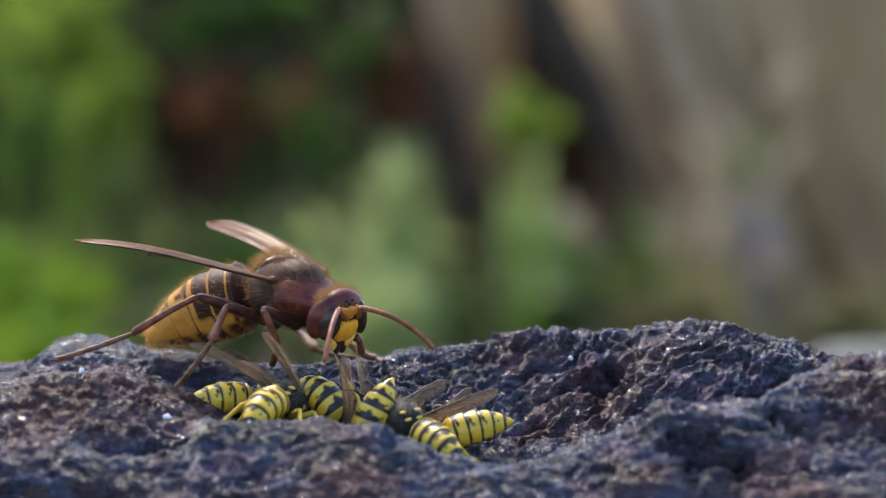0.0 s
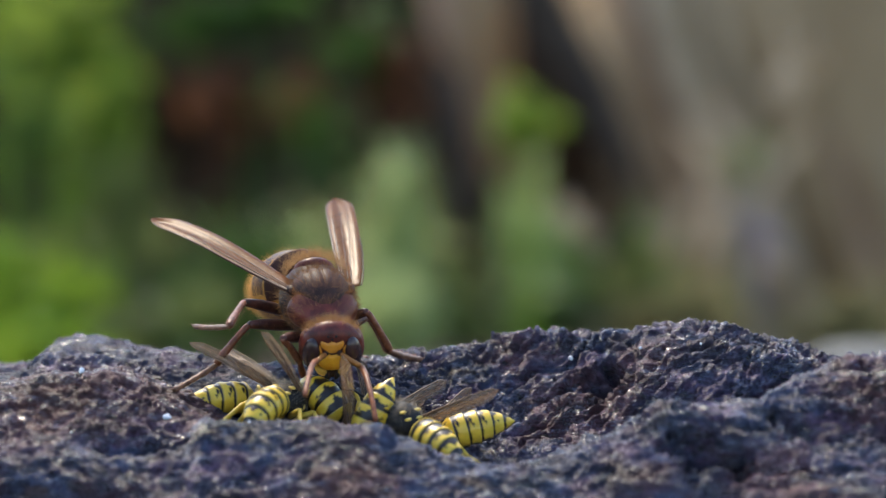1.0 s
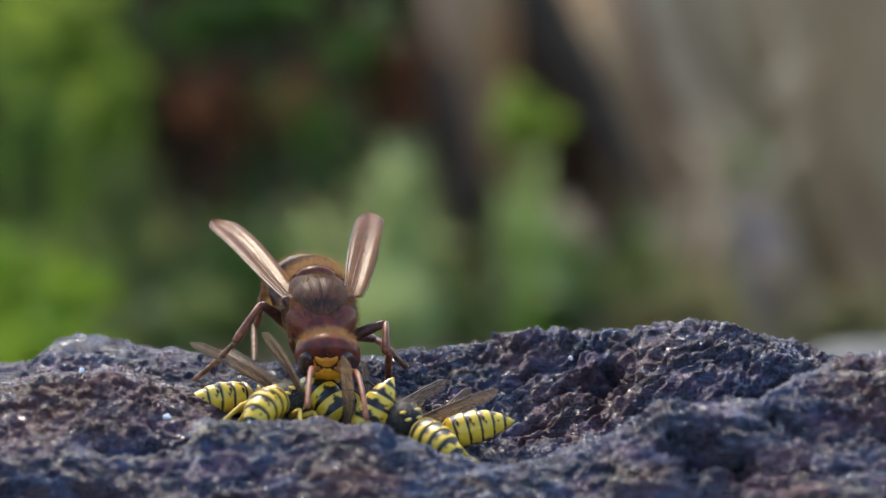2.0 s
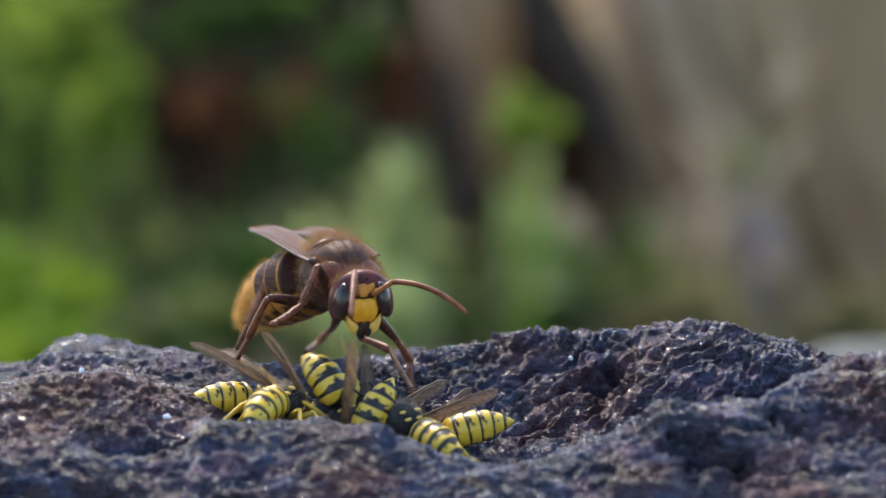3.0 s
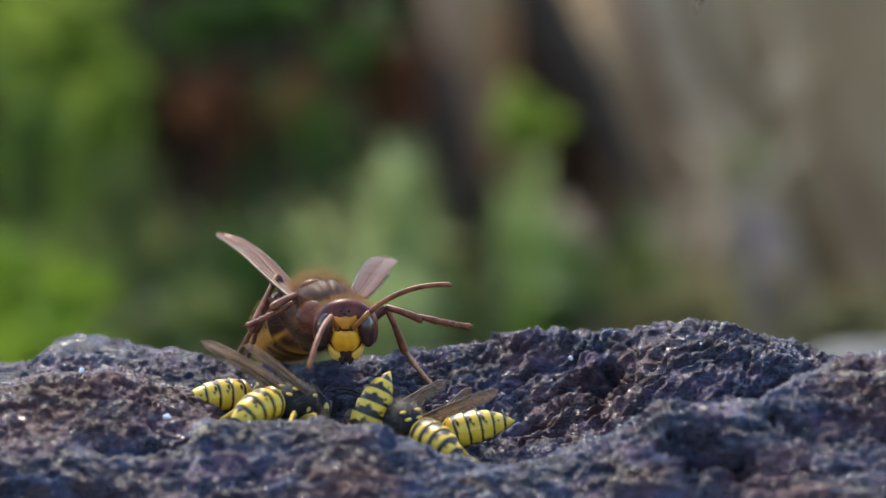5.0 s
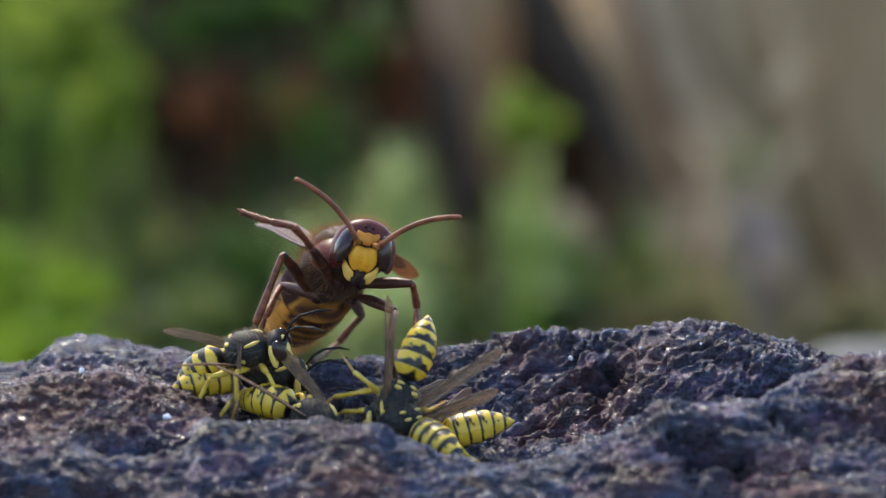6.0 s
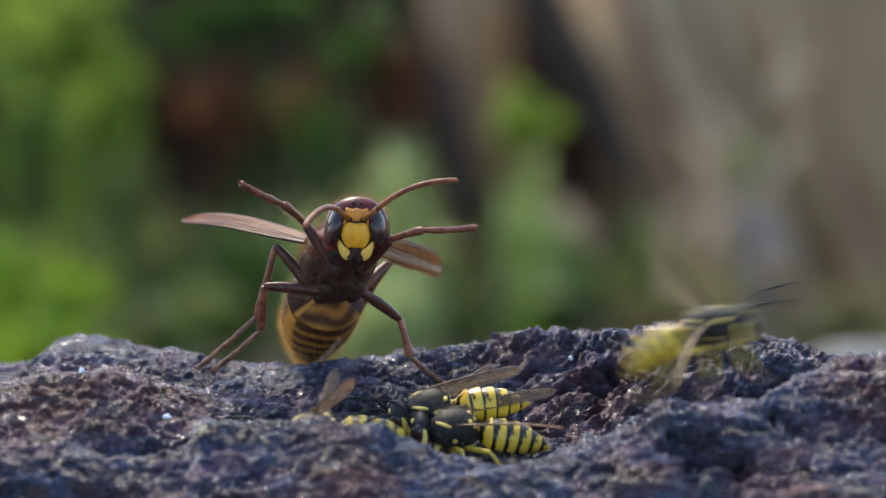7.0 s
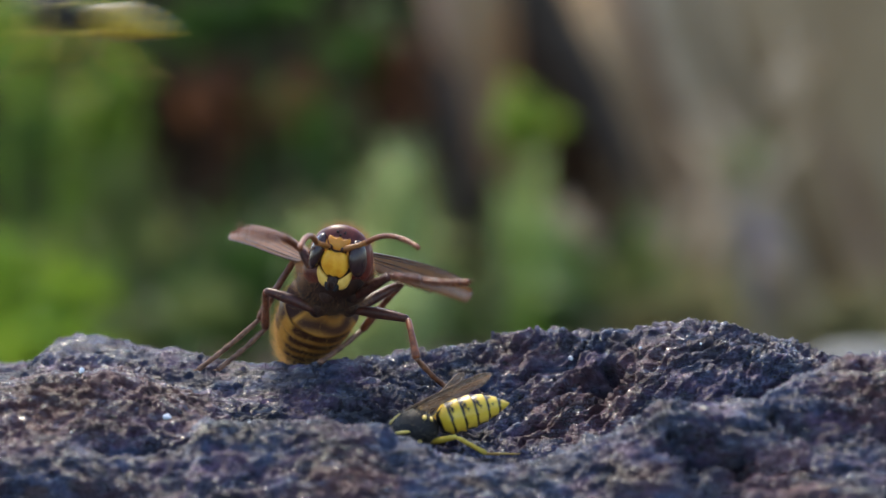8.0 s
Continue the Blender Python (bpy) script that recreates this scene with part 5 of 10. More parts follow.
    walk(HORNET["flagL"], [(0, pose(.00131, .00891, .00019, -25.5, -0.1, -44.4)), (0.3, pose(.00181, .00875, -.00055, -20.8, 0, -38.5)), (0.5, pose(.00233, .0087, -.00087, -16.2, 1.3, -36.3)), (0.7, pose(.00209, .00894, -.00098, -8.8, 3, -28.6)), (0.9, pose(.00187, .00919, -.0009, 0.4, 4.3, -21.1)), (1, pose(.00177, .00931, -.00091, 4.4, 4.2, -17.7)), (1.2, pose(.00196, .00888, -.00018, -9.4, -0.6, -32.4)), (1.5, pose(.00207, .0069, .00101, -28.3, -9, -77.3)), (1.7, pose(.00145, .0093, -.00049, 3.3, 2.6, -8.1)), (2.2, pose(.00184, .00897, -.00032, 3.9, 4, -11.6)), (2.8, pose(.00208, .009, -.00037, 6.8, 4.5, -10.8)), (2.9, pose(.00143, .00658, .00052, 4.8, 6.6, -18.9)), (3, pose(.00103, .00687, .00135, -22, 0.2, -22.2)), (3.1, pose(.0012, .00678, .00135, -13.8, 0.6, -24.9)), (3.2, pose(.00161, .00751, .00137, -16, -2, -26.5)), (3.3, pose(.00173, .00846, .00048, -22.9, -7.1, -24)), (3.4, pose(.00171, .00865, .00012, -22.6, -9, -22.6)), (3.5, pose(.00188, .00863, .00023, -17, -9.7, -24.8)), (3.6, pose(.00203, .00857, .00014, -22.2, -8.7, -25)), (3.8, pose(.00231, .00853, -.00038, -37.6, -8.4, -24.9)), (4, pose(.00249, .00842, -.00082, -55, -7.6, -24.3)), (4.2, pose(.00234, .00854, -.00069, -45.8, -13.2, -33.9)), (4.5, pose(.00214, .00869, -.00018, -31, -18.1, -51.5)), (4.6, pose(.00199, .00882, -.00009, -28.8, -13, -45.9)), (4.7, pose(.00199, .0088, .0001, -25.1, -7.9, -42.5)), (5.2, pose(.00161, .00838, .00141, -29.2, -2.8, -26.4)), (5.8, pose(.00166, .00895, .00074, 77.6, -19.3, -133.1)), (5.9, pose(.00134, .00929, .0002, 47.5, -26.2, -65.5)), (6, pose(.00134, .00943, -.0001, 61.5, -30.8, -135.1)), (6.2, pose(.0013, .00943, -.00009, 57.5, -38.9, -107.8)), (6.4, pose(.00129, .00935, .00024, -13.2, -12.5, -17.9)), (6.5, pose(.00216, .00857, .00006, -21, -10.6, -13.4)), (6.6, pose(.00213, .00877, -.00015, -25.4, -14, -16)), (6.8, pose(.00203, .00904, -.00023, -30.6, -19.4, -21.5)), (7, pose(.00192, .00925, -.00032, -36.2, -24.7, -27.2)), (7.2, pose(.00196, .00924, -.00001, -36.8, -24.2, -28.6)), (7.5, pose(.00192, .0092, .0005, -37.5, -22.5, -29.8)), (7.6, pose(.00195, .00924, .00062, -32.9, -18.3, -25.8)), (7.8, pose(.00245, .0091, .00025, -30.2, -16.3, -22)), (7.9, pose(.00252, .0091, .00055, -23.3, -12.1, -19.1)), (8, pose(.00268, .00903, .00078, -17.2, -9.2, -17))])
    walk(HORNET["fL1"], [(0, pose(.0012, .0023, -.0023, 25.2, 2.7, -69.6)), (0.3, pose(.0012, .0023, -.0023, 18.1, 2.9, -64.5)), (0.5, pose(.0012, .0023, -.0023, 19.9, 5.1, -71.8)), (0.7, pose(.0012, .0023, -.0023, 17.5, 8, -54.5)), (0.9, pose(.0012, .0023, -.0023, 22.1, 10.3, -40.1)), (1, pose(.0012, .0023, -.0023, 21.4, 10.5, -34.7)), (1.2, pose(.0012, .0023, -.0023, 10.9, 6.5, -36.1)), (1.5, pose(.0012, .0023, -.0023, 24.3, 5, -45)), (1.7, pose(.0012, .0023, -.0023, 61, 13.3, -40.2)), (2.2, pose(.0012, .0023, -.0023, 66.6, -10.6, -180)), (2.8, pose(.0012, .0023, -.0023, 61.7, 6, 180)), (2.9, pose(.0012, .0023, -.0023, 60.9, -2.8, -180)), (3, pose(.0012, .0023, -.0023, 55.9, 0.8, -49.7)), (3.1, pose(.0012, .0023, -.0023, 73.1, -18.7, -180)), (3.2, pose(.0012, .0023, -.0023, 44.8, -0.7, -158.2)), (3.3, pose(.0012, .0023, -.0023, 7.5, -0.4, -178.1)), (3.4, pose(.0012, .0023, -.0023, 0.6, 0.7, 177.8)), (3.5, pose(.0012, .0023, -.0023, -5.8, -8.6, -30.9)), (3.6, pose(.0012, .0023, -.0023, 7.7, -9.7, -38.8)), (3.8, pose(.0012, .0023, -.0023, 14.9, -13.1, -50.7)), (4, pose(.0012, .0023, -.0023, 27.5, -15.4, -62)), (4.2, pose(.0012, .0023, -.0023, 31.9, -4.4, -165.1)), (4.5, pose(.0012, .0023, -.0023, 31.6, -4.5, -157.7)), (4.6, pose(.0012, .0023, -.0023, 49.8, -2.6, -158.3)), (4.7, pose(.0012, .0023, -.0023, 79, -17.5, -180)), (5.2, pose(.0012, .0023, -.0023, 78, -19.7, -180)), (5.8, pose(.0012, .0023, -.0023, 27.5, -3.9, -42.9)), (5.9, pose(.0012, .0023, -.0023, 35.7, -9.8, -42.1)), (6, pose(.0012, .0023, -.0023, 37.1, -16.7, -55.1)), (6.2, pose(.0012, .0023, -.0023, 47.8, -20.6, -62.1)), (6.4, pose(.0012, .0023, -.0023, 120, -20.3, -180)), (6.5, pose(.0012, .0023, -.0023, 121.2, -29.6, 180)), (6.6, pose(.0012, .0023, -.0023, 54, -36.2, -82.5)), (6.8, pose(.0012, .0023, -.0023, 73.9, -32.5, -117.3)), (7, pose(.0012, .0023, -.0023, 75.8, -31.9, -119)), (7.2, pose(.0012, .0023, -.0023, 73.3, -30.2, -118.4)), (7.5, pose(.0012, .0023, -.0023, 74.2, -26.8, -118.4)), (7.6, pose(.0012, .0023, -.0023, 106.6, -17.5, 180)), (7.8, pose(.0012, .0023, -.0023, 77, -26.7, -117.2)), (7.9, pose(.0012, .0023, -.0023, 103.9, -21.6, 180)), (8, pose(.0012, .0023, -.0023, 71.5, -19.8, -113.3))])
    walk(HORNET["fL2"], [(0, pose(.00513, .00367, -.00035, -86.8, 24.1, 0)), (0.3, pose(.00518, .00412, -.00088, -60.2, -3.1, 105)), (0.5, pose(.00535, .00352, -.00074, -57.4, -5.1, 110.4)), (0.7, pose(.00488, .00469, -.00093, -54.6, -8.1, 123.7)), (0.9, pose(.00418, .00536, -.00059, -54.4, -11.4, 134.4)), (1, pose(.00389, .00564, -.00065, -54.3, -12.1, 139)), (1.2, pose(.00394, .00589, -.00144, -65.6, -6.9, 141.5)), (1.5, pose(.00428, .00515, -.00041, -73.5, 6.6, 0)), (1.7, pose(.00335, .00341, .00162, -60.6, 2.4, 0)), (2.2, pose(.00198, .00047, .00185, -61.7, -9.5, 0)), (2.8, pose(.00077, .00012, .00173, -65.7, 6.9, -162.4)), (2.9, pose(.0014, .00006, .00172, -70.4, -27, 0)), (3, pose(.0032, .00393, .00151, -88.7, -23.6, 0)), (3.1, pose(.00261, .00096, .00187, -33.1, 2.9, -64)), (3.2, pose(.00245, -.00072, .00094, -18.9, -1.6, -61.6)), (3.3, pose(.00135, -.00226, -.0017, -4, -12, -63.3)), (3.4, pose(.00102, -.0023, -.00225, 16.7, -17, -76.2)), (3.5, pose(.00361, .00619, -.00276, 40.3, -15.5, -110.2)), (3.6, pose(.00397, .00592, -.00169, 18, -14.2, -68)), (3.8, pose(.00447, .00532, -.00115, -21.1, -11.3, -41.8)), (4, pose(.00454, .00471, -.00025, -128, 4.3, 0)), (4.2, pose(.00238, -.00143, .00013, -85.3, -5.9, 0)), (4.5, pose(.00286, -.00125, .00011, -90.3, 6.4, 0)), (4.6, pose(.00245, -.0004, .00121, -76.6, 1.9, 0)), (4.7, pose(.00255, .00142, .00201, -44.4, 0.3, 166.1)), (5.2, pose(.00271, .00134, .00194, -4.9, -0.2, -29.4)), (5.8, pose(.00387, .00539, -.00018, 15, -2, -159.9)), (5.9, pose(.00336, .00538, .00035, 41, -3.8, -165.2)), (6, pose(.00375, .00505, .00036, 23.3, -15.2, -47.9)), (6.2, pose(.00337, .00481, .00089, 16.8, -15.6, -40.8)), (6.4, pose(.00258, .0046, .00144, 34.4, -21.5, -47.3)), (6.5, pose(.00315, .00468, .00112, 32.7, -24.2, -39.5)), (6.6, pose(.00359, .00483, .0007, 25.2, -24.7, -38.4)), (6.8, pose(.00342, .00383, .00143, 15.4, -27, -45.3)), (7, pose(.00333, .00381, .00149, 9.9, -27.5, -47)), (7.2, pose(.00342, .00362, .00151, 5.7, -25.6, -46.4)), (7.5, pose(.00325, .00346, .00165, 1.1, -22.4, -45.7)), (7.6, pose(.00253, .00362, .0019, 30.8, -24, -59.9)), (7.8, pose(.00304, .00362, .0017, 73.3, -27.3, -114.1)), (7.9, pose(.00284, .00341, .00185, 71.7, -23.3, -111.7)), (8, pose(.00313, .00308, .0018, 5.4, -12.4, -34.2))])
    walk(HORNET["fL3"], [(0, pose(.00375, .00385, -.00344, -31.1, -1.3, 153.1)), (0.3, pose(.00351, .00383, -.00382, -30.5, -1.1, 160.3)), (0.5, pose(.00355, .00311, -.00359, -32, -1.5, 163.6)), (0.7, pose(.00303, .00392, -.00367, -41.3, -2.9, 162.6)), (0.9, pose(.00239, .00436, -.0033, -52.1, -5.3, 160.7)), (1, pose(.00216, .00453, -.00335, -56.8, -6.6, 159.1)), (1.2, pose(.00278, .00503, -.00451, -46.7, -4.9, 153.9)), (1.5, pose(.0039, .00611, -.00365, -41.6, -4.2, 143.6)), (1.7, pose(.00322, .00508, -.00134, -53.1, -9.3, 153.4)), (2.2, pose(.00247, .00209, -.0011, -53.9, -3, 172.2)), (2.8, pose(.00155, -.0011, -.00135, 11.2, 10.8, -28.7)), (2.9, pose(.00285, .0012, -.00114, 7.5, 13.5, -39.3)), (3, pose(.00456, .00401, -.00161, -13.2, 0.8, -50.9)), (3.1, pose(.00513, .0023, .00002, -0.6, 2.5, -50.9)), (3.2, pose(.00529, .00079, -.00016, 0.3, -1.5, -54.7)), (3.3, pose(.0044, -.00078, -.00193, -2.3, -11.1, -54.9)), (3.4, pose(.00411, -.00124, -.00132, -0.2, -14.7, -56.5)), (3.5, pose(.00625, .00585, -.00064, 19.2, -9.9, -143.7)), (3.6, pose(.00688, .00737, -.00067, 9.7, -6.1, -156.8)), (3.8, pose(.00677, .00753, -.00235, -2.5, -3.1, -169.7)), (4, pose(.00434, .00262, -.00292, -31.9, -10.9, -38.2)), (4.2, pose(.00273, -.00115, -.00325, -26.7, 0.6, 177.9)), (4.5, pose(.00248, -.00127, -.00327, -51.4, 1.7, 171.8)), (4.6, pose(.00234, .00039, -.0021, -44, 0.4, 176.9)), (4.7, pose(.00199, -.00094, -.00037, -45, 0, -179.3)), (5.2, pose(.00438, .00429, .00165, -8.9, -0.2, -38.5)), (5.8, pose(.00503, .00231, .0007, 7.7, -4.8, -56.6)), (5.9, pose(.00416, .00293, .00257, 31.7, -13.2, -65.4)), (6, pose(.00583, .00741, .00166, 25.4, -16.7, -124.5)), (6.2, pose(.0053, .00744, .00184, 29.1, -14.6, -142.4)), (6.4, pose(.00417, .00702, .00322, 17.3, -23.2, -53.1)), (6.5, pose(.00439, .00737, .0028, 21.6, -29.8, -54.1)), (6.6, pose(.00503, .00762, .00202, 7.9, -35.5, -75.1)), (6.8, pose(.00546, .00643, .00223, 6.7, -32.3, -61.9)), (7, pose(.00559, .00629, .00201, 9.7, -32.2, -62.4)), (7.2, pose(.00577, .00606, .00181, 3.6, -30.8, -64.4)), (7.5, pose(.00567, .00585, .00171, -4.2, -28.3, -69.3)), (7.6, pose(.0047, .00569, .00349, 1.5, -23.2, -56.4)), (7.8, pose(.00454, .00458, .0046, 16.5, -21.4, -43.9)), (7.9, pose(.00431, .0042, .00482, 26.3, -21.2, -56.9)), (8, pose(.00497, .00592, .00212, 0.3, -18.5, -58.7))])
    walk(HORNET["mL1"], [(0, pose(.0015, -.0004, -.0027, 24.3, 2.9, -87.5)), (0.3, pose(.0015, -.0004, -.0027, 19.7, 3.2, -84.5)), (0.5, pose(.0015, -.0004, -.0027, 19.7, 5.3, -98)), (0.7, pose(.0015, -.0004, -.0027, 16.2, 9.6, -79.5)), (0.9, pose(.0015, -.0004, -.0027, 17.6, 14.5, -67)), (1, pose(.0015, -.0004, -.0027, 16.1, 16.2, -62.7)), (1.2, pose(.0015, -.0004, -.0027, 11.1, 9.5, -59.7)), (1.5, pose(.0015, -.0004, -.0027, 23.4, 6.5, -65.5)), (1.7, pose(.0015, -.0004, -.0027, 42.8, 16.9, -56.1)), (2.2, pose(.0015, -.0004, -.0027, 50.7, 17.1, -53.7)), (2.8, pose(.0015, -.0004, -.0027, 56.9, 17.5, -52.3)), (2.9, pose(.0015, -.0004, -.0027, 36.2, 18.4, -61.4)), (3, pose(.0015, -.0004, -.0027, 13.8, 1.1, -79.6)), (3.1, pose(.0015, -.0004, -.0027, 25.5, 3, -112.9)), (3.2, pose(.0015, -.0004, -.0027, 21.4, -1.7, -112.1)), (3.3, pose(.0015, -.0004, -.0027, 0.7, -9.5, -135.4)), (3.4, pose(.0015, -.0004, -.0027, 1.6, -10.7, -143.2)), (3.5, pose(.0015, -.0004, -.0027, 14.7, -10.9, -139.4)), (3.6, pose(.0015, -.0004, -.0027, 19.3, -10.4, -137.6)), (3.8, pose(.0015, -.0004, -.0027, 18.4, -10.8, -140.3)), (4, pose(.0015, -.0004, -.0027, 19.8, -9.7, -146.6)), (4.2, pose(.0015, -.0004, -.0027, 19, -9.3, -146.4)), (4.5, pose(.0015, -.0004, -.0027, 26.7, -7.7, -139.9)), (4.6, pose(.0015, -.0004, -.0027, 39.2, -4.3, -142.6)), (4.7, pose(.0015, -.0004, -.0027, 55.4, -1.2, -116.4)), (5.2, pose(.0015, -.0004, -.0027, 54.5, -0.3, -115)), (5.8, pose(.0015, -.0004, -.0027, 21.1, -2.2, -157.9)), (5.9, pose(.0015, -.0004, -.0027, 19.6, -5.2, -159.3)), (6, pose(.0015, -.0004, -.0027, 25.6, -8.8, -155)), (6.2, pose(.0015, -.0004, -.0027, 28.4, -14.4, -142.9)), (6.4, pose(.0015, -.0004, -.0027, 26, -19.1, -139.7)), (6.5, pose(.0015, -.0004, -.0027, -4.9, -35.2, -92.2)), (6.6, pose(.0015, -.0004, -.0027, -1, -35.9, -101.7)), (6.8, pose(.0015, -.0004, -.0027, 8.2, -34.8, -104)), (7, pose(.0015, -.0004, -.0027, 15.5, -34.3, -106.2)), (7.2, pose(.0015, -.0004, -.0027, 17.9, -32.3, -106.8)), (7.5, pose(.0015, -.0004, -.0027, 27.5, -26.8, -118.7)), (7.6, pose(.0015, -.0004, -.0027, 33.8, -21.2, -131.1)), (7.8, pose(.0015, -.0004, -.0027, 16.4, -25, -124.4)), (7.9, pose(.0015, -.0004, -.0027, 25, -20, -128.2)), (8, pose(.0015, -.0004, -.0027, 29.1, -18.1, -123.2))])
    walk(HORNET["mL2"], [(0, pose(.00606, -.00031, -.00064, -34, 2.3, -54.4)), (0.3, pose(.00619, -.00004, -.00101, -60.2, 1.1, -159.6)), (0.5, pose(.00614, -.00121, -.00103, -64.1, 3.8, -135.8)), (0.7, pose(.00626, .00025, -.00133, -55.8, 9.7, -94.8)), (0.9, pose(.00603, .00112, -.00123, -51.1, 15.7, -90)), (1, pose(.00595, .00146, -.00137, -48.6, 18.1, -87.5)), (1.2, pose(.00582, .00194, -.00175, -48.2, 10.9, -84.1)), (1.5, pose(.00577, .0013, -.00073, -39.2, 6, -57.9)), (1.7, pose(.00509, .00083, .00055, -31.7, 16.6, -54.6)), (2.2, pose(.00473, .00056, .001, -31, 16.4, -50.4)), (2.8, pose(.00443, .00027, .00129, -74, 15.3, -136.7)), (2.9, pose(.00549, .00072, .0001, -75.6, 12.2, -145)), (3, pose(.00628, .00045, -.00151, -60.5, 0.6, -146.5)), (3.1, pose(.00561, -.00226, -.00055, -56, 1.3, -156.5)), (3.2, pose(.00583, -.0021, -.00088, -46.1, -0.5, -163.9)), (3.3, pose(.00502, -.00395, -.00264, -32.8, -1.5, -173.6)), (3.4, pose(.00452, -.00439, -.00256, -24.2, -1, -176.7)), (3.5, pose(.00483, -.00391, -.00145, -20.7, 0.4, 178.7)), (3.6, pose(.0049, -.00369, -.00107, -24.5, 0.4, 178.5)), (3.8, pose(.00476, -.00386, -.00115, -28.2, 0.2, 179.2)), (4, pose(.00433, -.00417, -.00103, -33.2, -0.6, -178.1)), (4.2, pose(.00434, -.00419, -.0011, -37.7, -1.2, -176.1)), (4.5, pose(.00461, -.00362, -.00047, -48.3, -1.6, -172.3)), (4.6, pose(.00405, -.00333, .00045, -52.1, -1.3, -169.4)), (4.7, pose(.00408, -.00158, .00141, -47.5, -0.3, -167.2)), (5.2, pose(.00414, -.00161, .00137, -50.4, -0.1, -167.2)), (5.8, pose(.00332, -.0047, -.0009, -37.2, -3.2, -33.8)), (5.9, pose(.00331, -.00475, -.00103, -43.3, -8.3, -34.7)), (6, pose(.00371, -.00434, -.00056, -46.4, -12.4, -37.1)), (6.2, pose(.00462, -.00355, -.0004, -54.6, -13.2, -33.4)), (6.4, pose(.00495, -.00337, -.00063, -65.7, -14.1, -28)), (6.5, pose(.00647, -.00084, -.00305, -24.9, -12.8, -161.2)), (6.6, pose(.00638, -.00147, -.00277, -25, -10.6, -165.3)), (6.8, pose(.0064, -.00121, -.00212, -151.1, -6.5, 0)), (7, pose(.00634, -.00102, -.0016, -147.2, 2.1, 0)), (7.2, pose(.00629, -.00099, -.0014, -142.8, 0.9, 0)), (7.5, pose(.00589, -.00162, -.00064, -133.5, 0.8, 0)), (7.6, pose(.00529, -.00238, -.00011, -134.9, 1.4, 0)), (7.8, pose(.00579, -.00262, -.00142, -34.6, 3.7, 173.4)), (7.9, pose(.00551, -.00263, -.00071, -36, 2.7, 174.1)), (8, pose(.00557, -.00216, -.00039, -36.2, 2.3, 174))])
    walk(HORNET["mL3"], [(0, pose(.00883, .0018, -.00299, -52.8, 1.6, -147.3)), (0.3, pose(.00699, -.00198, -.00466, -30.7, 3, -69.9)), (0.5, pose(.0076, -.00235, -.0048, -24.3, 4.9, -65.2)), (0.7, pose(.00866, .00064, -.00475, -14.3, 8.1, -55.7)), (0.9, pose(.00867, .002, -.00438, -6.3, 12.2, -50.3)), (1, pose(.00868, .00256, -.00437, -2.6, 13.7, -48.2)), (1.2, pose(.00854, .00281, -.00483, -15.3, 8.7, -52.2)), (1.5, pose(.00838, .00327, -.00337, -37.8, 7, -81.8)), (1.7, pose(.00764, .00341, -.00156, -48.5, 18.8, -111.3)), (2.2, pose(.00711, .00333, -.00108, -55.2, 11.8, -146.7)), (2.8, pose(.006, .00016, -.0026, -52.8, 4.6, -168.3)), (2.9, pose(.00679, .00035, -.00387, -50.9, 1, -177.2)), (3, pose(.00745, -.00125, -.00516, -30.2, -0.1, 177.3)), (3.1, pose(.00662, -.00438, -.00403, -33.5, -0.2, 175.9)), (3.2, pose(.00662, -.00491, -.0039, -29.3, 0.2, 174.9)), (3.3, pose(.00535, -.00747, -.00491, -18.8, 0.6, 177.3)), (3.4, pose(.00471, -.00821, -.00429, -15.7, 0.4, 178.9)), (3.5, pose(.00475, -.00784, -.00294, -17.6, 0.7, 177.8)), (3.6, pose(.00481, -.00751, -.00282, -17.4, 1.2, 175.6)), (3.8, pose(.00472, -.00756, -.00314, -13.2, 2.4, 171.9)), (4, pose(.00442, -.00768, -.00333, -10, 3.4, 169.1)), (4.2, pose(.00451, -.00751, -.00367, -8.7, 3.2, 169.1)), (4.5, pose(.00489, -.0064, -.00361, -10.2, 2.3, 168.7)), (4.6, pose(.00445, -.00589, -.00286, -16.7, 1, 172.2)), (4.7, pose(.0047, -.00436, -.00168, -24.2, 0.2, 173.7)), (5.2, pose(.00473, -.00422, -.00187, -35.1, 0, 179.6)), (5.8, pose(.0053, -.00199, -.00343, -42.2, -0.9, -170.7)), (5.9, pose(.00539, -.00248, -.00388, -35.9, -2.5, -170.3)), (6, pose(.00598, -.00243, -.00353, -32.4, -3.1, -171.5)), (6.2, pose(.00661, -.00195, -.00373, -29.6, -2.9, -173.2)), (6.4, pose(.00659, -.00228, -.00434, -24.9, -3.6, -173.3)), (6.5, pose(.00732, -.00457, -.00477, -18, -2.1, -177)), (6.6, pose(.00703, -.00523, -.00452, -16, -8.8, -168)), (6.8, pose(.00663, -.00488, -.00413, -17.6, -21, -147.6)), (7, pose(.00626, -.00455, -.00387, -26.9, -33.3, -112.8)), (7.2, pose(.00625, -.00434, -.00394, -25.6, -30.6, -116.6)), (7.5, pose(.00585, -.00451, -.00368, -26, -26.8, -118.6)), (7.6, pose(.00522, -.00534, -.00308, -30.3, -25.5, -111.6)), (7.8, pose(.00555, -.00607, -.0038, -30.6, -27.9, -110.4)), (7.9, pose(.00528, -.00603, -.00318, -42.4, -24.1, -75.2)), (8, pose(.00532, -.00554, -.00287, -41.9, -20.8, -76.2))])
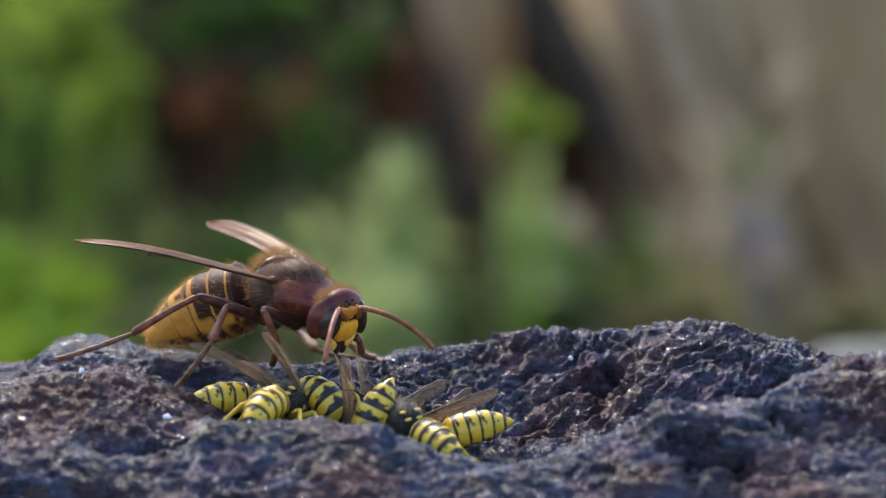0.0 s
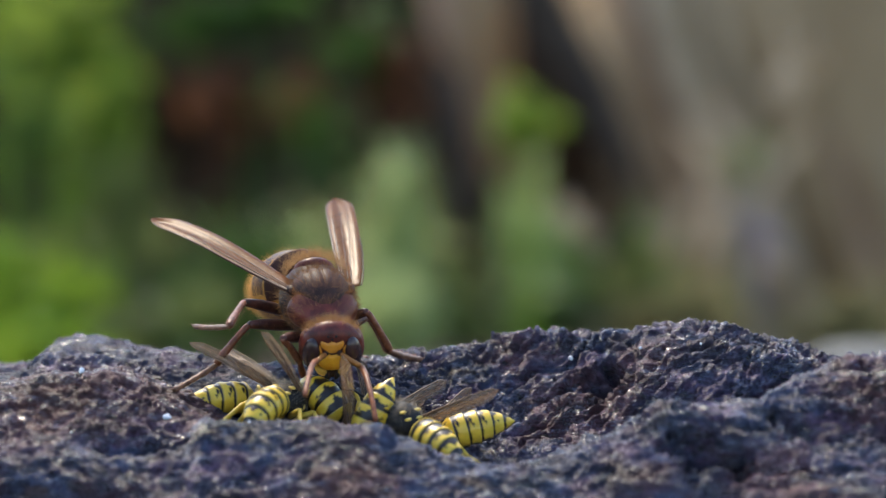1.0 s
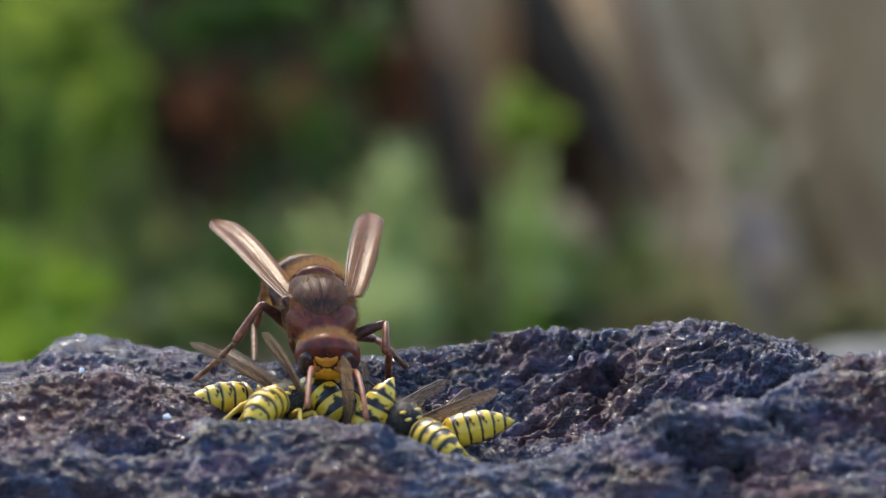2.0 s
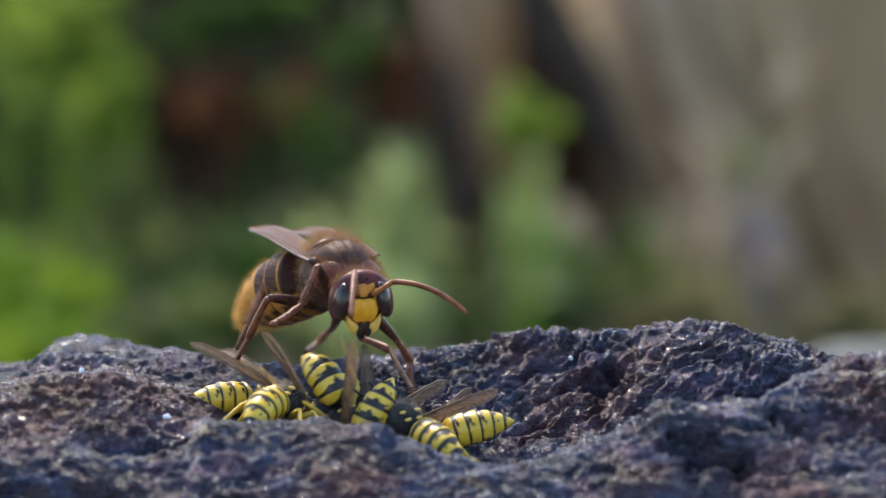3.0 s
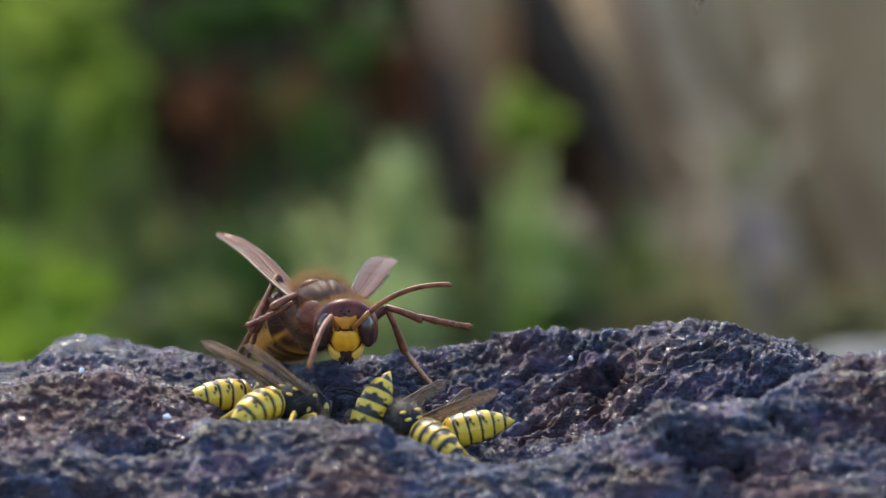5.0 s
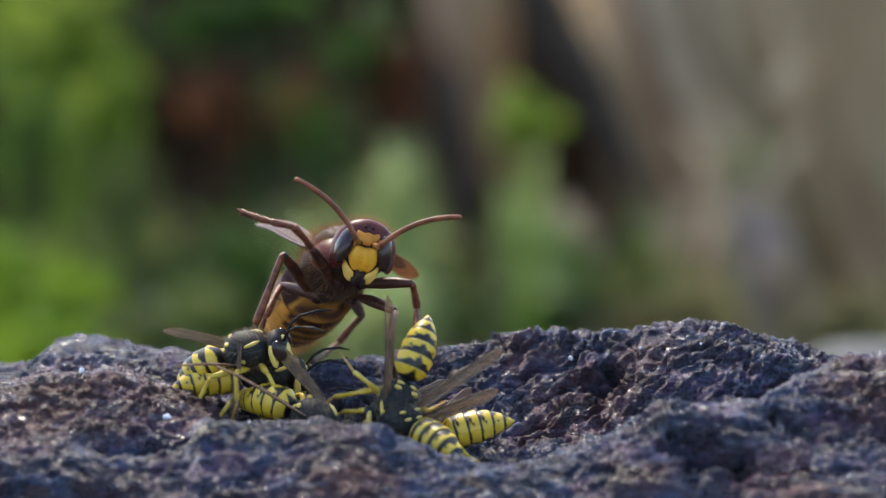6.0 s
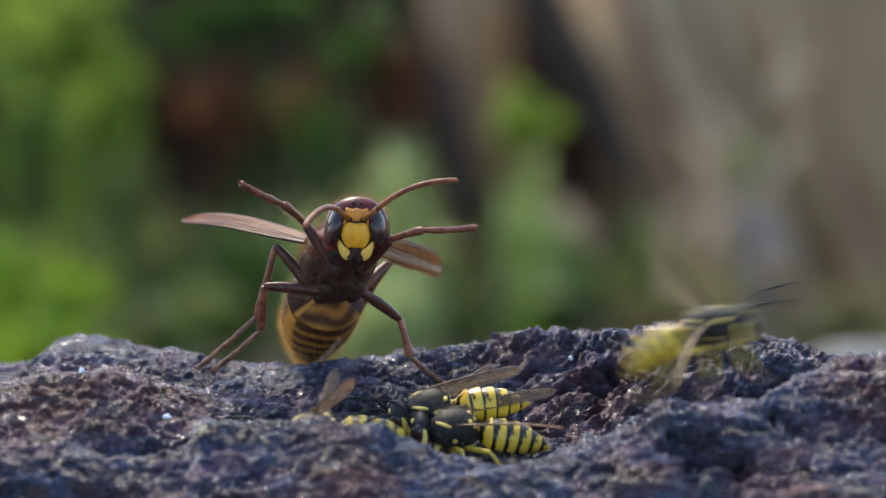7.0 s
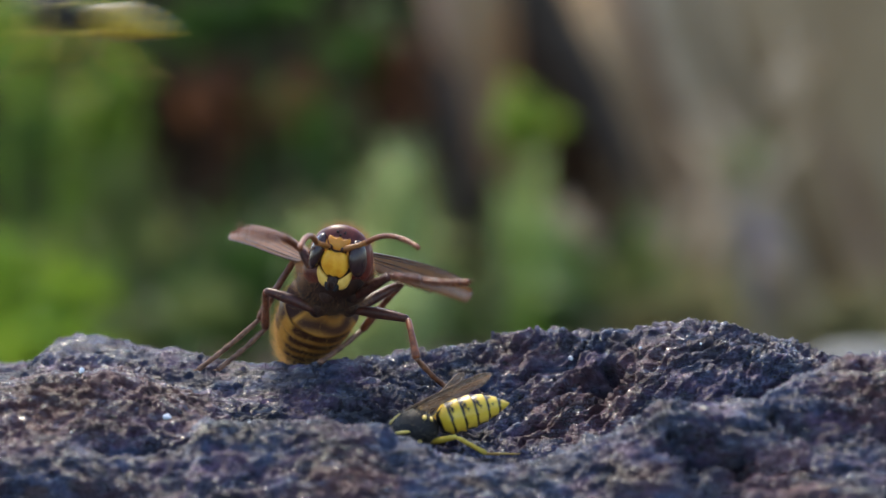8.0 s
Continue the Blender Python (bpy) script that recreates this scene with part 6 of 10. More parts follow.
    walk(HORNET["hL1"], [(0, pose(.0016, -.0022, -.0024, 21.1, 2.8, -104.1)), (0.3, pose(.0016, -.0022, -.0024, 24.6, 3.2, -91.5)), (0.5, pose(.0016, -.0022, -.0024, 28.9, 5.3, -98.8)), (0.7, pose(.0016, -.0022, -.0024, 26.2, 9.4, -75.3)), (0.9, pose(.0016, -.0022, -.0024, 27.7, 13.7, -60.2)), (1, pose(.0016, -.0022, -.0024, 26.8, 14.9, -54.3)), (1.2, pose(.0016, -.0022, -.0024, 24.5, 8.3, -49.3)), (1.5, pose(.0016, -.0022, -.0024, 18.3, 4.8, -137.5)), (1.7, pose(.0016, -.0022, -.0024, 11.6, 10, -151)), (2.2, pose(.0016, -.0022, -.0024, 17.5, 7, -161.3)), (2.8, pose(.0016, -.0022, -.0024, 25.3, 5.7, -165.5)), (2.9, pose(.0016, -.0022, -.0024, 9, 3.7, -170.2)), (3, pose(.0016, -.0022, -.0024, 25, 0.3, -163)), (3.1, pose(.0016, -.0022, -.0024, 51.6, 3.3, -87.4)), (3.2, pose(.0016, -.0022, -.0024, 44.4, -1.8, -82.3)), (3.3, pose(.0016, -.0022, -.0024, 13.8, -10.5, -50.9)), (3.4, pose(.0016, -.0022, -.0024, 6.9, -11.9, -42.1)), (3.5, pose(.0016, -.0022, -.0024, 19, -12.6, -49.3)), (3.6, pose(.0016, -.0022, -.0024, 26.7, -12.5, -54.8)), (3.8, pose(.0016, -.0022, -.0024, 27.3, -14.1, -57)), (4, pose(.0016, -.0022, -.0024, 30.6, -14.6, -56.7)), (4.2, pose(.0016, -.0022, -.0024, 28.8, -13.5, -54.1)), (4.5, pose(.0016, -.0022, -.0024, 40.2, -10.2, -59.5)), (4.6, pose(.0016, -.0022, -.0024, 59.6, -6.4, -65.1)), (4.7, pose(.0016, -.0022, -.0024, 80.1, -14.5, 180)), (5.2, pose(.0016, -.0022, -.0024, 79.2, -15.8, -180)), (5.8, pose(.0016, -.0022, -.0024, 46.7, -4.2, -46.6)), (5.9, pose(.0016, -.0022, -.0024, 33.9, -10.3, -45)), (6, pose(.0016, -.0022, -.0024, 36.3, -17.2, -58.3)), (6.2, pose(.0016, -.0022, -.0024, 43.7, -20.9, -63.5)), (6.4, pose(.0016, -.0022, -.0024, 36.1, -21.4, -47.1)), (6.5, pose(.0016, -.0022, -.0024, 16.1, -26.6, -45.1)), (6.6, pose(.0016, -.0022, -.0024, 15.8, -28.5, -47.2)), (6.8, pose(.0016, -.0022, -.0024, 31.8, -32.6, -63)), (7, pose(.0016, -.0022, -.0024, 71.7, -27.5, -132.9)), (7.2, pose(.0016, -.0022, -.0024, 71.4, -24.4, -136.8)), (7.5, pose(.0016, -.0022, -.0024, 72.6, -19.3, -142.4)), (7.6, pose(.0016, -.0022, -.0024, 76.3, -14.2, -150.5)), (7.8, pose(.0016, -.0022, -.0024, 59.3, -7.8, -165.9)), (7.9, pose(.0016, -.0022, -.0024, 64.7, -5.9, -167.2)), (8, pose(.0016, -.0022, -.0024, 68.6, -4.9, -167.4))])
    walk(HORNET["hL2"], [(0, pose(.00682, -.00362, -.00031, -29.7, 2.6, -116)), (0.3, pose(.00687, -.00247, .00001, -28, 3.2, -82.2)), (0.5, pose(.00658, -.00324, .00039, -45.5, 2.8, -148.4)), (0.7, pose(.00674, -.00128, .00012, -14.3, 7.1, -46.7)), (0.9, pose(.00637, -.0002, .00022, 0.1, 7.6, -28.2)), (1, pose(.0062, .00028, .00013, 6.7, 6.4, -20.2)), (1.2, pose(.00583, .00098, -.00002, -5.6, 2.7, -14.1)), (1.5, pose(.00521, -.00637, -.00059, -51.1, 0.4, -176.9)), (1.7, pose(.00417, -.00727, -.00125, -66.4, 1.7, -175.4)), (2.2, pose(.00317, -.00751, -.00067, -72.6, 4.4, -168.3)), (2.8, pose(.00267, -.00734, .00007, -27.2, 12.7, -34.6)), (2.9, pose(.00252, -.00785, -.00149, -32.3, 14.8, -44.4)), (3, pose(.00312, -.00723, .00005, -48.4, 0.9, -52.9)), (3.1, pose(.00521, -.0023, .00214, -61.2, 1.3, -157.3)), (3.2, pose(.00569, -.00152, .00166, -54.4, -0.5, -163.3)), (3.3, pose(.00581, .00155, -.00104, -40.6, -3.3, -166.2)), (3.4, pose(.00536, .00217, -.00172, -34.6, -3.8, -167.9)), (3.5, pose(.00549, .00169, -.00056, -33.8, -2.6, -171.2)), (3.6, pose(.0055, .00125, .00015, -37.4, -2.6, -170.3)), (3.8, pose(.00557, .00115, .00018, -40.8, -3.7, -167.4)), (4, pose(.00537, .00116, .00045, -45.7, -5.9, -160.6)), (4.2, pose(.00534, .00131, .00031, -44.8, -5.2, -161.9)), (4.5, pose(.00508, .00062, .00129, -47.1, -3.5, -162.8)), (4.6, pose(.00403, -.00046, .00257, -53.4, -2.8, -156.8)), (4.7, pose(.00303, -.0032, .00313, -38.7, -0.9, -41.3)), (5.2, pose(.00316, -.00328, .00308, -47, -0.2, -46.6)), (5.8, pose(.00428, .00076, .00181, -91.9, -22.8, 0)), (5.9, pose(.00459, .00161, .00078, -100.5, -23.3, 0)), (6, pose(.00504, .00112, .00088, -106.8, -24.1, 0)), (6.2, pose(.00472, .00095, .00134, -125.8, -21.3, 0)), (6.4, pose(.00419, .0019, .00078, -35.4, -13.4, -153.5)), (6.5, pose(.00503, .00225, -.00096, -23, -11.8, -162.9)), (6.6, pose(.00519, .00214, -.00101, -25.1, -13, -161.8)), (6.8, pose(.00524, .00151, .00018, -144.6, -20.3, 0)), (7, pose(.00467, -.00158, .00248, -129.8, -18.4, 0)), (7.2, pose(.00452, -.002, .00261, -117.4, -19.1, 0)), (7.5, pose(.00411, -.00246, .00282, -113.8, -18.7, 0)), (7.6, pose(.00348, -.00272, .00306, -110.6, -21.4, 0)), (7.8, pose(.00298, -.00491, .00254, -67.9, -29.2, -81.1)), (7.9, pose(.00267, -.0045, .00282, -64.1, -24.6, -81.5)), (8, pose(.00251, -.00416, .00298, -60.2, -21.2, -82.6))])
    walk(HORNET["hL3"], [(0, pose(.01172, -.00585, -.00338, -18.7, 2.6, -116.3)), (0.3, pose(.01227, -.00157, -.0029, -18.9, 2.1, -139.1)), (0.5, pose(.00904, -.00683, -.00402, -4.7, 5.3, -82.3)), (0.7, pose(.01098, .00298, -.0014, -21, 4.2, -155)), (0.9, pose(.00931, .00526, .00023, -24.2, 4.9, -162.4)), (1, pose(.0084, .00603, .00084, -25, 4.7, -165.5)), (1.2, pose(.0073, .00697, -.00062, -29.2, 1.6, -171.8)), (1.5, pose(.00545, -.01025, -.00541, -11.6, -0.1, 1.2)), (1.7, pose(.00454, -.00973, -.00693, 1.4, 1.1, -2.9)), (2.2, pose(.004, -.00923, -.00657, 1.9, 4.3, -11.4)), (2.8, pose(.00529, -.00244, -.00269, -57.4, 2, -174.9)), (2.9, pose(.00558, -.00352, -.00469, -56.5, 0.2, -179.5)), (3, pose(.00636, -.00469, -.00458, -36.8, 0, 179.1)), (3.1, pose(.00647, -.00501, -.00329, -36.9, -0.2, 176.3)), (3.2, pose(.00668, -.00499, -.00338, -29.6, 0.2, 174.1)), (3.3, pose(.00671, -.00308, -.00506, -15.7, 1.1, 175.3)), (3.4, pose(.0062, -.00287, -.00523, -9.6, 1.3, 176)), (3.5, pose(.00612, -.00342, -.00401, -8.6, 1.7, 174.2)), (3.6, pose(.00616, -.00363, -.00362, -9.7, 1.9, 173)), (3.8, pose(.00633, -.00349, -.00386, -8, 2.6, 171.1)), (4, pose(.00638, -.00307, -.00396, -7.1, 3.1, 170.1)), (4.2, pose(.00632, -.003, -.00403, -8.4, 2.4, 171.9)), (4.5, pose(.00606, -.00349, -.00325, -14.1, 1.2, 174.3)), (4.6, pose(.00526, -.00395, -.0024, -19.3, 0.3, 177.3)), (4.7, pose(.00627, .00039, -.00074, -25.2, 0, 177.9)), (5.2, pose(.00624, -.00039, -.00146, -28.8, 0, 179.9)), (5.8, pose(.00669, .00055, -.0039, -27.4, -0.3, -177.2)), (5.9, pose(.007, .00049, -.00482, -19.6, -0.4, -178.3)), (6, pose(.00746, -.00067, -.00453, -15.2, 0.2, 179.4)), (6.2, pose(.00655, -.00268, -.00334, -13.7, -0.7, -178.4)), (6.4, pose(.00569, -.00299, -.00271, -12.4, -3.4, -173.6)), (6.5, pose(.00624, -.00335, -.00332, -7, -3.4, -175.2)), (6.6, pose(.00638, -.00338, -.00357, -7.5, -8.9, -167.8)), (6.8, pose(.00649, -.00355, -.00319, -14.3, -20.8, -147.9)), (7, pose(.00617, -.00555, -.00204, -37.2, -35.4, -93.9)), (7.2, pose(.00632, -.00485, -.00259, -28.6, -31.7, -111)), (7.5, pose(.00593, -.00495, -.00255, -27.8, -27.7, -113.9)), (7.6, pose(.00559, -.00489, -.00234, -30.2, -25.7, -110.6)), (7.8, pose(.00572, -.00732, -.00247, -41.9, -28.6, -74.8)), (7.9, pose(.00569, -.0064, -.00225, -41.5, -24, -73.5)), (8, pose(.00582, -.0057, -.00204, -40.8, -20.6, -73.7))])
    walk(HORNET["wingR"], [(0, pose(-.0025, .0009, .0015, 9.4, -13.6, -179.3)), (0.3, pose(-.0025, .0009, .0015, 9.9, -13.1, 179.3)), (0.5, pose(-.0025, .0009, .0015, 8.9, -12.7, 177.6)), (0.7, pose(-.0025, .0009, .0015, 5.2, -11.6, 174.3)), (0.9, pose(-.0025, .0009, .0015, 6, -8.8, 172.4)), (1, pose(-.0025, .0009, .0015, 3.7, -7.9, 173.6)), (1.2, pose(-.0025, .0009, .0015, 7.8, 6.4, 157.4)), (1.5, pose(-.0025, .0009, .0015, 9.1, 3.8, 166.8)), (1.7, pose(-.0025, .0009, .0015, -0.1, -1.7, 170)), (2.2, pose(-.0025, .0009, .0015, 0.1, -2.7, 163.4)), (2.8, pose(-.0025, .0009, .0015, -3, -3.3, 158.8)), (2.9, pose(-.0025, .0009, .0015, -9.2, -5.6, 155.5)), (3, pose(-.0025, .0009, .0015, 2.6, -11.9, -176.3)), (3.1, pose(-.0025, .0009, .0015, -2.2, -8.8, 176.4)), (3.2, pose(-.0025, .0009, .0015, -1.6, -4.8, 168.4)), (3.3, pose(-.0025, .0009, .0015, 3.8, 2.6, 163.3)), (3.4, pose(-.0025, .0009, .0015, 3.5, 9.1, 158.4)), (3.5, pose(-.0025, .0009, .0015, -0.9, 14.2, 150.3)), (3.6, pose(-.0025, .0009, .0015, 0.3, 12.8, 149.7)), (3.8, pose(-.0025, .0009, .0015, 5.1, 12.5, 149.1)), (4, pose(-.0025, .0009, .0015, 9.5, 12, 148.8)), (4.2, pose(-.0025, .0009, .0015, 10.1, 11.3, 149.2)), (4.5, pose(-.0025, .0009, .0015, 8.6, 8.4, 149.1)), (4.6, pose(-.0025, .0009, .0015, 9.3, 7.1, 151.8)), (4.7, pose(-.0025, .0009, .0015, 4.4, 3.7, 156.3)), (5.2, pose(-.0025, .0009, .0015, 8.1, 4.9, 154.8)), (5.8, pose(-.0025, .0009, .0015, 4.5, 6.7, 157.1)), (5.9, pose(-.0025, .0009, .0015, 4.6, 12.6, 154.5)), (6, pose(-.0025, .0009, .0015, 2, 18.8, 150.1)), (6.2, pose(-.0025, .0009, .0015, 4.3, 30.4, 149.8)), (6.4, pose(-.0025, .0009, .0015, 14.7, 47.8, 155.4)), (6.5, pose(-.0025, .0009, .0015, 27.1, 60.6, 165)), (6.6, pose(-.0025, .0009, .0015, 36.8, 66.7, 174.8)), (6.8, pose(-.0025, .0009, .0015, 69.6, 75.6, -151.1)), (7, pose(-.0025, .0009, .0015, 127, 72.8, -92.5)), (7.2, pose(-.0025, .0009, .0015, 122.2, 74.9, -95.3)), (7.5, pose(-.0025, .0009, .0015, 105.8, 78.5, -107.8)), (7.6, pose(-.0025, .0009, .0015, 103.6, 82.5, -110.5)), (7.8, pose(-.0025, .0009, .0015, 160, 82, -60.8)), (7.9, pose(-.0025, .0009, .0015, -145.9, 83.6, -8.7)), (8, pose(-.0025, .0009, .0015, -0.4, 80.5, 135.2))])
    walk(HORNET["scapeR"], [(0, pose(-.00136, .00791, -.00085, 33.2, 1.4, -29.8)), (0.3, pose(-.00109, .00781, -.00115, 27.1, 1.2, -21.2)), (0.5, pose(-.00038, .00787, -.00128, 28.3, 0.5, -5.5)), (0.7, pose(-.00042, .00782, -.0014, 17.2, -2.3, 13.8)), (0.9, pose(-.00045, .00781, -.00122, -1.4, -9.6, 36.8)), (1, pose(-.00049, .0078, -.00112, -25.6, -17.2, 71.5)), (1.2, pose(-.00048, .00759, -.00067, 37.3, -10.9, 88.1)), (1.5, pose(-.00064, .00743, -.00025, 34.7, -7.1, 92)), (1.7, pose(-.00053, .00775, -.00116, 0.6, -17.4, 59.1)), (2.2, pose(-.00033, .00779, -.0013, 17.5, -15.8, 47.9)), (2.8, pose(-.00026, .00781, -.00119, 17.2, -17.4, 51.9)), (2.9, pose(-.00029, .00792, -.00094, 52.9, -20.6, 82.5)), (3, pose(-.00022, .00744, -.00058, 32.5, -1, 74.2)), (3.1, pose(-.00021, .00748, -.00053, 47.8, -3.2, 77.1)), (3.2, pose(-.00014, .00743, -.00049, 34.5, 1.5, 56.6)), (3.3, pose(-.00026, .00732, -.00075, 13.5, 9.5, 44.4)), (3.4, pose(-.00035, .00729, -.00074, 44.5, 17.2, 80.8)), (3.5, pose(-.00035, .00736, -.00069, 24.2, 4.7, 16.2)), (3.6, pose(-.00033, .00741, -.00072, 19.1, 7, 26.8)), (3.8, pose(-.00025, .00744, -.00082, 8.3, 2.8, 9.2)), (4, pose(-.00023, .00747, -.00087, 3.4, 1.9, 6.1)), (4.2, pose(-.00032, .00753, -.00078, 4.2, 2.3, 7.9)), (4.5, pose(-.00044, .00763, -.00047, 4.8, 0.7, 3.2)), (4.6, pose(-.00046, .00765, -.00034, 30.2, 5.4, 49.2)), (4.7, pose(-.00041, .00763, -.00027, 44.9, 1.2, 61.2)), (5.2, pose(-.00029, .00755, -.00007, 42.8, 0.2, 51.2)), (5.8, pose(-.00025, .00747, -.00024, 26.6, 2, 20.6)), (5.9, pose(-.0005, .00762, -.00021, 1.9, 1.2, 4.7)), (6, pose(-.00063, .00783, -.00027, -15.6, -2.4, -6.7)), (6.2, pose(-.00066, .00782, -.00028, -15.9, 3.6, 8.5)), (6.4, pose(-.00082, .00778, -.00039, 10.7, 21.2, 46.4)), (6.5, pose(-.00069, .00775, -.00068, -0.4, 23.5, 38)), (6.6, pose(-.00062, .00778, -.00072, -7.4, 20.4, 30.2)), (6.8, pose(-.00055, .00787, -.00061, -9, 12.8, 18.5)), (7, pose(-.00046, .00795, -.00052, -6.9, 10.4, 14.9)), (7.2, pose(-.00043, .00797, -.0004, -5.9, 10.9, 16.9)), (7.5, pose(-.00045, .00798, -.00019, -2.5, 12, 21.7)), (7.6, pose(-.00032, .00795, -.00006, 11.2, 22, 51.8)), (7.8, pose(-.00008, .0079, -.00005, 1.3, 16.1, 30.7)), (7.9, pose(.00013, .00789, .00024, 13.2, 24.6, 81)), (8, pose(.00035, .00785, .00045, 13.8, 21.2, 82.3))])
    walk(HORNET["flagR"], [(0, pose(-.0005, .00935, .00024, -23.5, 13.7, 26.2)), (0.3, pose(-.00043, .00947, -.00024, -33.4, 11.5, 15.9)), (0.5, pose(-.0002, .00962, -.00034, -40.2, 10, 11.6)), (0.7, pose(-.0009, .00967, -.00081, -26.9, 6.8, 3.1)), (0.9, pose(-.00165, .00942, -.00127, -14.6, 4.7, -0.6)), (1, pose(-.00212, .00861, -.00195, -9.8, 3.9, -2.2)), (1.2, pose(-.00208, .00741, .00052, -5.7, 5.5, 35.4)), (1.5, pose(-.00228, .00723, .00088, -15.8, 7.3, 39.5)), (1.7, pose(-.00225, .00877, -.00114, -3, 2, 1.8)), (2.2, pose(-.00185, .00895, -.00072, -2.2, 3.3, -1.6)), (2.8, pose(-.00187, .00885, -.00062, -1.6, 3.4, 1)), (2.9, pose(-.00156, .00753, .00055, 3.3, 3.8, 15.9)), (3, pose(-.00185, .00788, .0005, -16.8, 13.6, 36.3)), (3.1, pose(-.00153, .0077, .00095, -20.2, 12.3, 35.6)), (3.2, pose(-.0015, .00836, .00064, -35.9, 10.7, 14)), (3.3, pose(-.00156, .00876, -.00029, -22, 9, 4.9)), (3.4, pose(-.00169, .00793, .0006, -31.9, 12.4, 10.2)), (3.5, pose(-.0008, .00913, .00013, -36.2, 14.3, 13.9)), (3.6, pose(-.00111, .00913, -.00007, -8.5, 30.8, 66.6)), (3.8, pose(-.00056, .00939, -.00053, 14.6, 32.6, 73.2)), (4, pose(-.00044, .00946, -.00075, 19.6, 33.1, 73.4)), (4.2, pose(-.00059, .00951, -.00063, 14.3, 32.4, 72.1)), (4.5, pose(-.00055, .00962, -.0003, 18.6, 28, 75.3)), (4.6, pose(-.00171, .00885, .00066, 17.2, 23.5, 77.6)), (4.7, pose(-.00164, .00834, .00114, 20.6, 17.9, 80.1)), (5.2, pose(-.00143, .00848, .00129, 18.9, 17, 71)), (5.8, pose(-.00085, .00915, .00066, -3.6, 22.1, 72.1)), (5.9, pose(-.00066, .00961, -.00015, 18.7, 30.7, 79.8)), (6, pose(-.00039, .00974, -.00081, 15.1, 36, 74.6)), (6.2, pose(-.00098, .00972, -.00082, 16.7, 39.3, 78.8)), (6.4, pose(-.00215, .00923, -.00004, -5.7, 41.2, 57.6)), (6.5, pose(-.00193, .00932, -.00069, -16.1, 36.4, 30.8)), (6.6, pose(-.00169, .00945, -.00096, -15, 41.5, 37.1)), (6.8, pose(-.00124, .00972, -.00092, 1.7, 49.1, 59.5)), (7, pose(-.00102, .00986, -.00076, 12.8, 51.4, 77)), (7.2, pose(-.00105, .00986, -.0006, 9.1, 49.3, 75)), (7.5, pose(-.0012, .00983, -.00027, 4.9, 45.8, 74.2)), (7.6, pose(-.00177, .00927, .0003, -3.9, 39.8, 55.7)), (7.8, pose(-.00109, .00963, -.00001, -18.5, 35.5, 38.3)), (7.9, pose(-.00177, .00838, .00065, -22.5, 23.6, 24.7)), (8, pose(-.00155, .00828, .0009, -18.4, 19.3, 21.7))])
